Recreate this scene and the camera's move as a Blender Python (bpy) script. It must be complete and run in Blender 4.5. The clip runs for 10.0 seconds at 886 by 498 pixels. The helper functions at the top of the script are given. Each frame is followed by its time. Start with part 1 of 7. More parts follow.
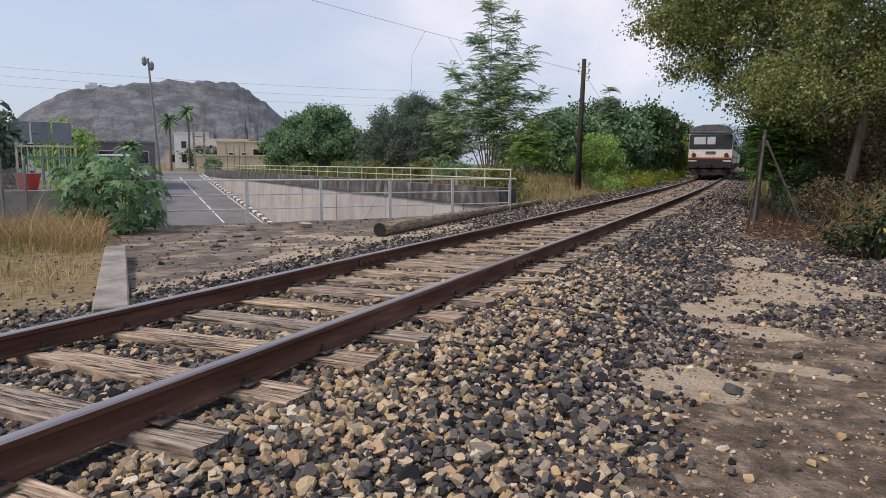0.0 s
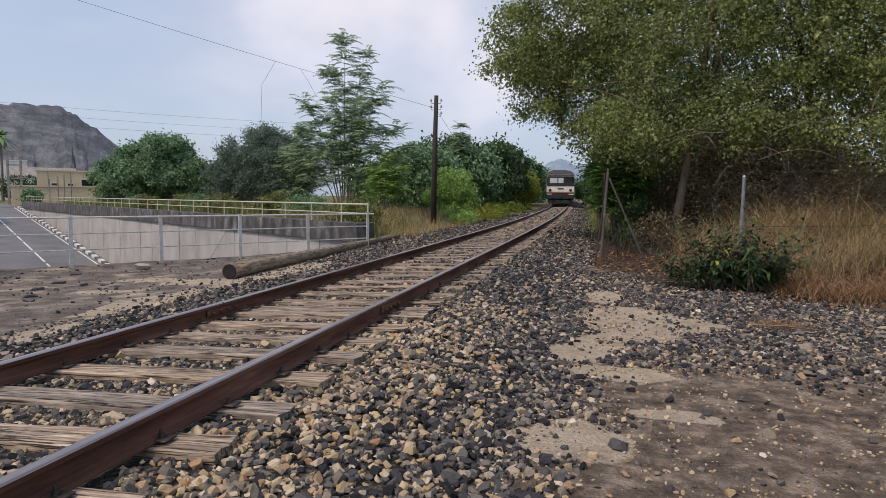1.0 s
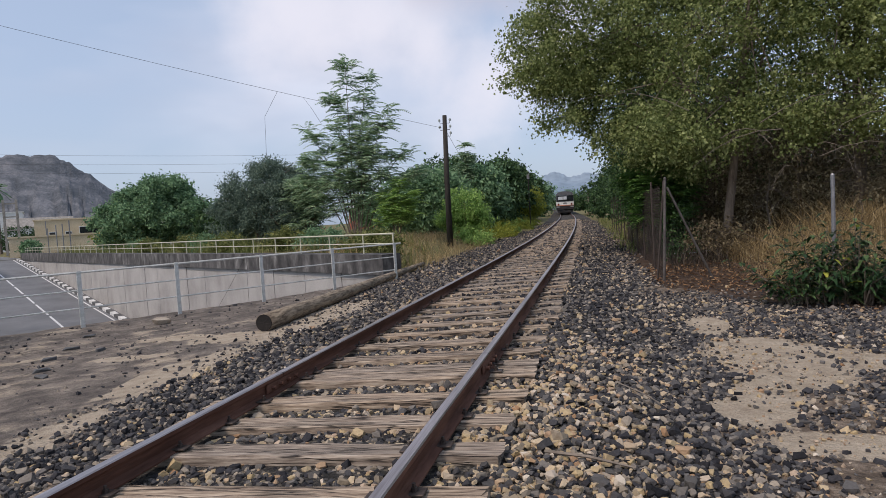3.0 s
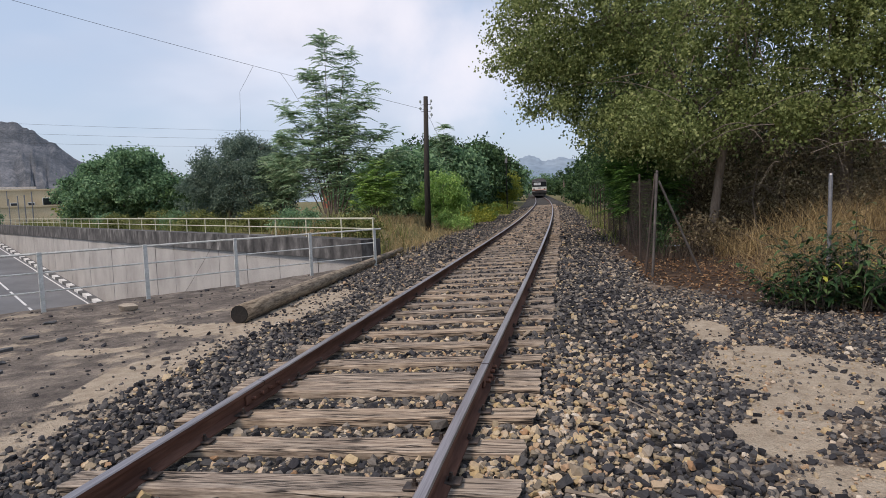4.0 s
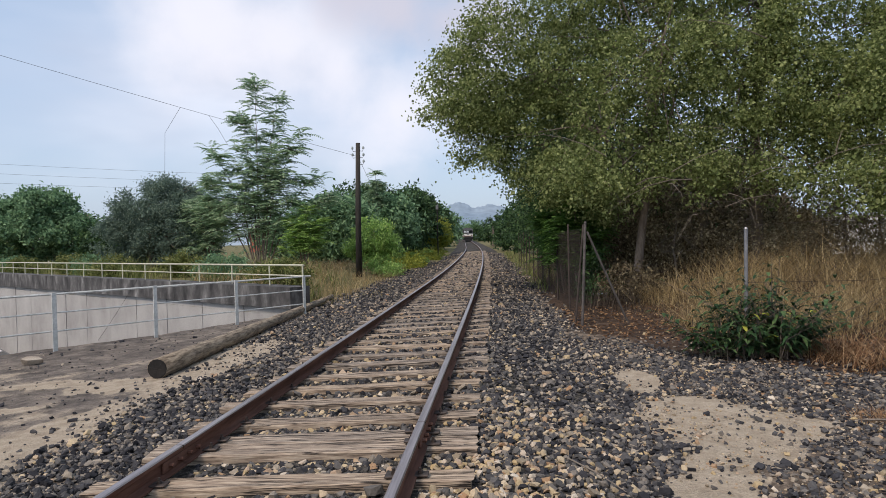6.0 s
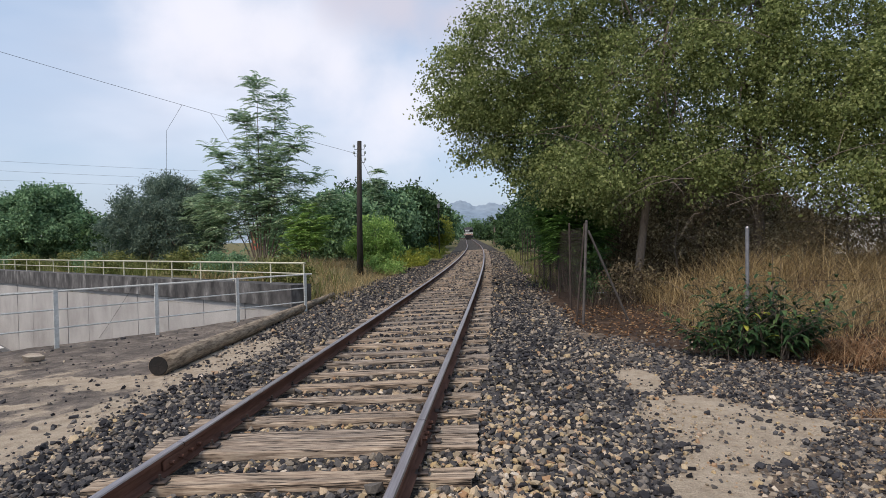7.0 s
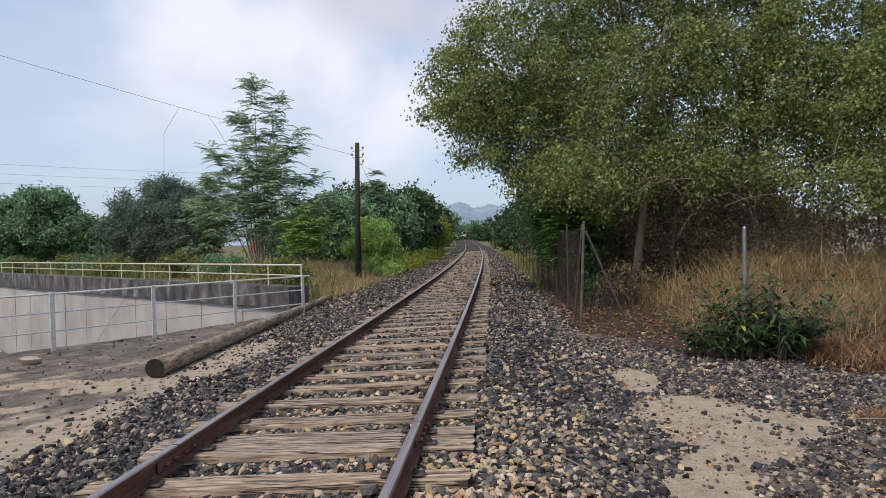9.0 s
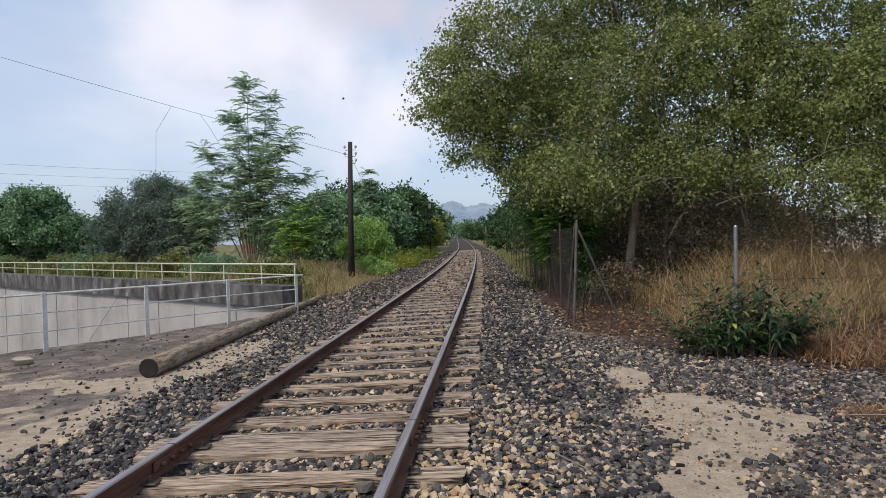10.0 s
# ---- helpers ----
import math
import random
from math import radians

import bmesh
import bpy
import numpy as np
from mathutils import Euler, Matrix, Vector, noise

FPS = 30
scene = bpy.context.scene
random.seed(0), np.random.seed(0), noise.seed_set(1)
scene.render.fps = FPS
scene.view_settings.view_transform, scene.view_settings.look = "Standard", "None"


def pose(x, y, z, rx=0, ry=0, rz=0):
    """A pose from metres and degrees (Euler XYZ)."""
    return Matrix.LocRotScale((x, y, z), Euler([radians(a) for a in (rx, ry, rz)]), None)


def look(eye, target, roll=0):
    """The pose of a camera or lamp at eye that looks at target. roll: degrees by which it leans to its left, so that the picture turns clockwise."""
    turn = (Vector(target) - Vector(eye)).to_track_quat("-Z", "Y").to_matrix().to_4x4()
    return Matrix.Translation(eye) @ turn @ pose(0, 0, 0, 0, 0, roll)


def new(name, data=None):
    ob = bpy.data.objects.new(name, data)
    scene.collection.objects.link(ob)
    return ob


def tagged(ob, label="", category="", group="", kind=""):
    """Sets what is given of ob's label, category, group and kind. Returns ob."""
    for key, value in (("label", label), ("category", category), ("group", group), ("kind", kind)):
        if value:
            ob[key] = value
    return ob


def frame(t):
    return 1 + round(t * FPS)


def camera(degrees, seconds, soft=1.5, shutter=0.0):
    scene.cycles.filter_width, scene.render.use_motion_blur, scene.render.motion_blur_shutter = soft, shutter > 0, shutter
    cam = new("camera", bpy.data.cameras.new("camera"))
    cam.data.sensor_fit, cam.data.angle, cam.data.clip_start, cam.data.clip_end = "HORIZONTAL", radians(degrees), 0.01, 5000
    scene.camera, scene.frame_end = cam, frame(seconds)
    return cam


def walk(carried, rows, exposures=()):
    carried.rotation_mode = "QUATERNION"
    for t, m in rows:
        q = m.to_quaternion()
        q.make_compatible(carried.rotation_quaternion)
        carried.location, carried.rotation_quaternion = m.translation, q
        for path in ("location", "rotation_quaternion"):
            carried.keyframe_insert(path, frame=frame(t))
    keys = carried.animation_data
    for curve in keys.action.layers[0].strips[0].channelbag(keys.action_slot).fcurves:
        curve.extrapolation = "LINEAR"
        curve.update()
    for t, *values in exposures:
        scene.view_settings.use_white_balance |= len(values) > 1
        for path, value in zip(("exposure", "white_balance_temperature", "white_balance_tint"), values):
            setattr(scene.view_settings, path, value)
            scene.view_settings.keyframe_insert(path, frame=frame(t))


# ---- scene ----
cam = camera(69.6, 10.0, soft=0.0)
PATH = [
    (0, (3.219, -6.597, 1.177), (2.326, -4.827, 0.913), 0.4),
    (0.3, (3.126, -6.569, 1.213), (2.46, -4.701, 0.96), 2.3),
    (0.5, (3.045, -6.538, 1.229), (2.471, -4.635, 1.005), 1.7),
    (1, (2.992, -6.266, 1.265), (2.517, -4.33, 1.102), 0.5),
    (1.5, (2.744, -6.177, 1.242), (2.281, -4.235, 1.132), -1.0),
    (2, (2.383, -5.917, 1.265), (1.885, -4.0, 0.986), 0.3),
    (2.2, (2.274, -5.838, 1.304), (1.792, -3.904, 1.13), -1.3),
    (2.5, (2.138, -5.644, 1.363), (1.628, -3.71, 1.349), -4.6),
    (2.7, (2.027, -5.491, 1.357), (1.536, -3.553, 1.298), -4.2),
    (3.8, (1.545, -4.941, 1.497), (1.094, -2.997, 1.358), -2.3),
    (4, (1.545, -4.894, 1.521), (1.153, -2.939, 1.359), -2.0),
    (4.5, (1.494, -4.829, 1.544), (1.295, -2.84, 1.493), -2.2),
    (5, (1.481, -4.822, 1.578), (1.311, -2.83, 1.533), -2.9),
    (5.5, (1.485, -4.804, 1.583), (1.322, -2.81, 1.558), -1.8),
    (7, (1.488, -4.803, 1.581), (1.311, -2.811, 1.549), -1.2),
    (7.5, (1.492, -4.805, 1.584), (1.318, -2.812, 1.56), -1.2),
    (8, (1.499, -4.804, 1.585), (1.321, -2.812, 1.56), -1.4),
    (8.5, (1.492, -4.8, 1.578), (1.315, -2.808, 1.552), -1.2),
    (9, (1.513, -4.789, 1.573), (1.34, -2.797, 1.546), -1.4),
    (9.5, (1.497, -4.811, 1.578), (1.33, -2.819, 1.54), -1.3),
    (10, (1.504, -4.825, 1.577), (1.353, -2.831, 1.546), -1.5),
]
walk(cam, [(t, look(eye, target, roll)) for t, eye, target, roll in PATH],
     [(0, 0.08, 6650, 18), (0.5, 0.16, 6700, 18), (1, -0.06, 6500, 18), (1.5, 0.0, 6200, 16), (2, 0.38, 6350, 18), (2.5, -0.14, 6250, 17), (4, 0.04, 6450, 16), (5.5, 0.08, 6350, 14), (10, 0.08, 6350, 14)])

# ---- light: a bright, partly clouded sky and a veiled sun high behind the camera ----
SUN_EL, SUN_AZ = 52.0, 215.0
world = bpy.data.worlds.new("World")
scene.world = world
world.use_nodes = True
wn, wl = world.node_tree.nodes, world.node_tree.links
wn.clear()
w_out = wn.new("ShaderNodeOutputWorld")
w_bg = wn.new("ShaderNodeBackground")
w_sky = wn.new("ShaderNodeTexSky")
w_sky.sky_type = "NISHITA"
w_sky.sun_disc = False
w_sky.sun_elevation, w_sky.sun_rotation = radians(SUN_EL), radians(SUN_AZ)
w_sky.air_density, w_sky.dust_density, w_sky.ozone_density = 1.0, 2.5, 1.0
w_tc = wn.new("ShaderNodeTexCoord")
w_map = wn.new("ShaderNodeMapping")
w_map.inputs["Scale"].default_value = (1.5, 1.5, 4.2)
w_map.inputs["Location"].default_value = (0.35, 0.2, 0.1)
w_no = wn.new("ShaderNodeTexNoise")
w_no.inputs["Scale"].default_value, w_no.inputs["Detail"].default_value, w_no.inputs["Roughness"].default_value = 1.05, 4.5, 0.48
w_ramp = wn.new("ShaderNodeValToRGB")
w_ramp.color_ramp.elements[0].position, w_ramp.color_ramp.elements[0].color = 0.53, (0.0, 0.0, 0.0, 1)
w_ramp.color_ramp.elements[1].position, w_ramp.color_ramp.elements[1].color = 0.74, (0.5, 0.5, 0.5, 1)
w_no2 = wn.new("ShaderNodeTexNoise")
w_no2.inputs["Scale"].default_value, w_no2.inputs["Detail"].default_value = 1.7, 4.0
w_ramp2 = wn.new("ShaderNodeValToRGB")
w_ramp2.color_ramp.elements[0].position, w_ramp2.color_ramp.elements[0].color = 0.36, (4.6, 4.6, 5.1, 1)
w_ramp2.color_ramp.elements[1].position, w_ramp2.color_ramp.elements[1].color = 0.58, (7.5, 7.55, 7.9, 1)
w_veil = wn.new("ShaderNodeMix")
w_veil.data_type = "RGBA"
w_veil.inputs["Factor"].default_value = 0.55
w_veil.inputs["B"].default_value = (4.9, 6.0, 7.3, 1)
w_mix = wn.new("ShaderNodeMix")
w_mix.data_type = "RGBA"
w_bg.inputs["Strength"].default_value = 0.13


def cloud_bank(base, dirs, inner, outer, colour, amount, warp):
    """Lays a ragged cloud round the given directions over the sky colour."""
    wob = wn.new("ShaderNodeTexNoise")
    wob.inputs["Scale"].default_value, wob.inputs["Detail"].default_value, wob.inputs["Roughness"].default_value = 5.0, 6.0, 0.55
    wl.new(w_tc.outputs["Generated"], wob.inputs["Vector"])
    near = None
    for d in dirs:
        dot = wn.new("ShaderNodeVectorMath")
        dot.operation = "DISTANCE"
        dot.inputs[1].default_value = d
        wl.new(w_tc.outputs["Generated"], dot.inputs[0])
        if near is None:
            near = dot.outputs["Value"]
        else:
            mn = wn.new("ShaderNodeMath")
            mn.operation = "SMOOTH_MIN"
            mn.inputs[2].default_value = 0.06
            wl.new(near, mn.inputs[0])
            wl.new(dot.outputs["Value"], mn.inputs[1])
            near = mn.outputs["Value"]
    add = wn.new("ShaderNodeMath")
    add.operation = "MULTIPLY_ADD"
    add.inputs[1].default_value = warp
    wl.new(wob.outputs["Fac"], add.inputs[0])
    wl.new(near, add.inputs[2])
    mr = wn.new("ShaderNodeMapRange")
    mr.interpolation_type = "SMOOTHSTEP"
    mr.inputs["From Min"].default_value, mr.inputs["From Max"].default_value = inner + warp * 0.5, outer + warp * 0.5
    mr.inputs["To Min"].default_value, mr.inputs["To Max"].default_value = amount, 0.0
    wl.new(add.outputs["Value"], mr.inputs["Value"])
    mx = wn.new("ShaderNodeMix")
    mx.data_type = "RGBA"
    mx.inputs["B"].default_value = (*colour, 1)
    wl.new(mr.outputs["Result"], mx.inputs["Factor"])
    wl.new(base, mx.inputs["A"])
    return mx.outputs["Result"]


wl.new(w_tc.outputs["Generated"], w_map.inputs["Vector"])
wl.new(w_map.outputs["Vector"], w_no.inputs["Vector"])
wl.new(w_map.outputs["Vector"], w_no2.inputs["Vector"])
wl.new(w_no.outputs["Fac"], w_ramp.inputs["Fac"])
wl.new(w_no2.outputs["Fac"], w_ramp2.inputs["Fac"])
wl.new(w_sky.outputs["Color"], w_veil.inputs["A"])
wl.new(w_ramp.outputs["Color"], w_mix.inputs["Factor"])
wl.new(w_veil.outputs["Result"], w_mix.inputs["A"])
wl.new(w_ramp2.outputs["Color"], w_mix.inputs["B"])
w_white = cloud_bank(w_mix.outputs["Result"], ((-0.40, 0.86, 0.32), (-0.30, 0.905, 0.295), (-0.23, 0.937, 0.255), (-0.15, 0.966, 0.21), (-0.05, 0.975, 0.22)), 0.0, 0.13, (6.95, 6.95, 7.3), 0.85, 0.22)
w_grey = cloud_bank(w_white, ((-0.20, 0.91, 0.365), (-0.14, 0.93, 0.34), (-0.07, 0.945, 0.32), (0.0, 0.945, 0.33)), 0.0, 0.085, (4.9, 4.85, 5.4), 0.9, 0.16)
wl.new(w_grey, w_bg.inputs["Color"])
wl.new(w_bg.outputs["Background"], w_out.inputs["Surface"])

sun = new("sun", bpy.data.lights.new("sun", "SUN"))
sun.data.energy, sun.data.angle, sun.data.color = 2.4, radians(10), (1.0, 0.87, 0.71)
_a, _e = radians(SUN_AZ), radians(SUN_EL)
sun.matrix_world = look((math.sin(_a) * math.cos(_e) * 50, math.cos(_a) * math.cos(_e) * 50, math.sin(_e) * 50), (0, 0, 0))


# ---- materials ----
def ramp_node(nt, stops):
    r = nt.nodes.new("ShaderNodeValToRGB")
    el = r.color_ramp.elements
    while len(el) < len(stops):
        el.new(0.5)
    for e, (p, c) in zip(el, stops):
        e.position, e.color = p, (*c, 1)
    return r


def material(name, stops, rough=0.8, scale=3.0, fine=40.0, bump=0.3, metal=0.0, source="noise", stretch=(1, 1, 1), detail=6.0, dist=0.02, transmit=0.0, spec=0.5, vary=0.0):
    """A procedural surface: a colour ramp over noise (or over a random value per piece), fine grain on top, and bump."""
    m = bpy.data.materials.new(name)
    m.use_nodes = True
    nt = m.node_tree
    b = nt.nodes["Principled BSDF"]
    L = nt.links.new
    tc = nt.nodes.new("ShaderNodeTexCoord")
    mp = nt.nodes.new("ShaderNodeMapping")
    mp.inputs["Scale"].default_value = stretch
    L(tc.outputs["Object"], mp.inputs["Vector"])
    n1 = nt.nodes.new("ShaderNodeTexNoise")
    n1.inputs["Scale"].default_value, n1.inputs["Detail"].default_value, n1.inputs["Roughness"].default_value = scale, detail, 0.6
    n2 = nt.nodes.new("ShaderNodeTexNoise")
    n2.inputs["Scale"].default_value, n2.inputs["Detail"].default_value = fine, 4.0
    L(mp.outputs["Vector"], n1.inputs["Vector"])
    L(mp.outputs["Vector"], n2.inputs["Vector"])
    r = ramp_node(nt, stops)
    if source == "island":
        g = nt.nodes.new("ShaderNodeNewGeometry")
        L(g.outputs["Random Per Island"], r.inputs["Fac"])
    elif source == "object":
        g = nt.nodes.new("ShaderNodeObjectInfo")
        L(g.outputs["Random"], r.inputs["Fac"])
    else:
        L(n1.outputs["Fac"], r.inputs["Fac"])
    hsv = nt.nodes.new("ShaderNodeHueSaturation")
    L(r.outputs["Color"], hsv.inputs["Color"])
    if vary:
        oi = nt.nodes.new("ShaderNodeObjectInfo")
        tone = nt.nodes.new("ShaderNodeMapRange")
        tone.inputs["To Min"].default_value, tone.inputs["To Max"].default_value = 1.0 - vary, 1.0
        L(oi.outputs["Random"], tone.inputs["Value"])
        L(tone.outputs["Result"], hsv.inputs["Saturation"])
        shade = nt.nodes.new("ShaderNodeMix")
        shade.data_type, shade.blend_type = "RGBA", "MULTIPLY"
        shade.inputs["Factor"].default_value = 1.0
        L(r.outputs["Color"], shade.inputs["A"])
        L(tone.outputs["Result"], shade.inputs["B"])
        L(shade.outputs["Result"], hsv.inputs["Color"])
        n1.inputs["Distortion"].default_value = 0.6
        L(oi.outputs["Location"], mp.inputs["Location"])
    mr = nt.nodes.new("ShaderNodeMapRange")
    mr.inputs["To Min"].default_value, mr.inputs["To Max"].default_value = 0.62, 1.38
    L(n2.outputs["Fac"], mr.inputs["Value"])
    L(mr.outputs["Result"], hsv.inputs["Value"])
    L(hsv.outputs["Color"], b.inputs["Base Color"])
    b.inputs["Roughness"].default_value = rough
    b.inputs["Metallic"].default_value = metal
    b.inputs["Specular IOR Level"].default_value = spec
    if bump:
        bp = nt.nodes.new("ShaderNodeBump")
        bp.inputs["Strength"].default_value, bp.inputs["Distance"].default_value = bump, dist
        L(n2.outputs["Fac"], bp.inputs["Height"])
        L(bp.outputs["Normal"], b.inputs["Normal"])
    if transmit:
        tr = nt.nodes.new("ShaderNodeBsdfTranslucent")
        ad = nt.nodes.new("ShaderNodeMixShader")
        ad.inputs["Fac"].default_value = transmit
        L(hsv.outputs["Color"], tr.inputs["Color"])
        L(b.outputs["BSDF"], ad.inputs[1])
        L(tr.outputs["BSDF"], ad.inputs[2])
        L(ad.outputs["Shader"], nt.nodes["Material Output"].inputs["Surface"])
    return m


STONE_DARK = [(0.0, (0.013, 0.013, 0.015)), (0.25, (0.034, 0.033, 0.037)), (0.5, (0.065, 0.063, 0.065)), (0.72, (0.115, 0.108, 0.102)), (0.88, (0.205, 0.178, 0.148)), (1.0, (0.38, 0.315, 0.235))]
STONE_LIGHT = [(0.0, (0.05, 0.049, 0.050)), (0.2, (0.12, 0.11, 0.098)), (0.32, (0.27, 0.22, 0.155)), (0.5, (0.43, 0.32, 0.17)), (0.68, (0.50, 0.405, 0.28)), (0.84, (0.31, 0.185, 0.10)), (1.0, (0.58, 0.51, 0.41))]
M = {}
M["stone_dark"] = material("dark_ballast_stone", STONE_DARK, 0.85, fine=60, bump=0.35, source="island", spec=0.22)
M["stone_light"] = material("tan_ballast_stone", STONE_LIGHT, 0.88, fine=60, bump=0.35, spec=0.22, source="island")
M["stone_single"] = material("single_ballast_stone", STONE_LIGHT, 0.88, fine=60, bump=0.35, spec=0.22, source="object")
M["bed"] = material("ballast_bed", [(0.3, (0.016, 0.015, 0.014)), (0.5, (0.045, 0.042, 0.038)), (0.64, (0.14, 0.12, 0.095))], 0.95, scale=26, fine=70, bump=1.0, dist=0.03, spec=0.2)
M["soil"] = material("gritty_soil", [(0.3, (0.07, 0.058, 0.047)), (0.5, (0.15, 0.122, 0.096)), (0.7, (0.27, 0.225, 0.175))], 0.95, scale=3.0, fine=55, bump=0.7)
M["sand"] = material("sandy_crust", [(0.3, (0.29, 0.235, 0.18)), (0.5, (0.40, 0.335, 0.26)), (0.7, (0.48, 0.41, 0.325))], 0.93, scale=2.2, fine=38, bump=0.35)
M["tar"] = material("worn_tarmac", [(0.32, (0.055, 0.05, 0.047)), (0.5, (0.105, 0.094, 0.085)), (0.62, (0.20, 0.175, 0.15)), (0.75, (0.32, 0.275, 0.225))], 0.93, scale=1.4, fine=60, bump=0.5)
M["litter"] = material("leaf_litter_soil", [(0.3, (0.05, 0.035, 0.026)), (0.5, (0.115, 0.078, 0.055)), (0.7, (0.21, 0.15, 0.105))], 0.96, scale=5, fine=45, bump=0.9)
M["dry"] = material("dry_grass_soil", [(0.3, (0.12, 0.095, 0.05)), (0.5, (0.24, 0.19, 0.10)), (0.7, (0.36, 0.29, 0.17))], 0.96, scale=4, fine=50, bump=0.9)
M["field"] = material("rough_grass_ground", [(0.3, (0.05, 0.055, 0.02)), (0.5, (0.12, 0.11, 0.045)), (0.7, (0.21, 0.175, 0.085))], 0.96, scale=0.9, fine=14, bump=0.8)
M["road"] = material("road_asphalt", [(0.3, (0.115, 0.118, 0.122)), (0.7, (0.18, 0.182, 0.187))], 0.85, scale=0.5, fine=60, bump=0.2)
M["paint"] = material("white_road_paint", [(0.3, (0.55, 0.55, 0.54)), (0.7, (0.75, 0.75, 0.73))], 0.7, scale=4, fine=40, bump=0.1)
M["dark_paint"] = material("dark_kerb_paint", [(0.3, (0.06, 0.06, 0.06)), (0.7, (0.12, 0.12, 0.12))], 0.8)
M["rust"] = material("rusty_rail_side", [(0.3, (0.058, 0.025, 0.016)), (0.5, (0.118, 0.053, 0.035)), (0.7, (0.20, 0.10, 0.068))], 0.78, scale=7, fine=60, bump=0.25, metal=0.1, stretch=(1, 0.12, 1), spec=0.3)
M["spike"] = material("dull_spike_steel", [(0.3, (0.035, 0.026, 0.022)), (0.7, (0.10, 0.078, 0.066))], 0.6, scale=9, fine=50, bump=0.2, metal=0.4)
M["rail_head"] = material("worn_rail_head", [(0.3, (0.25, 0.205, 0.195)), (0.7, (0.50, 0.44, 0.425))], 0.36, scale=4, fine=25, bump=0.05, metal=0.85, stretch=(8, 0.2, 1))
M["log"] = material("weathered_log_wood", [(0.28, (0.045, 0.034, 0.024)), (0.42, (0.17, 0.13, 0.09)), (0.55, (0.30, 0.24, 0.17)), (0.72, (0.42, 0.35, 0.26))], 0.9, scale=4, fine=14, bump=1.0, stretch=(7, 1.0, 7), dist=0.015, detail=9.0)
M["log_end"] = material("tarred_log_end", [(0.3, (0.004, 0.0035, 0.003)), (0.7, (0.016, 0.013, 0.011))], 0.85, scale=8, fine=30, bump=0.6)
M["pole"] = material("creosoted_pole_wood", [(0.3, (0.016, 0.014, 0.012)), (0.7, (0.05, 0.043, 0.036))], 0.9, scale=3, fine=12, bump=0.6, stretch=(6, 6, 0.5))
M["white_rail"] = material("chalky_white_paint", [(0.3, (0.42, 0.43, 0.40)), (0.5, (0.56, 0.57, 0.54)), (0.75, (0.66, 0.66, 0.63))], 0.6, scale=6, fine=30, bump=0.15)
M["cream_rail"] = material("cream_metal_paint", [(0.3, (0.46, 0.45, 0.33)), (0.7, (0.62, 0.60, 0.46))], 0.6, scale=6, fine=30, bump=0.1)
M["panel"] = material("pale_concrete_panel", [(0.3, (0.30, 0.285, 0.27)), (0.5, (0.385, 0.37, 0.35)), (0.7, (0.45, 0.435, 0.41))], 0.88, scale=0.8, fine=70, bump=0.12, stretch=(1, 1, 0.7), dist=0.004)
M["parapet"] = material("streaked_dark_concrete", [(0.34, (0.028, 0.027, 0.027)), (0.5, (0.075, 0.072, 0.070)), (0.62, (0.15, 0.145, 0.14)), (0.74, (0.34, 0.335, 0.325))], 0.92, scale=2.4, fine=24, bump=0.3, stretch=(1, 1, 0.45), detail=9)
M["concrete"] = material("grey_concrete", [(0.3, (0.15, 0.138, 0.12)), (0.5, (0.25, 0.232, 0.205)), (0.7, (0.34, 0.32, 0.28))], 0.92, scale=2.5, fine=30, bump=0.3)
M["galv"] = material("galvanised_steel", [(0.3, (0.18, 0.18, 0.185)), (0.7, (0.30, 0.30, 0.31))], 0.5, scale=8, fine=40, bump=0.1, metal=0.6)
M["rust_post"] = material("rusty_fence_steel", [(0.3, (0.030, 0.022, 0.018)), (0.7, (0.085, 0.064, 0.052))], 0.8, scale=8, fine=40, bump=0.2, metal=0.2)
M["old_steel"] = material("dull_weathered_steel", [(0.3, (0.055, 0.048, 0.043)), (0.7, (0.15, 0.132, 0.12))], 0.65, scale=8, fine=40, bump=0.15, metal=0.25)
M["bark"] = material("grey_bark", [(0.3, (0.10, 0.078, 0.06)), (0.7, (0.26, 0.21, 0.165))], 0.92, scale=4, fine=22, bump=0.8, stretch=(3, 3, 0.6))
M["twig"] = material("dry_twig_wood", [(0.3, (0.11, 0.09, 0.07)), (0.7, (0.24, 0.20, 0.16))], 0.9, scale=5, fine=30, bump=0.2)

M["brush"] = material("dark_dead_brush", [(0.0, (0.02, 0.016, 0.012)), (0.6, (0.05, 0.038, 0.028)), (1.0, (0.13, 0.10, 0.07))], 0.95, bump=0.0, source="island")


def leaf_mat(name, a, b, c, trans=0.3, rough=0.55):
    return material(name, [(0.0, a), (0.55, b), (1.0, c)], rough, fine=8, bump=0.0, source="island", transmit=trans, spec=0.2)


M["leaf_poplar"] = leaf_mat("poplar_leaf", (0.105, 0.135, 0.046), (0.225, 0.28, 0.098), (0.47, 0.51, 0.22), 0.48)
M["leaf_dark"] = leaf_mat("dark_hedge_leaf", (0.026, 0.055, 0.024), (0.055, 0.105, 0.042), (0.12, 0.20, 0.07))
# Bramble brown with the shade under the trees put into the colour.
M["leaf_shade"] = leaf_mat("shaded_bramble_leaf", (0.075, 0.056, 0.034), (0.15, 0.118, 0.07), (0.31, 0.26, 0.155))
# Withered brown, brightened in colour to offset the canopy's shade.
M["leaf_dry"] = leaf_mat("brightened_withered_bramble_leaf", (0.15, 0.12, 0.07), (0.30, 0.25, 0.15), (0.52, 0.46, 0.30))
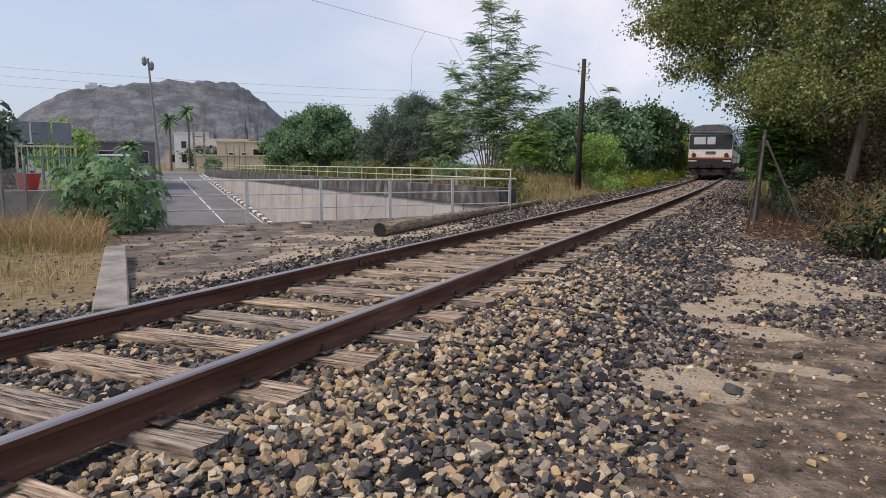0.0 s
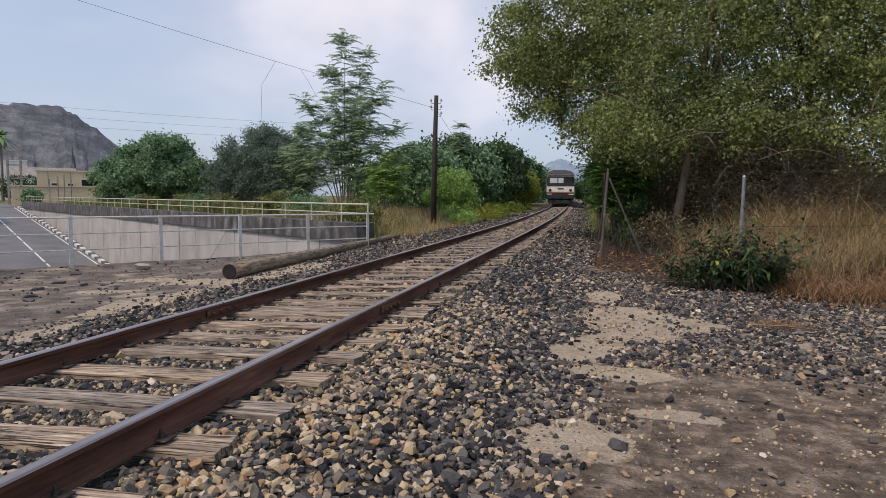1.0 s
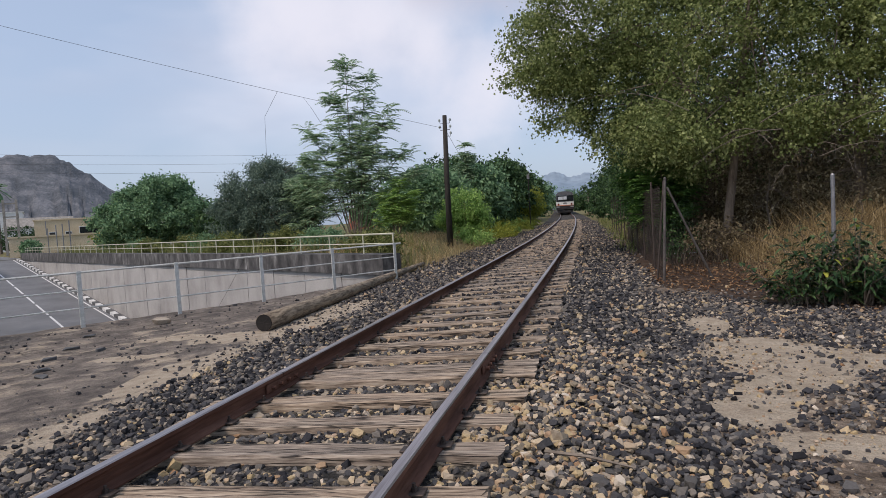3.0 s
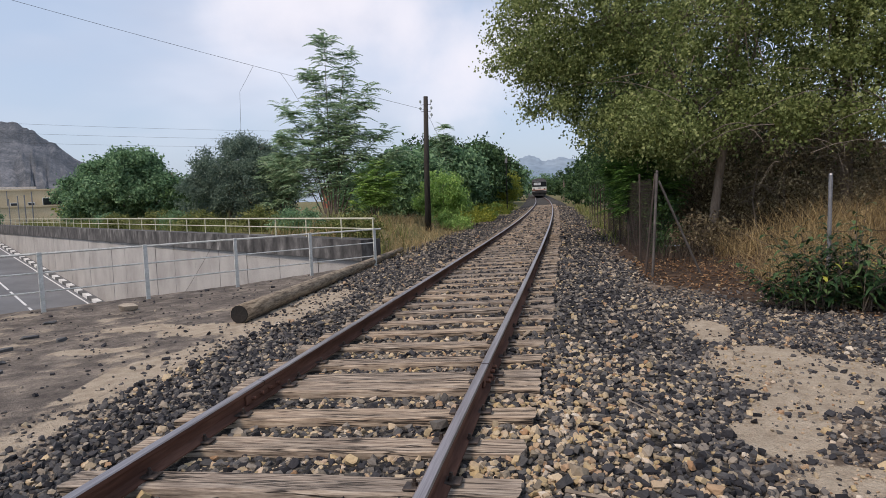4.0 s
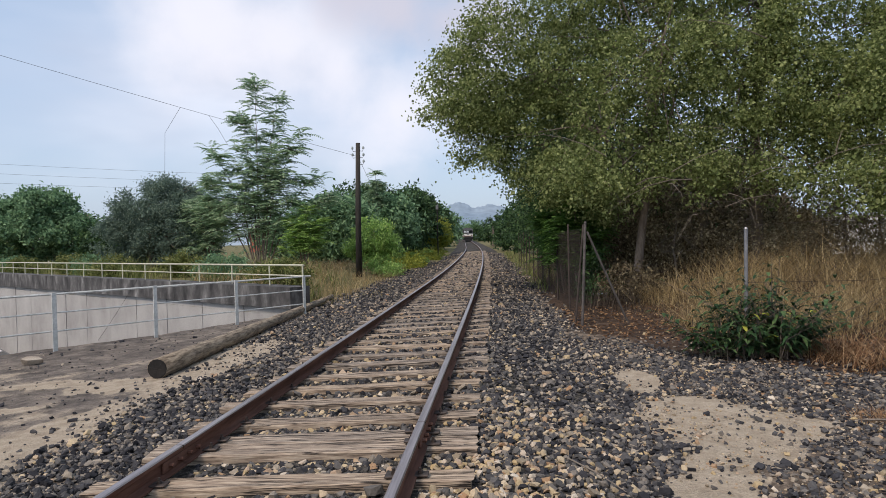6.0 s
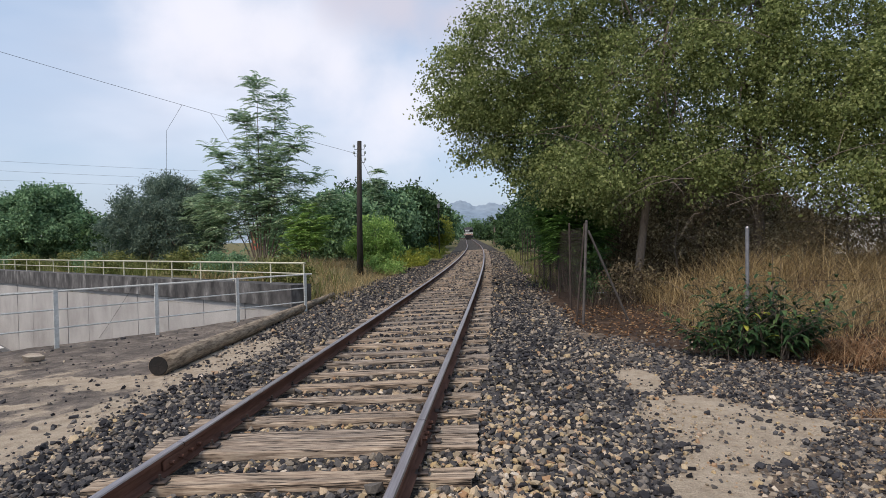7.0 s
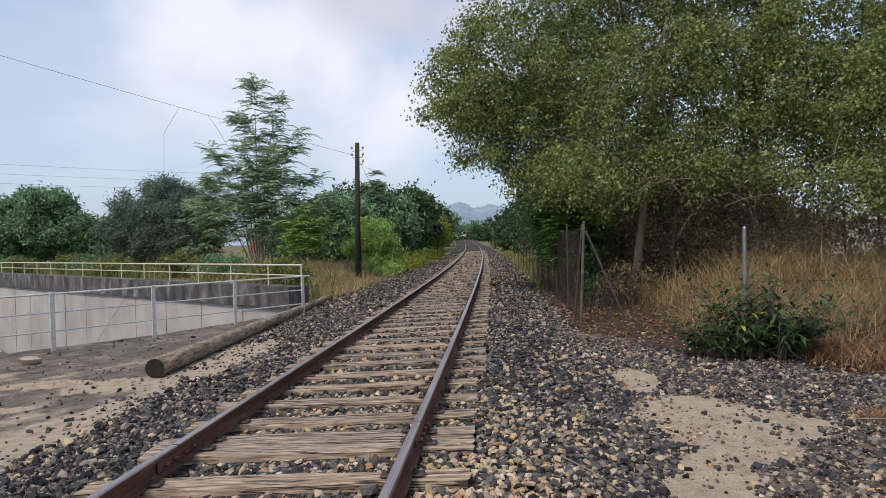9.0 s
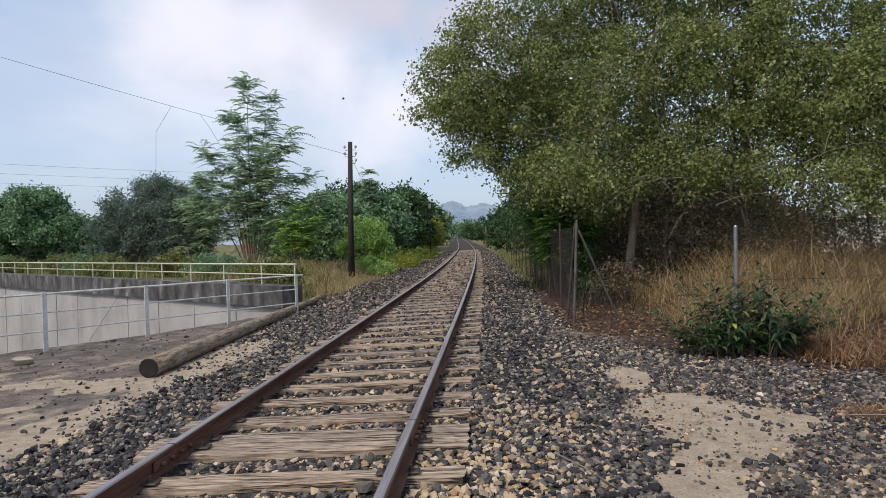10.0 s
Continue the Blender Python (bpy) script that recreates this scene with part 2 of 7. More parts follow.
M["leaf_frond"] = leaf_mat("green_compound_leaf", (0.050, 0.112, 0.026), (0.10, 0.205, 0.048), (0.205, 0.345, 0.085), 0.4)
M["leaf_tall"] = leaf_mat("feathery_tree_leaf", (0.177, 0.273, 0.169), (0.329, 0.470, 0.296), (0.612, 0.700, 0.465), 0.42)
M["leaf_olive"] = leaf_mat("grey_green_olive_leaf", (0.075, 0.115, 0.094), (0.144, 0.203, 0.156), (0.275, 0.350, 0.256), 0.35)
M["leaf_fig"] = leaf_mat("broad_green_leaf", (0.085, 0.155, 0.085), (0.175, 0.295, 0.155), (0.34, 0.50, 0.27), 0.4)
M["leaf_fresh"] = leaf_mat("fresh_bush_leaf", (0.155, 0.271, 0.070), (0.296, 0.466, 0.132), (0.513, 0.668, 0.217), 0.42)
M["leaf_yellow"] = leaf_mat("yellow_green_bush_leaf", (0.149, 0.194, 0.030), (0.299, 0.329, 0.053), (0.493, 0.493, 0.090))
M["leaf_agave"] = leaf_mat("thick_dark_leaf", (0.014, 0.034, 0.014), (0.034, 0.072, 0.026), (0.10, 0.16, 0.06), 0.12, 0.38)
M["leaf_castor"] = leaf_mat("castor_leaf", (0.075, 0.150, 0.068), (0.125, 0.240, 0.108), (0.20, 0.33, 0.15))
M["straw"] = leaf_mat("dry_straw", (0.20, 0.145, 0.07), (0.40, 0.295, 0.145), (0.62, 0.49, 0.27), 0.3, 0.8)
M["dead_leaf"] = leaf_mat("fallen_brown_leaf", (0.12, 0.06, 0.03), (0.25, 0.14, 0.07), (0.40, 0.28, 0.16), 0.1, 0.85)
M["weed"] = leaf_mat("green_weed", (0.085, 0.11, 0.03), (0.17, 0.20, 0.06), (0.34, 0.33, 0.13))
# Scrub and rock tones carry a blue-grey tint for the haze.
M["mountain"] = material("hazy_scrub_hillside", [(0.36, (0.072, 0.082, 0.094)), (0.5, (0.108, 0.117, 0.131)), (0.62, (0.165, 0.170, 0.184))], 1.0, scale=0.02, fine=0.16, bump=0.4, detail=14, dist=12.0, stretch=(1, 1, 1.6))
# Distance haze is painted in as a pale blue hill colour.
M["mountain_far"] = material("haze_tinted_far_hill", [(0.3, (0.16, 0.225, 0.29)), (0.7, (0.23, 0.29, 0.35))], 1.0, scale=0.004, fine=0.04, bump=0.0)
M["train_white"] = material("train_white_paint", [(0.3, (0.62, 0.62, 0.58)), (0.7, (0.74, 0.74, 0.70))], 0.4, scale=1, fine=6, bump=0.0)
M["train_dark"] = material("train_dark_underframe", [(0.3, (0.008, 0.008, 0.009)), (0.7, (0.025, 0.024, 0.024))], 0.7)
M["train_roof"] = material("sooty_train_roof", [(0.3, (0.05, 0.052, 0.058)), (0.7, (0.13, 0.13, 0.137))], 0.75)
M["train_glass"] = material("train_window_glass", [(0.3, (0.012, 0.014, 0.016)), (0.7, (0.02, 0.022, 0.026))], 0.06, bump=0.0)
# Pale glass for headlight lenses and for painted window reflection.
M["pale_glass"] = material("pale_lens_and_reflection", [(0.3, (0.42, 0.44, 0.46)), (0.7, (0.56, 0.58, 0.6))], 0.4, bump=0.0)
M["orange"] = material("orange_band_paint", [(0.3, (0.50, 0.13, 0.03)), (0.7, (0.60, 0.18, 0.05))], 0.5, bump=0.0)
M["lamp_red"] = material("dull_red_lens", [(0.3, (0.16, 0.02, 0.015)), (0.7, (0.25, 0.03, 0.02))], 0.2, bump=0.0)
M["plaster_cream"] = material("cream_plaster", [(0.3, (0.52, 0.42, 0.27)), (0.7, (0.63, 0.53, 0.37))], 0.9, scale=0.7, fine=12, bump=0.1)
M["plaster_white"] = material("white_plaster", [(0.3, (0.60, 0.60, 0.58)), (0.7, (0.74, 0.74, 0.72))], 0.9, scale=0.7, fine=12, bump=0.1)
M["plaster_red"] = material("terracotta_plaster", [(0.3, (0.32, 0.10, 0.065)), (0.7, (0.43, 0.15, 0.095))], 0.9, scale=0.7, fine=12, bump=0.1)
M["plaster_pink"] = material("pale_pink_plaster", [(0.3, (0.55, 0.42, 0.36)), (0.7, (0.66, 0.53, 0.46))], 0.9, scale=0.7, fine=12, bump=0.1)
M["board_grey"] = material("weathered_board_back", [(0.3, (0.16, 0.18, 0.21)), (0.7, (0.25, 0.27, 0.30))], 0.7, scale=2, fine=20, bump=0.1)
M["plaster_grey"] = material("grey_brown_render", [(0.3, (0.14, 0.12, 0.115)), (0.7, (0.22, 0.195, 0.185))], 0.9, scale=0.7, fine=12, bump=0.1)
M["tile"] = material("clay_roof", [(0.3, (0.24, 0.12, 0.075)), (0.7, (0.36, 0.19, 0.12))], 0.9, scale=2, fine=10, bump=0.3)
M["green_paint"] = material("green_metal_paint", [(0.3, (0.10, 0.27, 0.19)), (0.7, (0.16, 0.36, 0.26))], 0.6)
M["pot_red"] = material("red_plastic_pot", [(0.3, (0.42, 0.045, 0.04)), (0.7, (0.52, 0.07, 0.06))], 0.5)
M["car_white"] = material("white_car_paint", [(0.3, (0.62, 0.63, 0.64)), (0.7, (0.70, 0.71, 0.72))], 0.25, bump=0.0)
M["car_silver"] = material("silver_car_paint", [(0.3, (0.38, 0.39, 0.40)), (0.7, (0.46, 0.47, 0.48))], 0.28, metal=0.5, bump=0.0)
M["rubber"] = material("tyre_rubber", [(0.3, (0.012, 0.012, 0.012)), (0.7, (0.025, 0.025, 0.025))], 0.85)
M["cable"] = material("black_cable", [(0.3, (0.015, 0.015, 0.015)), (0.7, (0.03, 0.03, 0.03))], 0.7)
M["glassy"] = material("insulator_glass", [(0.3, (0.30, 0.34, 0.33)), (0.7, (0.42, 0.46, 0.45))], 0.2, bump=0.0)
M["red_sign"] = material("red_sign_paint", [(0.3, (0.45, 0.03, 0.03)), (0.7, (0.55, 0.05, 0.05))], 0.5, bump=0.0)


def sleeper_material():
    """Weathered oak: grey-brown grain along the timber, dark narrow splits, and a tone of its own for each sleeper."""
    m = bpy.data.materials.new("weathered_oak_sleeper")
    m.use_nodes = True
    nt = m.node_tree
    L = nt.links.new
    b = nt.nodes["Principled BSDF"]
    tc = nt.nodes.new("ShaderNodeTexCoord")
    oi = nt.nodes.new("ShaderNodeObjectInfo")

    def streaks(stretch, scale, detail, rough):
        mp = nt.nodes.new("ShaderNodeMapping")
        mp.inputs["Scale"].default_value = stretch
        L(tc.outputs["Object"], mp.inputs["Vector"])
        L(oi.outputs["Location"], mp.inputs["Location"])
        q = nt.nodes.new("ShaderNodeTexNoise")
        q.inputs["Scale"].default_value, q.inputs["Detail"].default_value, q.inputs["Roughness"].default_value = scale, detail, rough
        q.inputs["Distortion"].default_value = 0.08
        L(mp.outputs["Vector"], q.inputs["Vector"])
        return q
    grain, blot = streaks((1.3, 5.0, 14.0), 3.0, 9.0, 0.68), streaks((1.2, 0.5, 1.0), 2.0, 5.0, 0.6)
    crack = streaks((0.22, 1.5, 5.0), 2.4, 4.0, 0.6)
    r = ramp_node(nt, [(0.33, (0.07, 0.050, 0.035)), (0.44, (0.25, 0.185, 0.132)), (0.56, (0.43, 0.338, 0.245)), (0.70, (0.60, 0.50, 0.385))])
    L(grain.outputs["Fac"], r.inputs["Fac"])
    dist = nt.nodes.new("ShaderNodeMath")
    dist.operation = "SUBTRACT"
    dist.inputs[1].default_value = 0.5
    L(crack.outputs["Fac"], dist.inputs[0])
    mag = nt.nodes.new("ShaderNodeMath")
    mag.operation = "ABSOLUTE"
    L(dist.outputs["Value"], mag.inputs[0])
    split = nt.nodes.new("ShaderNodeMapRange")
    split.inputs["From Min"].default_value, split.inputs["From Max"].default_value = 0.003, 0.018
    L(mag.outputs["Value"], split.inputs["Value"])
    dark = nt.nodes.new("ShaderNodeMix")
    dark.data_type = "RGBA"
    dark.inputs["A"].default_value = (0.028, 0.02, 0.015, 1)
    L(split.outputs["Result"], dark.inputs["Factor"])
    L(r.outputs["Color"], dark.inputs["B"])
    hsv = nt.nodes.new("ShaderNodeHueSaturation")
    L(dark.outputs["Result"], hsv.inputs["Color"])
    tone = nt.nodes.new("ShaderNodeMapRange")
    tone.inputs["To Min"].default_value, tone.inputs["To Max"].default_value = 0.76, 1.06
    L(oi.outputs["Random"], tone.inputs["Value"])
    both = nt.nodes.new("ShaderNodeMapRange")
    both.inputs["From Min"].default_value, both.inputs["From Max"].default_value = 0.3, 0.7
    both.inputs["To Min"].default_value, both.inputs["To Max"].default_value = 0.7, 1.2
    L(blot.outputs["Fac"], both.inputs["Value"])
    mul = nt.nodes.new("ShaderNodeMath")
    mul.operation = "MULTIPLY"
    L(tone.outputs["Result"], mul.inputs[0])
    L(both.outputs["Result"], mul.inputs[1])
    L(mul.outputs["Value"], hsv.inputs["Value"])
    L(tone.outputs["Result"], hsv.inputs["Saturation"])
    L(hsv.outputs["Color"], b.inputs["Base Color"])
    b.inputs["Roughness"].default_value = 0.92
    hm = nt.nodes.new("ShaderNodeMath")
    hm.operation = "MULTIPLY_ADD"
    hm.inputs[1].default_value = 0.5
    L(grain.outputs["Fac"], hm.inputs[0])
    L(split.outputs["Result"], hm.inputs[2])
    bp = nt.nodes.new("ShaderNodeBump")
    bp.inputs["Strength"].default_value, bp.inputs["Distance"].default_value = 0.9, 0.012
    L(hm.outputs["Value"], bp.inputs["Height"])
    L(bp.outputs["Normal"], b.inputs["Normal"])
    return m


M["sleeper"] = sleeper_material()


def yard_material():
    """Bare ground: gritty soil with sand, worn tarmac, leaf litter (darkened for tree shade) and dry grass laid over it
    by amount, with ragged edges.
    """
    m = bpy.data.materials.new("bare_ground")
    m.use_nodes = True
    nt = m.node_tree
    L = nt.links.new
    b = nt.nodes["Principled BSDF"]
    tc = nt.nodes.new("ShaderNodeTexCoord")

    def noise_node(scale, detail=6.0, rough=0.6):
        q = nt.nodes.new("ShaderNodeTexNoise")
        q.inputs["Scale"].default_value, q.inputs["Detail"].default_value, q.inputs["Roughness"].default_value = scale, detail, rough
        L(tc.outputs["Object"], q.inputs["Vector"])
        return q
    big, mid, fine = noise_node(1.3), noise_node(6.0, 8.0, 0.7), noise_node(55.0, 4.0)
    edge = noise_node(4.5, 9.0, 0.72)
    patchy = noise_node(2.2, 12.0, 0.78)
    layers = {
        "soil": [(0.34, (0.068, 0.052, 0.040)), (0.5, (0.165, 0.127, 0.095)), (0.64, (0.35, 0.278, 0.21))],
        "tar": [(0.36, (0.082, 0.069, 0.060)), (0.5, (0.17, 0.144, 0.122)), (0.63, (0.32, 0.27, 0.218))],
        "sand": [(0.3, (0.32, 0.255, 0.185)), (0.5, (0.45, 0.37, 0.275)), (0.7, (0.54, 0.455, 0.35))],
        # Litter brown taken darker to carry the trees' shade in its colour.
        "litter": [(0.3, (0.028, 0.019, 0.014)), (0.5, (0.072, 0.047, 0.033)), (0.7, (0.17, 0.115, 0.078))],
        "dry": [(0.3, (0.14, 0.11, 0.06)), (0.5, (0.27, 0.215, 0.12)), (0.7, (0.40, 0.33, 0.20))],
        "field": [(0.3, (0.06, 0.065, 0.025)), (0.5, (0.15, 0.135, 0.06)), (0.7, (0.26, 0.22, 0.11))],
    }
    colour = None
    for key, stops in layers.items():
        r = ramp_node(nt, stops)
        L((mid if key != "tar" else patchy).outputs["Fac"], r.inputs["Fac"])
        if colour is None:
            colour = r.outputs["Color"]
            continue
        at = nt.nodes.new("ShaderNodeAttribute")
        at.attribute_name = key
        off = nt.nodes.new("ShaderNodeMath")
        off.operation = "MULTIPLY_ADD"
        off.inputs[1].default_value, off.inputs[2].default_value = 2.2, -1.1
        L(edge.outputs["Fac"], off.inputs[0])
        add = nt.nodes.new("ShaderNodeMath")
        add.operation = "ADD"
        L(at.outputs["Fac"], add.inputs[0])
        L(off.outputs["Value"], add.inputs[1])
        mr = nt.nodes.new("ShaderNodeMapRange")
        mr.inputs["From Min"].default_value, mr.inputs["From Max"].default_value = -0.2, 0.2
        L(add.outputs["Value"], mr.inputs["Value"])
        mx = nt.nodes.new("ShaderNodeMix")
        mx.data_type = "RGBA"
        L(mr.outputs["Result"], mx.inputs["Factor"])
        L(colour, mx.inputs["A"])
        L(r.outputs["Color"], mx.inputs["B"])
        colour = mx.outputs["Result"]
    hsv = nt.nodes.new("ShaderNodeHueSaturation")
    vr = nt.nodes.new("ShaderNodeMapRange")
    vr.inputs["To Min"].default_value, vr.inputs["To Max"].default_value = 0.62, 1.38
    L(fine.outputs["Fac"], vr.inputs["Value"])
    L(vr.outputs["Result"], hsv.inputs["Value"])
    L(colour, hsv.inputs["Color"])
    L(hsv.outputs["Color"], b.inputs["Base Color"])
    b.inputs["Roughness"].default_value = 0.95
    b.inputs["Specular IOR Level"].default_value = 0.2
    bp = nt.nodes.new("ShaderNodeBump")
    bp.inputs["Strength"].default_value, bp.inputs["Distance"].default_value = 0.9, 0.04
    hm = nt.nodes.new("ShaderNodeMath")
    hm.operation = "ADD"
    L(fine.outputs["Fac"], hm.inputs[0])
    L(mid.outputs["Fac"], hm.inputs[1])
    L(hm.outputs["Value"], bp.inputs["Height"])
    L(bp.outputs["Normal"], b.inputs["Normal"])
    return m


M["yard"] = yard_material()


# ---- mesh tools ----
def fast_mesh(name, V, F, mat, idx=None, smooth=False):
    """A mesh from arrays: V (n, 3), F (m, k) with equal corner counts."""
    V, F = np.asarray(V, np.float32), np.asarray(F, np.int32)
    me = bpy.data.meshes.new(name)
    me.vertices.add(len(V))
    me.vertices.foreach_set("co", V.ravel())
    me.loops.add(F.size)
    me.loops.foreach_set("vertex_index", F.ravel())
    me.polygons.add(len(F))
    me.polygons.foreach_set("loop_start", np.arange(len(F), dtype=np.int32) * F.shape[1])
    for m in mat if isinstance(mat, (list, tuple)) else [mat]:
        me.materials.append(m)
    if idx is not None:
        me.polygons.foreach_set("material_index", np.asarray(idx, np.int32))
    me.polygons.foreach_set("use_smooth", np.full(len(F), smooth))
    me.update(calc_edges=True)
    return me


def thing(name, label, category, x=0, y=0, z=0, rz=0, group="", kind="", rx=0, ry=0):
    ob = new(name)
    ob.empty_display_size = 0.1
    ob.matrix_world = pose(x, y, z, rx, ry, rz)
    return tagged(ob, label, category, group, kind)


def part(name, bm, mat, parent, label="", smooth=False):
    me = bm
    if isinstance(bm, bmesh.types.BMesh):
        me = bpy.data.meshes.new(name)
        bm.to_mesh(me)
        bm.free()
        me.materials.append(mat)
        if smooth:
            for p in me.polygons:
                p.use_smooth = True
    ob = new(name, me)
    if parent is not None:
        ob.parent = parent
    return tagged(ob, label)


def box(bm, x0, x1, y0, y1, z0, z1, bevel=0.0):
    c = Matrix.Translation(((x0 + x1) / 2, (y0 + y1) / 2, (z0 + z1) / 2)) @ Matrix.Diagonal((x1 - x0, y1 - y0, z1 - z0, 1))
    r = bmesh.ops.create_cube(bm, size=1, matrix=c)
    if bevel:
        es = list({e for v in r["verts"] for e in v.link_edges})
        bmesh.ops.bevel(bm, geom=es, offset=bevel, segments=1, affect="EDGES")
    return bm


def boxed(x0, x1, y0, y1, z0, z1, bevel=0.0):
    return box(bmesh.new(), x0, x1, y0, y1, z0, z1, bevel)


def tube(bm, pts, radii, seg=7, cap=True):
    """A round tube along points with a radius at each."""
    rings = []
    pts = [Vector(p) for p in pts]
    for i, p in enumerate(pts):
        d = (pts[min(i + 1, len(pts) - 1)] - pts[max(i - 1, 0)]).normalized()
        a = d.orthogonal().normalized() if abs(d.z) > 0.9 else d.cross(Vector((0, 0, 1))).normalized()
        if abs(d.z) > 0.9:
            a = d.cross(Vector((0, 1, 0))).normalized()
        b = d.cross(a).normalized()
        r = radii[i] if isinstance(radii, (list, tuple)) else radii
        rings.append([bm.verts.new(p + (a * math.cos(2 * math.pi * k / seg) + b * math.sin(2 * math.pi * k / seg)) * r) for k in range(seg)])
    for u, v in zip(rings, rings[1:]):
        for k in range(seg):
            bm.faces.new((u[k], u[(k + 1) % seg], v[(k + 1) % seg], v[k]))
    if cap:
        bm.faces.new(list(reversed(rings[0])))
        bm.faces.new(rings[-1])
    return bm


def tubed(pts, radii, seg=7):
    return tube(bmesh.new(), pts, radii, seg)


def smoothstep(a, b, x):
    t = np.clip((np.asarray(x, float) - a) / (b - a), 0, 1)
    return t * t * (3 - 2 * t)


# ---- the lie of the land ----
def track_x(y):
    y = np.asarray(y, float)
    q = np.clip(y, 0, 90)
    far = np.clip(y - 90, 0, None)
    bend = np.clip(y - 200, 0, 120)
    return -0.0003 * q * q - 0.054 * far - 0.0007 * bend * bend


def track_yaw(y):
    return math.degrees(math.atan2(-(float(track_x(y + 0.5)) - float(track_x(y - 0.5))), 1.0))


def rise(y):
    y = np.asarray(y, float)
    return np.clip(0.0068 * (np.sqrt((y - 25) ** 2 + 100) + (y - 25)) / 2 - 0.0066, 0, 3.0)


WALL = np.array((-3.58, 10.93))
ALONG = np.array((-0.803, 0.596))
ACROSS = np.array((-0.596, -0.803))


def so_to_xy(s, o):
    return WALL[0] + s * ALONG[0] + o * ACROSS[0], WALL[1] + s * ALONG[1] + o * ACROSS[1]


def xy_to_so(x, y):
    return (x - WALL[0]) * ALONG[0] + (y - WALL[1]) * ALONG[1], (x - WALL[0]) * ACROSS[0] + (y - WALL[1]) * ACROSS[1]


TRENCH_W, TRENCH_L = 9.4, 75.0


def road_z(s):
    return np.clip(-0.40 - 0.066 * (TRENCH_L - np.asarray(s, float)), -6.3, -0.38)


def lumps(x, y, k=1.0, seed=0.0):
    return np.sin(x * 1.7 * k + 1.3 + seed) * np.sin(y * 1.3 * k + 0.7 + seed) * 0.5 + np.sin(x * 4.1 * k + y * 2.3 * k + seed) * 0.3 + np.sin(y * 5.3 * k - x * 3.1 * k + 2 + seed) * 0.2


def ground(x, y):
    x, y = np.asarray(x, float), np.asarray(y, float)
    s, o = xy_to_so(x, y)
    d = x - track_x(y)
    base = rise(y)
    left = -0.10 - 0.05 * np.clip(-d - 2.2, 0, 3.5) - 0.002 * np.clip(s, 0, 75)
    back = base * 0.6 + 0.40 - 0.006 * np.clip(s, 0, 120)
    f = smoothstep(-0.05, -0.45, o) * smoothstep(-2.2, 0.4, s) * smoothstep(3.9, 5.6, -d)
    zl = left * (1 - f) + back * f
    zr = -0.10 + base * 0.9 + 0.5 * smoothstep(3.8, 7.0, x) * smoothstep(6.0, 11.0, y) + 0.25 * smoothstep(5, 9, x)
    side = smoothstep(-1.2, 1.2, d)
    far = smoothstep(40, 140, np.hypot(x, y))
    z = zl * (1 - side) + zr * side
    return z * (1 - far * 0.3) + 0.012 * lumps(x, y, 1.6) * (1 - far)


def axis_lines(inner0, inner1, step, outer, fixed=()):
    a = list(np.arange(inner0, inner1 + 1e-6, step))
    g, p = step, inner1
    while p < outer:
        g *= 1.25
        p += g
        a.append(p)
    g, p = step, inner0
    while p > -outer:
        g *= 1.25
        p -= g
        a.append(p)
    a += list(fixed)
    return np.unique(np.round(a, 4))


FS0, FS1, FO0, FO1 = -20.0, 0.0, -7.0, 17.0  # the finely meshed yard, in the wall's own axes


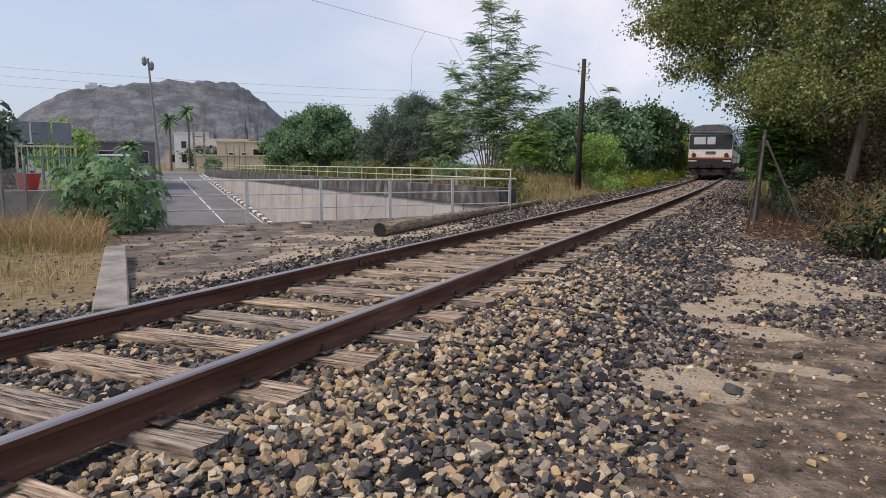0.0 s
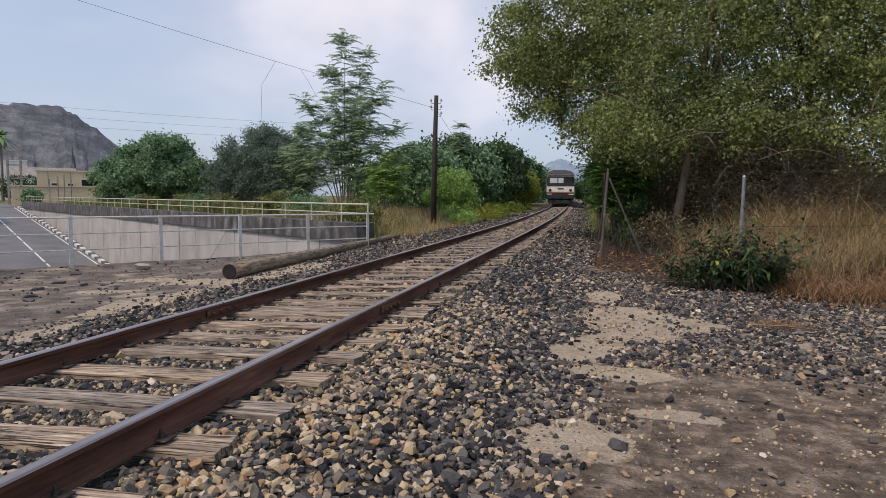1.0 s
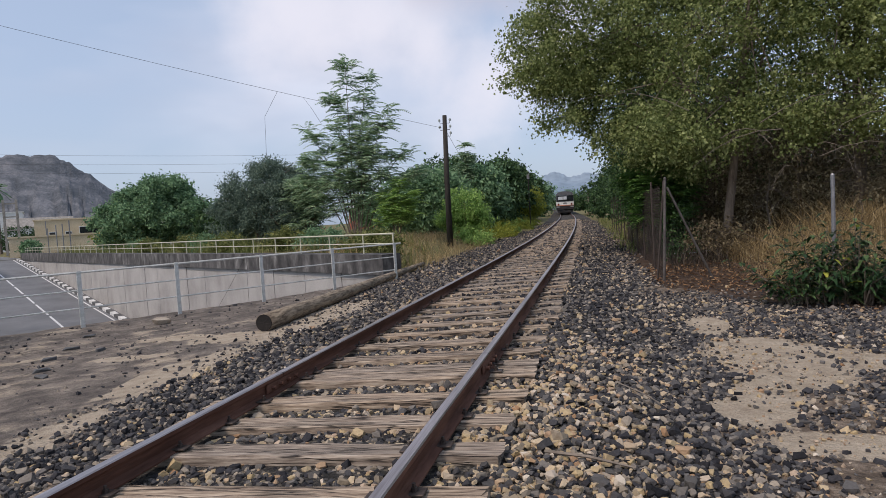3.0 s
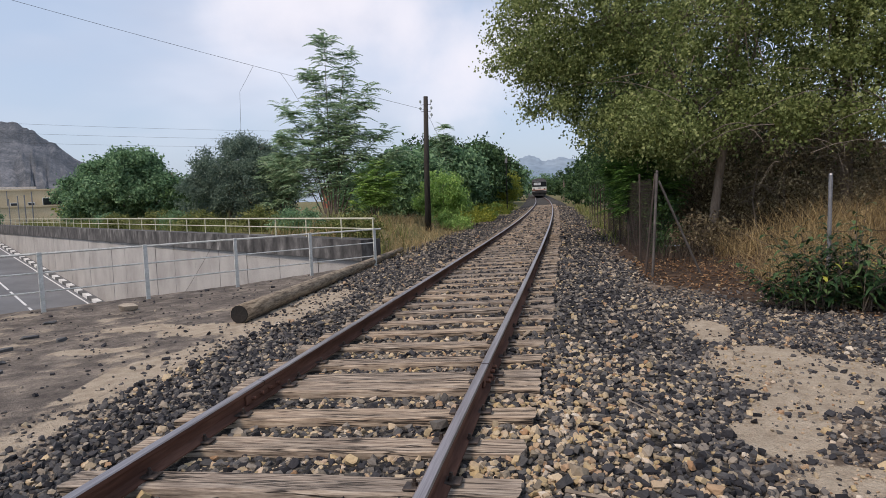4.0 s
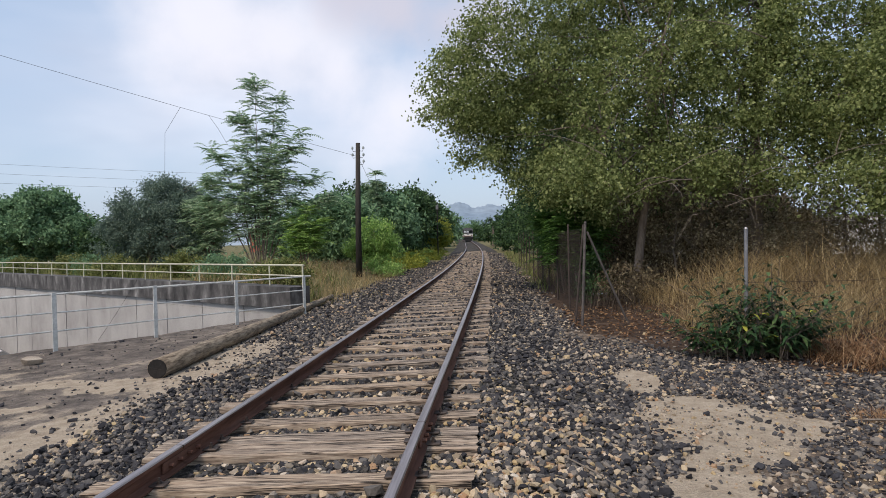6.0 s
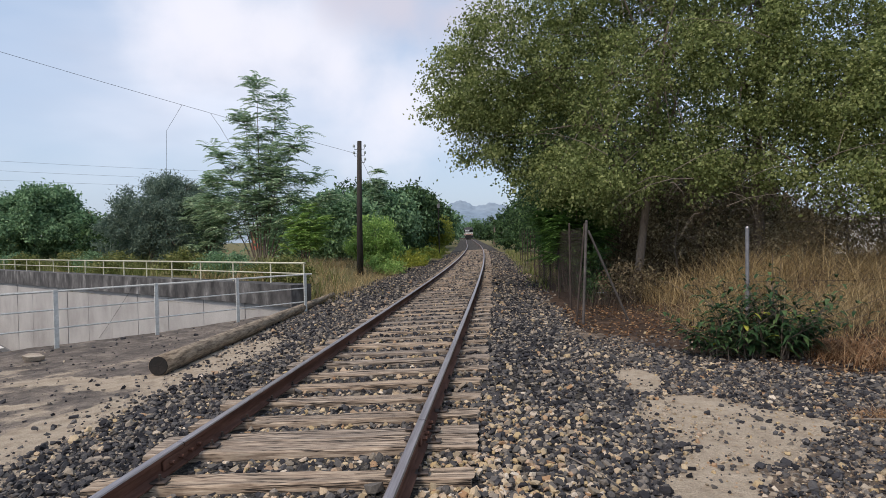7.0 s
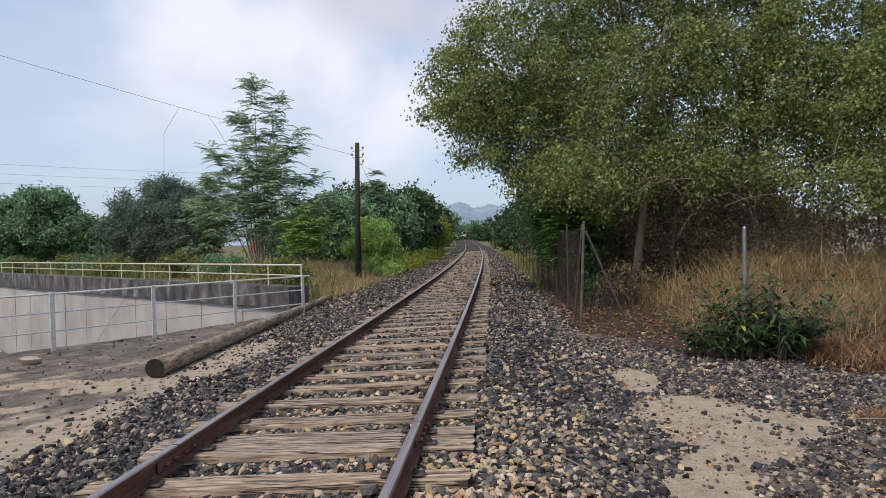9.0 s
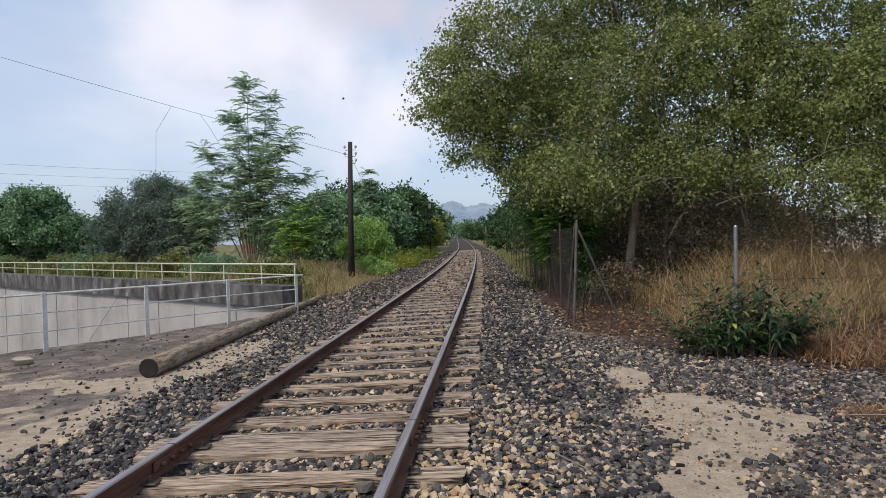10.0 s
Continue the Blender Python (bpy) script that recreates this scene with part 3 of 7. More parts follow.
def build_ground():
    ss = axis_lines(-25, 25, 1.0, 4200, (TRENCH_L,))
    oo = axis_lines(-12, 20, 1.0, 4200, (TRENCH_W,))
    S, O = np.meshgrid(ss, oo, indexing="ij")
    X, Y = so_to_xy(S, O)
    V = np.stack([X, Y, ground(X, Y)], -1).reshape(-1, 3)
    i, j = np.meshgrid(np.arange(len(ss) - 1), np.arange(len(oo) - 1), indexing="ij")
    n = len(oo)
    F = np.stack([i * n + j, (i + 1) * n + j, (i + 1) * n + j + 1, i * n + j + 1], -1).reshape(-1, 4)
    sc, oc = ((ss[:-1] + ss[1:]) / 2)[i].ravel(), ((oo[:-1] + oo[1:]) / 2)[j].ravel()
    hole = (sc > 0) & (sc < TRENCH_L) & (oc > 0) & (oc < TRENCH_W)
    fine = (sc > FS0) & (sc < FS1) & (oc > FO0) & (oc < FO1)
    F = F[~(hole | fine)][:, ::-1]
    V1, F1 = V, F
    # fine yard
    st = 0.1
    ss = np.arange(FS0, FS1 + 1e-6, st)
    oo = np.arange(FO0, FO1 + 1e-6, st)
    S, O = np.meshgrid(ss, oo, indexing="ij")
    X, Y = so_to_xy(S, O)
    Z = ground(X, Y) + 0.008 * lumps(X, Y, 5.0, 2.0)
    i, j = np.meshgrid(np.arange(len(ss) - 1), np.arange(len(oo) - 1), indexing="ij")
    n = len(oo)
    F2 = np.stack([i * n + j, (i + 1) * n + j, (i + 1) * n + j + 1, i * n + j + 1], -1).reshape(-1, 4)[:, ::-1]
    V2 = np.stack([X, Y, Z], -1).reshape(-1, 3)
    # a skirt under the rim of the fine part
    rim = np.concatenate([np.arange(n), np.arange(1, len(ss)) * n + n - 1, ((len(ss) - 1) * n + np.arange(n - 1))[::-1], (np.arange(1, len(ss) - 1) * n)[::-1]])
    low = V2[rim] - np.array([0, 0, 0.5])
    k0 = len(V2)
    a, e = np.arange(len(rim)), np.roll(np.arange(len(rim)), -1)
    F3 = np.stack([rim[a], rim[e], k0 + e, k0 + a], -1)
    V2, F2 = np.concatenate([V2, low]), np.concatenate([F2, F3])
    V = np.concatenate([V1, V2])
    me = fast_mesh("ground", V, np.concatenate([F1, F2 + len(V1)]), M["yard"], None, True)
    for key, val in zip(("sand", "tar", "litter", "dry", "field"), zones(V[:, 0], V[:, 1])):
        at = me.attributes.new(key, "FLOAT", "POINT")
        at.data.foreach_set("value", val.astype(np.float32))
    return tagged(new("ground", me), "worn sandy ground with gravel, tarmac and dry grass", "ground", kind="structure")


PATCHES = [(3.35, 1.30, 0.62, 0.66), (3.85, 0.98, 0.46, 0.46), (3.35, 0.55, 0.52, 0.58), (3.02, -0.15, 0.26, 0.42), (2.84, -0.55, 0.30, 0.34), (3.05, 2.75, 0.27, 0.62), (3.12, -1.2, 0.42, 0.22), (2.86, -2.7, 0.34, 0.32), (3.5, -2.1, 0.3, 0.12),
           (-3.35, 2.85, 0.62, 0.45), (-4.4, 3.15, 0.8, 0.2), (-2.75, 0.75, 0.30, 1.1), (-2.42, 4.6, 0.34, 1.7), (-4.2, 1.75, 0.5, 0.15)]


def bank_edge(x):
    """Where the gravel gives way to the brown soil of the bank on the right, as y over x."""
    return np.interp(x, (2.6, 2.95, 3.5, 3.95, 4.4, 5.0, 5.8, 7.5), (8.5, 6.6, 5.7, 4.4, 3.6, 3.3, 2.8, 2.4))


def sand_amount(x, y):
    w = 0.20 * lumps(x, y, 3.2, 0.4) + 0.10 * lumps(x, y, 8.5, 1.4)
    a = np.full(np.shape(x), -9.0)
    for px, py, rx, ry in PATCHES:  # centre and half axes
        a = np.maximum(a, 1.0 - np.hypot((x - px) / rx, (y - py) / ry) + w)
    return a


def zones(x, y):
    """How much of each surface lies at a place: above 0 it shows, with a ragged edge."""
    s, o = xy_to_so(x, y)
    w = lumps(x, y, 1.7, 0.9)
    left = np.where(x < track_x(y), 1.0, -1.0)
    near = np.hypot(x, y) < 40
    sand = sand_amount(x, y) * 5.0 + 0.25
    band = np.maximum(0.55 - np.abs(x + 2.35 + 0.10 * np.clip(y, 0, 9)) / 0.42, 0.12 - np.abs(s + 3.4) / 0.7 + 0.25 * w)
    band = np.maximum(band, np.where(o > 6.5, -0.35 + 0.5 * w, -0.75 + 0.4 * w))
    sand = np.where((left > 0) & (o > -0.5) & (o < 10.2), np.maximum(sand, band), sand)
    sand = np.where(near, sand, -2.0)
    tar = np.where((left > 0) & (o > -0.3) & (o < 10.2) & (x > -14) & (s < 0.5), 0.8, -2.0)
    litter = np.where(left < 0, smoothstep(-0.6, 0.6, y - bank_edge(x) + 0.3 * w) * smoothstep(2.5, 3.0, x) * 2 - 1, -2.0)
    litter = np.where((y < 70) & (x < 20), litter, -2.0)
    dry = np.where((left > 0) & (o > 10.0) & near, (o - 10.2) * 2.0, -2.0)
    field = np.where((left > 0) & (o < -0.4), np.clip((-(x - track_x(y)) - 6.0) * 0.7, -1, 1), -2.0)
    field = np.maximum(field, smoothstep(30, 45, np.hypot(x, y)) * 3 - 2)
    field = np.maximum(field, np.where((left > 0) & (s > 0.6), 1.0, -2.0))
    return sand, tar, litter, dry, field


build_ground()


# ---- the railway ----
def along_track(y0, y1, step, offs, zs, base=True):
    """A strip that follows the track: offsets across and heights."""
    ys = np.arange(y0, y1 + 1e-6, step)
    offs, zs = np.asarray(offs, float), np.asarray(zs, float)
    X = track_x(ys)[:, None] + offs[None]
    Y = np.repeat(ys[:, None], len(offs), 1)
    Z = rise(ys)[:, None] + zs[None]
    V = np.stack([X, Y, Z], -1).reshape(-1, 3)
    n = len(offs)
    i, j = np.meshgrid(np.arange(len(ys) - 1), np.arange(n - 1), indexing="ij")
    F = np.stack([i * n + j, i * n + j + 1, (i + 1) * n + j + 1, (i + 1) * n + j], -1).reshape(-1, 4)
    return V, F


def rail_profile():
    # half profile of a flat-bottomed rail, foot to head, then mirrored; z from 0 to 0.145
    h = [(0.062, 0.0), (0.062, 0.010), (0.022, 0.022), (0.009, 0.035), (0.009, 0.098), (0.030, 0.108), (0.034, 0.114), (0.034, 0.138), (0.026, 0.145)]
    return h + [(-a, b) for a, b in reversed(h)]


def make_rail(side, gaps=(0.0,)):
    prof = rail_profile()
    z0 = 0.06 if side > 0 else -0.01
    t = thing("rail", "rust-brown steel rail with a worn shiny running head", "rail", group="rails of the track")
    edges = [-30.0, *gaps, 320.0] if side > 0 else [-30.0, -0.35, 320.0]
    for a, b in zip(edges, edges[1:]):
        offs = [p[0] + side * 0.87 for p in prof] + [prof[0][0] + side * 0.87]
        zs = [p[1] + z0 for p in prof] + [prof[0][1] + z0]
        ys_a = a + (0.004 if a > -29 else 0)
        V, F = along_track(ys_a, b - 0.004, (b - 0.008 - a) / max(8, int((b - a) / 1.5)), offs, zs)
        n = len(offs) - 1
        jj = np.tile(np.arange(n), len(F) // n)
        idx = np.where((jj >= 7) & (jj <= 9), 1, 0)
        part("rail_bar", fast_mesh("rail_bar", V, F, [M["rust"], M["rail_head"]], idx), None, t)
    return t


BALLAST_D = [-2.75, -2.3, -1.7, -1.1, -0.5, 0, 0.5, 1.1, 1.6, 2.1, 2.6, 3.1]
BALLAST_Z = [-0.34, -0.20, -0.11, -0.085, -0.055, -0.032, -0.015, 0.012, 0.0, -0.05, -0.115, -0.32]


def build_track():
    offs = BALLAST_D
    zs = BALLAST_Z
    V, F = along_track(-30, 320, 0.5, offs, zs)
    bed = thing("ballast", "crushed dark and tan stone ballast under the track", "ballast", kind="stuff")
    part("ballast_bed", fast_mesh("ballast_bed", V, F, M["bed"], smooth=True), None, bed)
    for side in (-1, 1):
        r = make_rail(side)
        # fishplates with bolts at the joint
        yj = 0.0 if side > 0 else -0.35
        z0 = 0.06 if side > 0 else -0.01
        for s2 in (-1, 1):
            fp = part("fishplate", boxed(side * 0.87 + s2 * 0.012 if s2 > 0 else side * 0.87 - 0.030, side * 0.87 + 0.030 if s2 > 0 else side * 0.87 - 0.012, yj - 0.28, yj + 0.28, z0 + 0.03, z0 + 0.102, 0.005), M["rust"], r, "rusty joint plate")
            for k in (-0.2, -0.07, 0.07, 0.2):
                x = side * 0.87 + s2 * 0.03
                part("bolt", tubed([(x, yj + k, z0 + 0.066), (x + s2 * 0.035, yj + k, z0 + 0.066)], 0.016, 6), M["rust"], fp)
    return bed


BED = build_track()


def ballast_z(d):
    return np.interp(d, BALLAST_D, BALLAST_Z)


# sleepers: a pair at the rail joint, then even spacing both ways
rs = random.Random(5)
SLEEPERS = [(-0.07, 0.25), (0.21, 0.25)] + [(0.72 + 0.652 * k, 0.2) for k in range(0, 100)] + [(y, 0.22) for y in (-0.74, -1.25, -1.83, -2.43, -3.05, -3.62, -4.24, -4.85, -5.43)] + [(-6.05 - 0.61 * k, 0.22) for k in range(0, 39)]


def sleeper_mesh(seed):
    r = random.Random(seed)
    n = 13
    bm = bmesh.new()
    rows = []
    for i in range(n):
        x = -1.3 + 2.6 * i / (n - 1)
        e = 0.012 if i in (0, n - 1) else 0.0
        j = [r.uniform(-0.009, 0.009) for _ in range(6)]
        rows.append([bm.verts.new((x + (r.uniform(-0.02, 0.02) if e else 0), yy * (1 + j[k]) , zz + j[k] * 0.6 - (e * 0.6 if k in (2, 3) else 0)))
                     for k, (yy, zz) in enumerate(((-0.5, -0.14), (-0.5, -0.014), (-0.44, -0.002), (-0.06 + j[0] * 3, -0.006 + j[1] * 0.5), (0.02, -0.012 + j[2] * 0.6), (0.44, -0.002), (0.5, -0.014), (0.5, -0.14)))
                     for j in [[r.uniform(-0.009, 0.009) for _ in range(8)]]])
    for u, v in zip(rows, rows[1:]):
        for k in range(7):
            bm.faces.new((u[k], v[k], v[k + 1], u[k + 1]))
    bm.faces.new(rows[0])
    bm.faces.new(list(reversed(rows[-1])))
    me = bpy.data.meshes.new("sleeper_wood")
    bm.to_mesh(me)
    bm.free()
    me.materials.append(M["sleeper"])
    return me


sleeper_meshes = [sleeper_mesh(k) for k in range(7)]
spike_me = bpy.data.meshes.new("spike")
_bm = bmesh.new()
box(_bm, -0.055, 0.055, -0.045, 0.045, 0.0, 0.012, 0.003)
tube(_bm, [(0, 0, 0.010), (0, 0, 0.032)], 0.017, 6)
tube(_bm, [(0, 0, 0.030), (0, 0, 0.052)], 0.010, 6)
_bm.to_mesh(spike_me)
_bm.free()
spike_me.materials.append(M["spike"])


def build_sleepers():
    for k, (y, w) in enumerate(SLEEPERS):
        x = float(track_x(y))
        yaw = track_yaw(y) + rs.uniform(-1.2, 1.2)
        t = thing("sleeper", "weathered grey-brown timber railway sleeper with split grain", "sleeper", x + rs.uniform(-0.03, 0.03), y + rs.uniform(-0.012, 0.012), float(rise(y)) + 0.024 + rs.uniform(-0.008, 0.006), yaw, "sleepers of the track", ry=-2.25 + rs.uniform(-0.3, 0.3))
        wood = part("timber", sleeper_meshes[rs.randrange(7)], None, t)
        wood.scale = (rs.uniform(0.985, 1.015), w * rs.uniform(0.94, 1.06), 1)
        if y < 16:
            for side in (-1, 1):
                for s2 in (-1, 1):
                    sp = part("spike", spike_me, None, t)
                    sp.location = (side * 0.87 + s2 * 0.088, rs.uniform(-0.05, 0.05) * w * 4, 0.004)


build_sleepers()


# ---- loose stones ----
def stone_shapes(n_shapes, kind, seed):
    """Unit stones: broken blocks with flat sides. kind 'fine' has 20 faces, 'rough' 12. Gives the corners and the faces of each."""
    r = np.random.default_rng(seed)
    corners = np.array([(i, j, k) for i in (-1, 1) for j in (-1, 1) for k in (-1, 1)], float)
    vs, fs = [], []
    while len(vs) < n_shapes:
        W = corners + r.uniform(-0.58, 0.58, (8, 3))
        if kind == "fine":
            # four corners are broken off
            for k in r.choice(8, 4, replace=False):
                W = np.concatenate([W, [W[k] * np.array((1, r.uniform(0.3, 0.7), 1.0)) * 1.02]])
                W[k] = W[k] * np.array((r.uniform(0.3, 0.7), 1, r.uniform(0.7, 1.0)))
        W = W / np.linalg.norm(W, axis=1, keepdims=True) ** 0.72
        W = W * np.array([1.0, r.uniform(0.6, 0.95), r.uniform(0.40, 0.66)]) * 0.98
        bm = bmesh.new()
        for q in W:
            bm.verts.new(q)
        bmesh.ops.convex_hull(bm, input=bm.verts[:])
        bmesh.ops.triangulate(bm, faces=bm.faces[:])
        bm.verts.index_update()
        F = np.array([[v.index for v in f.verts] for f in bm.faces])
        used = len(np.unique(F)) == len(W)
        bm.free()
        if used and len(F) == 2 * len(W) - 4:
            vs.append(W)
            fs.append(F)
    return vs, fs


def rot_from(r, n, tilt):
    a = r.uniform(0, 2 * np.pi, n)
    tx, ty = r.normal(0, tilt, n), r.normal(0, tilt, n)
    ca, sa = np.cos(a), np.sin(a)
    Rz = np.zeros((n, 3, 3)); Rz[:, 0, 0] = ca; Rz[:, 0, 1] = -sa; Rz[:, 1, 0] = sa; Rz[:, 1, 1] = ca; Rz[:, 2, 2] = 1
    cx, sx = np.cos(tx), np.sin(tx)
    Rx = np.zeros((n, 3, 3)); Rx[:, 0, 0] = 1; Rx[:, 1, 1] = cx; Rx[:, 1, 2] = -sx; Rx[:, 2, 1] = sx; Rx[:, 2, 2] = cx
    cy, sy = np.cos(ty), np.sin(ty)
    Ry = np.zeros((n, 3, 3)); Ry[:, 1, 1] = 1; Ry[:, 0, 0] = cy; Ry[:, 0, 2] = sy; Ry[:, 2, 0] = -sy; Ry[:, 2, 2] = cy
    return Rz @ Rx @ Ry


def stones_mesh(name, P, size, mat, kind, seed):
    """One mesh of many stones at P (n, 3)."""
    r = np.random.default_rng(seed)
    shapes, faces = stone_shapes(24, kind, seed)
    n = len(P)
    pick = r.integers(0, 24, n)
    sh = np.array(shapes)[pick]
    R = rot_from(r, n, 0.5)
    W = np.einsum("nij,nkj->nki", R, sh * size[:, None, None]) + P[:, None]
    k = sh.shape[1]
    FF = (np.array(faces)[pick] + (np.arange(n) * k)[:, None, None]).reshape(-1, 3)
    return fast_mesh(name, W.reshape(-1, 3), FF, mat)


def light_chance(x, y):
    """Where the newer tan stone lies: beside and between the rails near the crossing."""
    d = x - track_x(y)
    a = 0.66 * np.exp(-((d - 1.3) / 0.85) ** 2) * smoothstep(2.8, -2.0, y)
    b = 0.30 * (np.abs(d) < 0.9) * smoothstep(9, 0, y)
    c = 0.5 * smoothstep(-2.2, -4.8, y) * smoothstep(0.4, 1.2, d)
    return np.clip(0.08 + np.maximum(np.maximum(a, b), c) + 0.12 * lumps(x, y, 1.5), 0.06, 0.78)


def clear_of_sleepers(x, y, r, keep):
    """Stones mostly keep off the tops of the sleepers."""
    ok = np.ones(len(x), bool)
    d = x - track_x(y)
    for sy, w in SLEEPERS:
        hit = (np.abs(y - sy) < w / 2 + 0.01) & (np.abs(d) < 1.3)
        ok &= ~hit | (r.random(len(x)) < keep)
    ok &= np.abs(np.abs(d) - 0.87) > 0.075
    return ok


def scatter_ballast():
    r = np.random.default_rng(11)
    zones = [(-6.2, 1.6, 1060, "fine", 0.0244), (1.6, 11.0, 500, "rough", 0.0285), (11.0, 30.0, 190, "rough", 0.037), (30.0, 60.0, 80, "rough", 0.045), (-14.0, -6.2, 140, "rough", 0.036)]
    for zi, (y0, y1, dens, kind, size) in enumerate(zones):
        n = int((y1 - y0) * 5.6 * dens)
        y = r.uniform(y0, y1, n)
        d = r.uniform(-2.6 - 0.11 * max(0, min(y0 + 4, 12)), 3.2, n)
        edge_r = 2.72 + 0.22 * lumps(d * 0 + 3, y, 1.1)
        edge_l = -2.02 - 0.11 * np.clip(y, 0, 14) + 0.2 * lumps(d * 0 + 1, y, 1.3)
        fall = np.where(d > 0, smoothstep(edge_r + 0.35, edge_r - 0.25, d), smoothstep(edge_l - 0.35, edge_l + 0.15, d))
        x = d + track_x(y)
        ok = (r.random(n) < fall * 0.98 + 0.02) & clear_of_sleepers(x, y, r, (0.035, 0.10, 0.4, 0.4, 0.1)[zi])
        ok &= ~((sand_amount(x, y) > 0.02) & (r.random(n) > 0.03 + 0.45 * np.exp(-sand_amount(x, y) / 0.06)))
        x, y, d = x[ok], y[ok], d[ok]
        sz = size * np.exp(r.normal(0, 0.27, len(x)))
        z = np.maximum(ballast_z(d) + rise(y), ground(x, y)) + sz * r.uniform(-0.1, 0.7, len(x))
        between = np.abs(d) < 0.9
        z = z + np.where(between, -0.012 + 0.02 * smoothstep(2.0, 8.0, y), 0.0)
        P = np.stack([x, y, z], -1)
        li = r.random(len(x)) < light_chance(x, y)
        for sel, mat, nm in ((li, "stone_light", "tan_stones"), (~li, "stone_dark", "dark_stones")):
            tagged(new("ballast_stones", stones_mesh(nm, P[sel], sz[sel], M[mat], kind, 20 + zi)), "loose tan crushed stones of the track bed" if mat == "stone_light" else "loose dark grey crushed stones of the track bed", "gravel", kind="stuff")
    # single stones near the walkway
    shapes, F = stone_shapes(10, "fine", 77)
    mes = [fast_mesh("stone", q, f, M["stone_single"]) for q, f in zip(shapes, F)]
    for k in range(300):
        y = r.uniform(-5.6, 1.2)
        d = r.uniform(1.0, 2.35)
        x = d + float(track_x(y))
        if not clear_of_sleepers(np.array([x]), np.array([y]), r, 0)[0]:
            d = 1.75
            x = d
        sz = 0.027 * math.exp(r.normal(0, 0.22))
        ob = part("stone", mes[r.integers(0, 10)], None, BED)
        ob.matrix_local = pose(x, y, float(ballast_z(d)) + sz * 0.9, r.uniform(-40, 40), r.uniform(-40, 40), r.uniform(0, 360)) @ Matrix.Diagonal((sz, sz, sz, 1))


def scatter_yard():
    """Thinly spread grit on the open ground at both sides."""
    r = np.random.default_rng(12)
    n = 76000
    x, y = r.uniform(2.3, 7.2, n), r.uniform(-6.4, 7.2, n)
    w = lumps(x, y, 0.9, 0.3)
    dens = 0.62 + 0.35 * w - 0.12 * smoothstep(4.8, 6.5, x) + 0.3 * smoothstep(3.7, 4.3, x) - 0.5 * smoothstep(4.2, 6.5, y)
    dens += 1.0 * np.exp(-((y - 2.6 - 0.12 * x) / 1.3) ** 2) + 0.5 * np.exp(-((x - 4.9) / 0.7) ** 2) * smoothstep(-2.5, 0, y) - 0.45 * smoothstep(-2.5, -5, y)
    dens -= 0.75 * smoothstep(3.5, 4.3, x) * smoothstep(0.6, -0.6, y) + 0.7 * smoothstep(2.75, 3.3, x) * smoothstep(-0.8, -1.8, y)
    dens *= 1 - 0.93 * smoothstep(-0.25, 0.45, y - bank_edge(x) + 0.25 * w)
    sa = sand_amount(x, y)
    ok = (r.random(n) < dens) & ~((sa > -0.05) & (r.random(n) > 0.04 + 0.5 * np.exp(-np.abs(sa) / 0.07) + 0.3 * smoothstep(0.5, 0.9, lumps(x, y, 2.3, 4))))
    x, y = x[ok], y[ok]
    sz = 0.0175 * np.exp(r.normal(0, 0.38, len(x)))
    P = np.stack([x, y, ground(x, y) + sz * 0.25], -1)
    li = r.random(len(x)) < 0.13 + 0.25 * smoothstep(-1.5, -5, y)
    for sel, mat, nm in ((li, "stone_light", "tan_grit"), (~li, "stone_dark", "dark_grit")):
        tagged(new("yard_gravel", stones_mesh(nm, P[sel], sz[sel], M[mat], "rough", 31)), "thin dark gravel spread over sandy ground", "gravel", kind="stuff")
    n = 15000
    x, y = r.uniform(2.6, 6.4, n), r.uniform(-6.2, 1.6, n)
    ok = r.random(n) < 0.45 + 0.5 * lumps(x, y, 1.6, 2.0)
    x, y = x[ok], y[ok]
    sz = 0.0085 * np.exp(r.normal(0, 0.4, len(x)))
    P = np.stack([x, y, ground(x, y) + sz * 0.3], -1)
    tagged(new("yard_gravel", stones_mesh("pale_chips", P, sz, M["stone_light"], "rough", 34)), "fine pale stone chips on the brown soil", "gravel", kind="stuff")
    n = 1500
    x, y = r.uniform(2.5, 6.5, n), r.uniform(-7.4, 3.5, n)
    ok = r.random(n) < 0.25 + 0.65 * smoothstep(-1.0, -4.0, y) * smoothstep(5.0, 3.0, x) + 0.15 * lumps(x, y, 1.1)
    x, y = x[ok], y[ok]
    sz = 0.026 * np.exp(r.normal(0, 0.3, len(x)))
    P = np.stack([x, y, ground(x, y) + sz * 0.3], -1)
    li = r.random(len(x)) < 0.5
    for sel, mat, nm in ((li, "stone_light", "tan_cobbles"), (~li, "stone_dark", "dark_cobbles")):
        tagged(new("loose_stones", stones_mesh(nm, P[sel], sz[sel], M[mat], "fine", 32)), "loose tan and grey stones kicked off the track bed", "gravel", kind="stuff")
    n = 8000
    x, y = r.uniform(-8, -1.9, n), r.uniform(-5, 11, n)
    s, o = xy_to_so(x, y)
    dens = 0.18 + 0.16 * lumps(x, y, 1.3) + 0.65 * np.exp(-((x + 2.5) / 0.45) ** 2)
    ok = (r.random(n) < dens) & (s < -0.25) & (o < 12)
    x, y = x[ok], y[ok]
    sz = 0.017 * np.exp(r.normal(0, 0.4, len(x)))
    P = np.stack([x, y, ground(x, y) + sz * 0.2], -1)
    tagged(new("yard_gravel", stones_mesh("crossing_grit", P, sz, M["stone_dark"], "rough", 33)), "scattered dark stones on the worn crossing", "gravel", kind="stuff")


scatter_ballast()
scatter_yard()


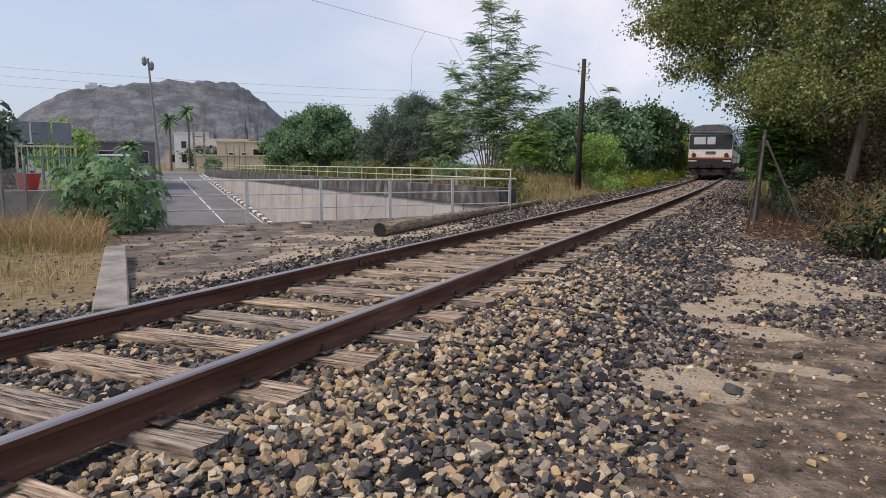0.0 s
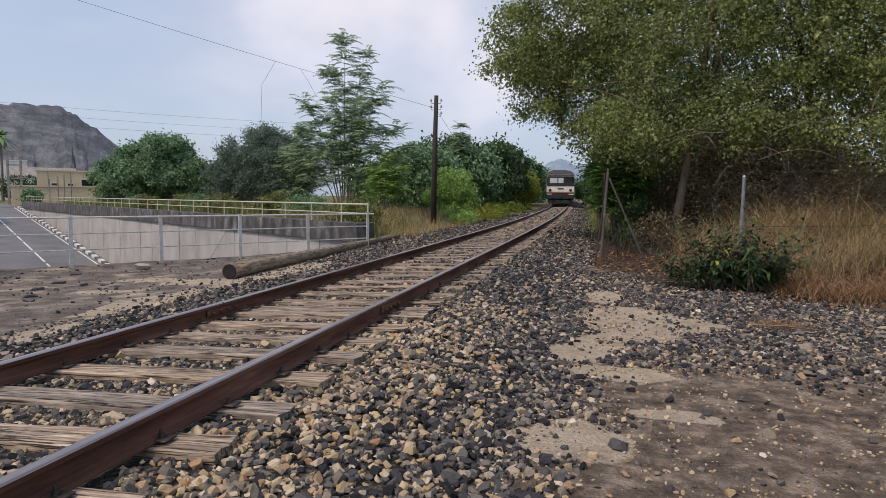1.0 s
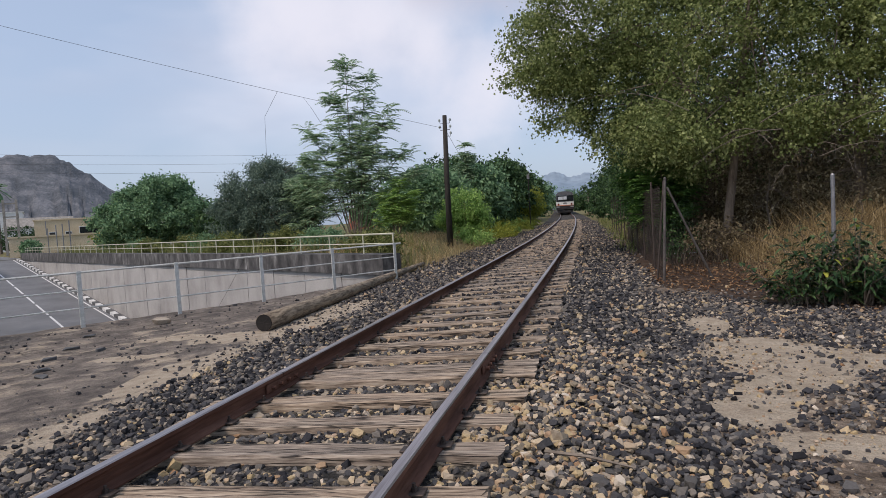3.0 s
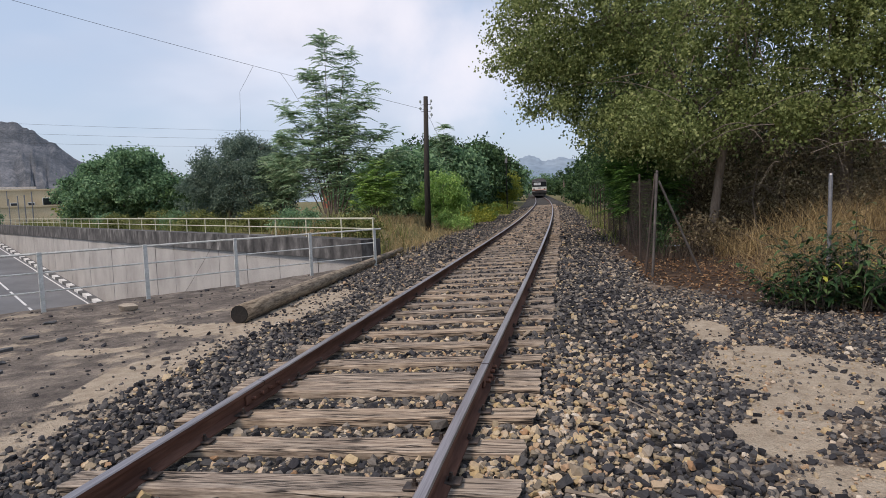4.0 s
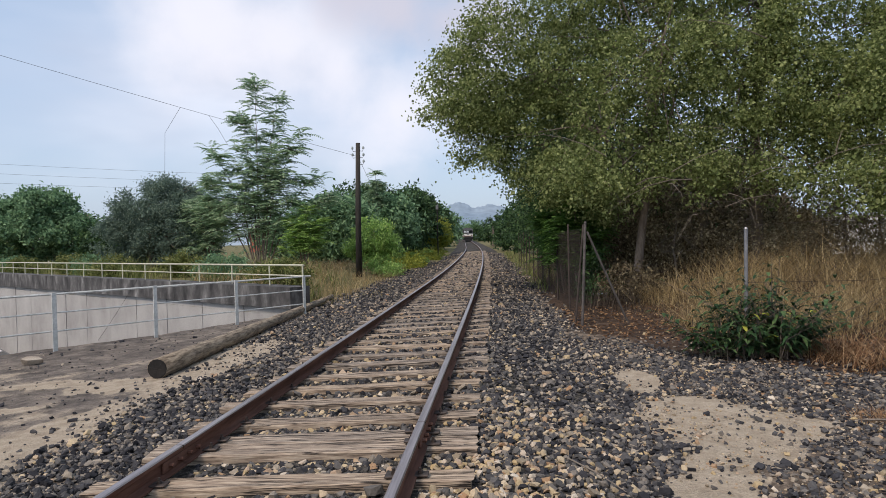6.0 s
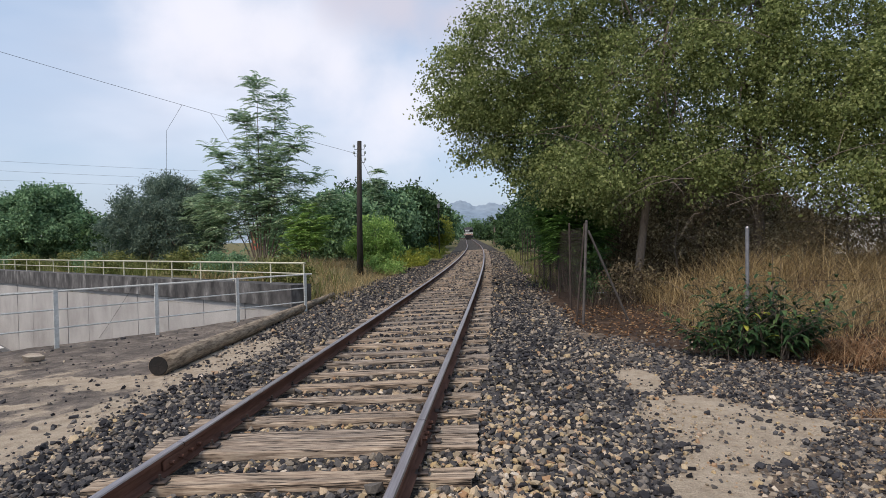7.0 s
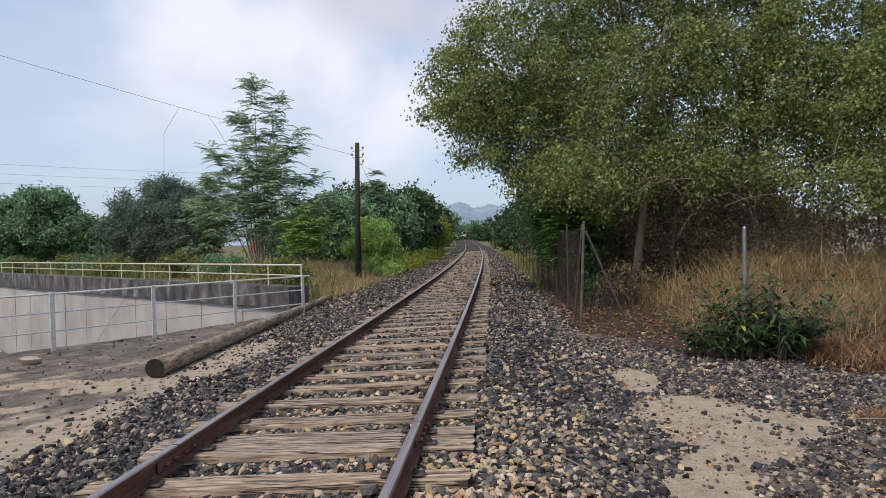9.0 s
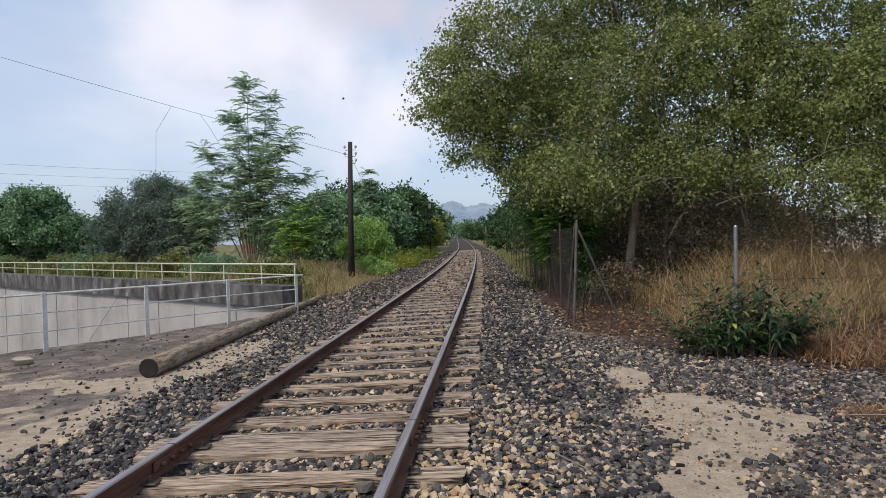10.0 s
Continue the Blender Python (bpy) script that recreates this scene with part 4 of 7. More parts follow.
# ---- the sunken road and its retaining wall ----
def so_box(bm, s0, s1, o0, o1, z0, z1):
    """A box in the wall's axes with its own bottom and top at either end: z0, z1 may be pairs."""
    z0 = z0 if isinstance(z0, tuple) else (z0, z0)
    z1 = z1 if isinstance(z1, tuple) else (z1, z1)
    vs = []
    for s, k in ((s0, 0), (s1, 1)):
        for o in (o0, o1):
            x, y = so_to_xy(s, o)
            vs.append((bm.verts.new((x, y, z0[k])), bm.verts.new((x, y, z1[k]))))
    a, b, c, d = vs
    for q in ((a[0], a[1], b[1], b[0]), (c[0], d[0], d[1], c[1]), (a[0], c[0], c[1], a[1]), (b[0], b[1], d[1], d[0]), (a[1], c[1], d[1], b[1]), (a[0], b[0], d[0], c[0])):
        bm.faces.new(q)
    bmesh.ops.recalc_face_normals(bm, faces=bm.faces)
    return bm


def top_z(s):
    return 0.48 - 0.0022 * s


def build_road():
    n = 60
    ss = np.concatenate([np.linspace(-0.3, TRENCH_L, n), np.linspace(TRENCH_L + 2, 106, 8)])
    oo = np.array([-0.05, TRENCH_W + 0.05])
    S, O = np.meshgrid(ss, oo, indexing="ij")
    X, Y = so_to_xy(S, O)
    Z = np.where(S > TRENCH_L, ground(X, Y).max(1, keepdims=True) + 0.04, road_z(S))
    F = np.array([(2 * i, 2 * i + 1, 2 * i + 3, 2 * i + 2) for i in range(len(ss) - 1)])
    me = fast_mesh("road", np.stack([X, Y, Z], -1).reshape(-1, 3), F, M["road"])
    me.flip_normals()
    tagged(new("road", me), "grey asphalt road sinking towards an underpass", "road", kind="structure")

    def line(name, o0, o1, s0, s1):
        bm = bmesh.new()
        so_box(bm, s0, s1, o0, o1, (float(road_z(s0)) - 0.01, float(road_z(s1)) - 0.01), (float(road_z(s0)) + 0.006, float(road_z(s1)) + 0.006))
        tagged(part(name, bm, M["paint"], None), "white painted line on the asphalt road", "road marking", kind="structure")
    for a in np.arange(16, 70, 5.6):
        line("centre_line", 3.46, 3.58, a, min(a + 4.9, 74.8))
    for a in np.arange(10, 72, 16.2):
        line("edge_line", 0.80, 0.90, a, min(a + 16.1, 74.8))
    kerb = thing("kerb", "kerb with black and white painted blocks", "kerb", kind="structure")
    for k in range(66):
        s = 8 + k * 1.0
        bm = so_box(bmesh.new(), s, s + 0.97, 0.30, 0.60, (float(road_z(s)) - 0.05, float(road_z(s + 1)) - 0.05), (float(road_z(s)) + 0.17, float(road_z(s + 1)) + 0.17))
        part("kerb_block", bm, M["paint"] if k % 2 else M["dark_paint"], kerb)


def build_walls():
    w = thing("retaining_wall", "retaining wall of pale concrete panels under a dark streaked parapet", "retaining wall", kind="structure")
    # light panels between open joints
    rr = random.Random(3)
    edges = [0.26] + [0.26 + 2.34 * k for k in range(1, 32)]
    for a, b in zip(edges, edges[1:]):
        zb0, zb1 = float(road_z(a)) - 0.3, float(road_z(b)) - 0.3
        zt0, zt1 = top_z(a) - 0.55 - 0.004 * a, top_z(b) - 0.55 - 0.004 * b
        if zt0 > zb0 + 0.1:
            bm = so_box(bmesh.new(), a, b - 0.035, -0.30, rr.uniform(-0.010, 0.006), (zb0, zb1), (zt0, zt1))
            part("panel", bm, M["panel"], w)
    part("wall_core", so_box(bmesh.new(), 0.24, TRENCH_L, -0.45, -0.05, (-6.5, -1.4), (top_z(0) - 0.05, top_z(TRENCH_L) - 0.05)), M["parapet"], w)
    # parapet: a dark beam proud of the panels, cast in lengths
    for k in range(16):
        a, b = max(k * 4.68 - 0.08, 0.2), k * 4.68 + 4.58
        bm = so_box(bmesh.new(), a, b, -0.5, 0.10 + rr.uniform(-0.008, 0.008), (top_z(a) - 0.55 - 0.004 * a, top_z(b) - 0.55 - 0.004 * b), (top_z(a), top_z(b)))
        part("parapet", bm, M["parapet"], w, "dark streaked concrete parapet beam")
    w2 = thing("near_retaining_wall", "plain concrete wall on the near side of the sunken road", "retaining wall", kind="structure")
    part("wall_face", so_box(bmesh.new(), -0.2, TRENCH_L, TRENCH_W, TRENCH_W + 0.3, (-6.6, -1.4), (-0.22, -0.55)), M["concrete"], w2)
    w3 = thing("portal_wall", "concrete wall over the mouth of the underpass", "retaining wall", kind="structure")
    part("wall_face", so_box(bmesh.new(), -0.3, 0.02, -0.4, TRENCH_W + 0.3, -6.6, -0.52), M["concrete"], w3)


def build_back_railing():
    t = thing("parapet_railing", "cream painted tubular railing along the concrete parapet", "railing")
    s_posts = [0.1, 1.6] + [1.6 + 1.93 * k for k in range(1, 38)]
    for s in s_posts:
        x, y = so_to_xy(s, -0.22)
        part("post", tubed([(x, y, top_z(s) - 0.02), (x, y, top_z(s) + 0.55)], 0.022, 6), M["cream_rail"], t)
    for h, r in ((0.55, 0.026), (0.28, 0.018)):
        a, b = so_to_xy(0.05, -0.22), so_to_xy(s_posts[-1], -0.22)
        part("rail_tube", tubed([(*a, top_z(0.05) + h), (*b, top_z(s_posts[-1]) + h)], r, 6), M["cream_rail"], t)


def build_front_railing():
    t = thing("crossing_railing", "white painted steel railing with three bars above the underpass", "railing")
    os_ = [0.12, 1.97, 3.80, 5.64, 7.42, 9.2]
    for o in os_:
        x, y = so_to_xy(-0.41, o)
        z = float(ground(x, y))
        p = part("post", boxed(-0.012, 0.012, -0.04, 0.04, -0.1, 0.80 - z, 0.004), M["white_rail"], t)
        p.matrix_local = pose(x, y, z, 0, 0, math.degrees(math.atan2(ALONG[1], ALONG[0])))
    for h in (0.77, 0.43, 0.09):
        for a, b in zip(os_, os_[1:]):
            p, q = so_to_xy(-0.36, a), so_to_xy(-0.36, b)
            part("bar", tubed([(*p, h), (*q, h - 0.002)], 0.023 if h > 0.7 else 0.016, 6), M["white_rail"], t)
    x0, y0 = so_to_xy(-0.36, -0.08)
    part("bar", tubed([(*so_to_xy(-0.36, 0.05), 0.77), (x0 + 0.02, y0 + 0.02, 0.77)], 0.026, 6), M["white_rail"], t)


build_road()
build_walls()
build_back_railing()
build_front_railing()


# ---- timber on the ground and the telegraph pole ----
LOG_Z = (-0.02, -0.06)  # height of its axis at either end


def build_log():
    p0, p1 = Vector((-3.03, 3.22, 0)), Vector((-3.62, 14.3, 0))
    t = thing("log", "long weathered wooden pole with a tarred end beside the track", "log")
    pts, rad = [], []
    for k in range(13):
        f = k / 12
        p = p0.lerp(p1, f)
        r = 0.135 - 0.062 * f
        p.x += 0.02 * math.sin(f * 3.0)
        p.z = LOG_Z[0] + (LOG_Z[1] - LOG_Z[0]) * f
        pts.append(p)
        rad.append(r * (1 + 0.03 * math.sin(k * 2.3)))
    bm = tubed(pts, rad, 16)
    part("trunk", bm, M["log"], t, smooth=True)
    d = (pts[0] - pts[1]).normalized()
    bm = bmesh.new()
    tube(bm, [pts[0] - d * 0.01, pts[0] + d * 0.012], [rad[0] * 0.97, rad[0] * 0.93], 16)
    cap = part("cut_end", bm, M["log_end"], t, "black tarred cut end")
    side = d.cross(Vector((0, 0, 1))).normalized()
    for a in (0.2, 1.3, 2.3, 3.3, 4.6):
        q = pts[0] + d * 0.0125
        e = q + (side * math.cos(a) + Vector((0, 0, 1)) * math.sin(a)) * rad[0] * 0.75
        part("crack", tubed([q, e], [0.002, 0.0008], 4), M["pole"], cap)


def build_pole():
    x, y = -4.80, 23.5
    z0 = float(ground(x, y)) - 0.1
    t = thing("telegraph_pole", "dark creosoted wooden telegraph pole with glass insulators", "telegraph pole", x, y, z0)
    h = 6.05 - z0
    part("shaft", tubed([(0, 0, 0), (0.03, 0, h * 0.5), (0.10, 0, h)], [0.15, 0.125, 0.10], 10), M["pole"], t, smooth=True)
    for zz, side in ((h - 0.25, -1), (h - 0.25, 1), (h - 0.55, -1), (h - 0.55, 1), (h - 0.85, 1)):
        br = part("bracket", tubed([(0.09, 0, zz - 0.1), (0.09 + side * 0.22, 0, zz - 0.12), (0.09 + side * 0.25, 0, zz)], 0.013, 5), M["rust_post"], t)
        part("insulator", tubed([(0.09 + side * 0.25, 0, zz - 0.02), (0.09 + side * 0.25, 0, zz + 0.05), (0.09 + side * 0.25, 0, zz + 0.10)], [0.05, 0.055, 0.03], 8), M["glassy"], br)


def cable(name, a, b, sag, r=0.012, label="thin black overhead cable", n=16):
    a, b = Vector(a), Vector(b)
    pts = [a.lerp(b, k / n) - Vector((0, 0, sag * 4 * (k / n) * (1 - k / n))) for k in range(n + 1)]
    tagged(part(name, tubed(pts, r, 5), M["cable"], None), label, "cable")


build_log()
build_pole()


# ---- plants ----
def leaf_mesh(name, C, D, N, L, W, mat, fold=0.25):
    """Leaves as folded lozenges: centres C, directions D, normals N, lengths L and widths W."""
    D = D / np.linalg.norm(D, axis=1, keepdims=True)
    S = np.cross(D, N)
    S /= np.linalg.norm(S, axis=1, keepdims=True) + 1e-9
    U = np.cross(S, D)
    n = len(C)
    L, W = np.broadcast_to(L, n)[:, None], np.broadcast_to(W, n)[:, None]
    base = C - D * L * 0.5
    tip = C + D * L * 0.5
    l = C + S * W * 0.5 + U * W * fold - D * L * 0.05
    r = C - S * W * 0.5 + U * W * fold - D * L * 0.05
    V = np.stack([base, l, tip, r], 1).reshape(-1, 3)
    k = np.arange(n)[:, None] * 4
    F = np.concatenate([k + np.array([[0, 1, 2]]), k + np.array([[0, 2, 3]])], 1).reshape(-1, 3)
    return fast_mesh(name, V, F, mat)


def unit(r, n):
    v = r.normal(size=(n, 3))
    return v / np.linalg.norm(v, axis=1, keepdims=True)


def crown_points(r, lobes, n, shell=0.55, clump=0.0, clumps=0):
    """Points in ellipsoid lobes, denser towards their outside, gathered in clumps where asked."""
    vol = np.array([a[3] * a[4] * a[5] for a in lobes]) ** 0.75
    pick = r.choice(len(lobes), n if not clumps else clumps, p=vol / vol.sum())
    lob = np.array(lobes)[pick]
    u = unit(r, len(pick))
    rad = np.where(r.random(len(pick)) < 0.75, r.uniform(shell, 1.0, len(pick)), r.uniform(0.0, 1.0, len(pick)) ** 0.5)
    rad = rad * np.where(r.random(len(pick)) < 0.16, r.uniform(1.0, 1.10, len(pick)), 1.0)
    P = lob[:, :3] + u * rad[:, None] * lob[:, 3:6]
    if clumps:
        k = r.integers(0, clumps, n)
        sp = clump * r.uniform(0.5, 1.3, clumps)[k]
        g = r.normal(size=(n, 3)) * np.array([1, 1, 0.7])
        return P[k] + g * sp[:, None], u[k]
    return P, u


def limb_set(r, base, lobes, trunk_r, height, lean=(0, 0), n_limb=9, seg=7):
    """Trunk and limbs that reach into the lobes: list of (points, radii)."""
    out = []
    base = Vector(base)
    top = base + Vector((lean[0], lean[1], height))
    mid = base.lerp(top, 0.5) + Vector((r.uniform(-0.15, 0.15), r.uniform(-0.15, 0.15), 0))
    tr = [base - Vector((0, 0, 0.2)), base.lerp(mid, 0.5), mid, mid.lerp(top, 0.5), top]
    out.append((tr, [trunk_r * 1.25, trunk_r, trunk_r * 0.82, trunk_r * 0.6, trunk_r * 0.35]))
    for k in range(n_limb):
        lb = lobes[k % len(lobes)]
        f = r.uniform(0.3, 0.95)
        a = base.lerp(mid, f * 2) if f < 0.5 else mid.lerp(top, f * 2 - 1)
        e = Vector(lb[:3]) + Vector([r.uniform(-0.7, 0.7) * lb[3 + i] for i in range(3)])
        m = a.lerp(e, 0.5) + Vector((r.uniform(-0.2, 0.2), r.uniform(-0.2, 0.2), 0.12 * (e - a).length))
        rr = trunk_r * (0.55 - 0.3 * f)
        out.append(([a, a.lerp(m, 0.5) + Vector((0, 0, 0.05)), m, e], [rr, rr * 0.8, rr * 0.55, rr * 0.15]))
        for _ in range(2):
            e2 = m + Vector([r.uniform(-0.6, 0.6) * lb[3 + i] for i in range(3)])
            out.append(([m, m.lerp(e2, 0.5) + Vector((0, 0, 0.06)), e2], [rr * 0.4, rr * 0.25, rr * 0.07]))
    return out


def tree(name, label, base, lobes, n, leaf, mat, seed, trunk_r=0.12, height=4.0, lean=(0, 0), limbs=10, clump=0.28, per=45, droop=0.35, bark="bark", shell=0.55, category="tree", kind=""):
    """A tree: trunk and limbs as one part, a crown of many separate leaves as the other."""
    r = np.random.default_rng(seed)
    rr = random.Random(seed)
    t = thing(name, label, category, *base, kind=kind)
    off = np.array(base)
    L0 = [(*(np.array(l[:3]) - off), *l[3:]) for l in lobes]
    if trunk_r:
        bm = bmesh.new()
        for pts, rad in limb_set(rr, (0, 0, 0), L0, trunk_r, height, lean, limbs):
            tube(bm, pts, rad, 7, False)
        part("trunk", bm, M[bark], t, smooth=True)
    P, u = crown_points(r, L0, n, shell, clump, max(6, n // per))
    D = u * 0.5 + unit(r, n) + np.array([0, 0, -droop])
    N = unit(r, n) + np.array([0, 0, 0.9])
    sz = np.exp(r.normal(0, 0.25, n))
    part("crown", leaf_mesh("crown", P, D, N, leaf[0] * sz, leaf[1] * sz, M[mat]), None, t)
    return t


def frond_tree(name, label, base, seed, height, trunk_r, stems, mat, frond=0.75, spread=1.0, fronds_per=26, low=0.25, crown=None):
    """A young tree with long feathery compound leaves set in whorls at the ends of its shoots."""
    r = np.random.default_rng(seed)
    rr = random.Random(seed)
    t = thing(name, label, "tree", *base)
    bm = bmesh.new()
    C, D, N, L = [], [], [], []
    for (dx, dy, dz) in stems:
        m = Vector((dx * 0.35, dy * 0.35, dz * 0.55))
        e = Vector((dx, dy, dz))
        a = Vector((dx * 0.06, dy * 0.06, 0))
        tube(bm, [a - Vector((0, 0, 0.2)), a.lerp(m, 0.6), m, e], [trunk_r, trunk_r * 0.75, trunk_r * 0.5, trunk_r * 0.1], 6, False)
        shoots = [(m.lerp(e, f), e) for f in (0.0, 0.35, 0.7)]
        tips = [(e, Vector((0, 0, 1)))]
        for k in range(14):
            f = rr.uniform(low, 1.0)
            p = a.lerp(m, f * 2) if f < 0.5 else m.lerp(e, f * 2 - 1)
            ang = rr.uniform(0, 6.28)
            reach = spread * (1.12 - f) * rr.uniform(0.35, 1.3)
            q = p + Vector((math.cos(ang) * reach, math.sin(ang) * reach, rr.uniform(0.1, 1.0) * reach))
            tube(bm, [p, p.lerp(q, 0.5) + Vector((0, 0, 0.05)), q], [trunk_r * 0.3, trunk_r * 0.2, trunk_r * 0.06], 5, False)
            tips.append((q, (q - p).normalized()))
            tips.append((p.lerp(q, 0.6), (q - p).normalized()))
        for k in range(12):
            f = rr.uniform(0.35, 1.0)
            p = a.lerp(m, f * 2) if f < 0.5 else m.lerp(e, f * 2 - 1)
            ang = rr.uniform(0, 6.28)
            q = p + Vector((math.cos(ang), math.sin(ang), 0.6)) * 0.45 * spread * (1.15 - f)
            tips.append((q, (q - p).normalized()))
        for q, dq in tips:
            for j in range(fronds_per // 2):
                ang = rr.uniform(0, 6.28)
                out = Vector((math.cos(ang), math.sin(ang), rr.uniform(-0.15, 0.75))) + dq * 0.5
                out.normalize()
                ln = frond * rr.uniform(0.6, 1.15)
                pairs = 8
                root = q - dq * rr.uniform(0, 0.35) * spread
                side = out.cross(Vector((0, 0, 1))).normalized()
                for s in range(pairs):
                    f = (s + 1.5) / (pairs + 1)
                    p = root + out * ln * f - Vector((0, 0, 0.42 * ln * f * f))
                    for sg in (-1, 1):
                        dd = side * sg + out * 0.45 - Vector((0, 0, 0.35))
                        ll = 0.16 * frond * (1.15 - 0.5 * abs(f - 0.4)) * 1.35
                        C.append(p + dd.normalized() * ll * 0.5)
                        D.append(dd)
                        N.append((0.2 * sg, 0.1, 1))
                        L.append(ll)
    part("trunk", bm, M["bark"], t, smooth=True)
    C, D, N, L = np.array(C), np.array(D), np.array(N), np.array(L)
    N = N + r.normal(0, 0.25, N.shape)
    part("crown", leaf_mesh("crown", C, D, N, L, L * 0.36, M[mat]), None, t)
    return t


def g_at(x, y):
    return float(ground(x, y))


def blades(name, label, area, n, h, mat, seed, bend=0.5, width=0.006, mask=None, kind="stuff", parent=None, category="grass"):
    """Tufts of grass: bent three-piece blades over an area (x0, x1, y0, y1)."""
    r = np.random.default_rng(seed)
    x, y = r.uniform(area[0], area[1], n), r.uniform(area[2], area[3], n)
    if mask is not None:
        ok = r.random(n) < mask(x, y)
        x, y = x[ok], y[ok]
    n = len(x)
    z = ground(x, y)
    hh = h * np.exp(r.normal(0, 0.3, n))
    a = r.uniform(0, 2 * np.pi, n)
    b = bend * hh * r.uniform(0.2, 1.3, n)
    dx, dy = np.cos(a), np.sin(a)
    wx, wy = -dy * width, dx * width
    V = []
    for f, wf in ((0, 1.0), (0.45, 0.8), (0.8, 0.5)):
        px, py, pz = x + dx * b * f * f, y + dy * b * f * f, z - 0.02 + hh * f * (1 - 0.15 * f)
        V += [np.stack([px - wx * wf, py - wy * wf, pz], -1), np.stack([px + wx * wf, py + wy * wf, pz], -1)]
    V.append(np.stack([x + dx * b, y + dy * b, z + hh * 0.86], -1))
    V = np.stack(V, 1).reshape(-1, 3)
    k = np.arange(n)[:, None] * 7
    F = np.concatenate([k + np.array([t]) for t in ((0, 1, 3), (0, 3, 2), (2, 3, 5), (2, 5, 4), (4, 5, 6))], 1).reshape(-1, 3)
    me = fast_mesh(name, V, F, M[mat])
    return tagged(new(name, me), label, category, kind=kind)


# the tall feathery tree behind the railing, and its neighbours
frond_tree("tall_tree", "young feathery-leaved tree growing behind the railing", (-9.5, 23.8, g_at(-9.5, 23.8)), 4, 9.4, 0.045,
           [(0.0, 0.0, 9.0), (0.9, 0.5, 8.1), (-0.8, 0.3, 7.3), (2.2, -0.4, 6.4), (-2.1, -0.3, 5.9), (0.6, 0.9, 6.6), (2.8, 0.3, 4.6), (-2.6, 0.4, 4.4), (3.3, 0.2, 3.4), (-3.0, 0.0, 3.2), (1.4, -0.5, 5.3), (-1.3, 0.4, 4.9)], "leaf_tall", 0.85, 1.5, 9, 0.30)
tree("olive_tree", "dense grey-green olive tree behind the railing", (-16.0, 26.0, g_at(-16, 26)), [(-15.9, 26.8, 2.9, 2.5, 2.4, 2.2), (-14.3, 26.0, 2.2, 2.1, 2.0, 1.7), (-17.5, 26.5, 2.0, 1.6, 1.7, 1.6), (-15.2, 27.0, 3.7, 1.7, 1.7, 1.3)],
     66000, (0.145, 0.05), "leaf_olive", 5, 0.2, 3.5, limbs=12, clump=0.22, per=110, droop=-0.2, shell=0.78)
tree("broadleaf_tree", "round dark green broadleaf tree behind the railing", (-34.0, 41.2, g_at(-34, 41)), [(-34, 41.2, 2.8, 4.1, 3.8, 2.6), (-36.5, 40.5, 2.2, 2.6, 2.6, 2.2), (-31.2, 41.5, 2.5, 2.5, 2.6, 2.1), (-33.0, 41.0, 4.6, 2.2, 2.2, 1.7), (-35.6, 41.0, 4.2, 1.6, 1.8, 1.3)],
     42000, (0.24, 0.15), "leaf_fig", 6, 0.25, 4.5, limbs=12, clump=0.34, per=80, droop=0.3, shell=0.75)
frond_tree("young_tree", "low feathery green tree beside the taller one", (-7.3, 23.4, g_at(-7.3, 23.4)), 8, 3.2, 0.05, [(0.3, 0, 2.9), (-0.7, 0.2, 2.4), (0.9, -0.1, 2.3)], "leaf_fresh", 0.7, 0.9, 10, 0.2)
frond_tree("hanging_tree", "green feathery tree with hanging branches behind the railing", (-12.6, 25.2, g_at(-12.6, 25.2)), 9, 4.2, 0.06, [(0.2, 0, 4.3), (-0.9, 0.2, 3.5), (1.1, -0.1, 3.6)], "leaf_tall", 0.8, 1.1, 16, 0.2)
tree("light_bush", "fresh light green bush beside the telegraph pole", (-5.2, 29.2, g_at(-5.2, 29.2)), [(-5.2, 29.2, 1.7, 1.35, 1.2, 1.25), (-4.5, 29.0, 1.2, 0.9, 0.9, 0.8), (-6.0, 29.3, 1.2, 0.8, 0.9, 0.8)], 9000, (0.17, 0.055), "leaf_fresh", 10, 0.05, 2.0, limbs=10, clump=0.14, per=24, category="bush")
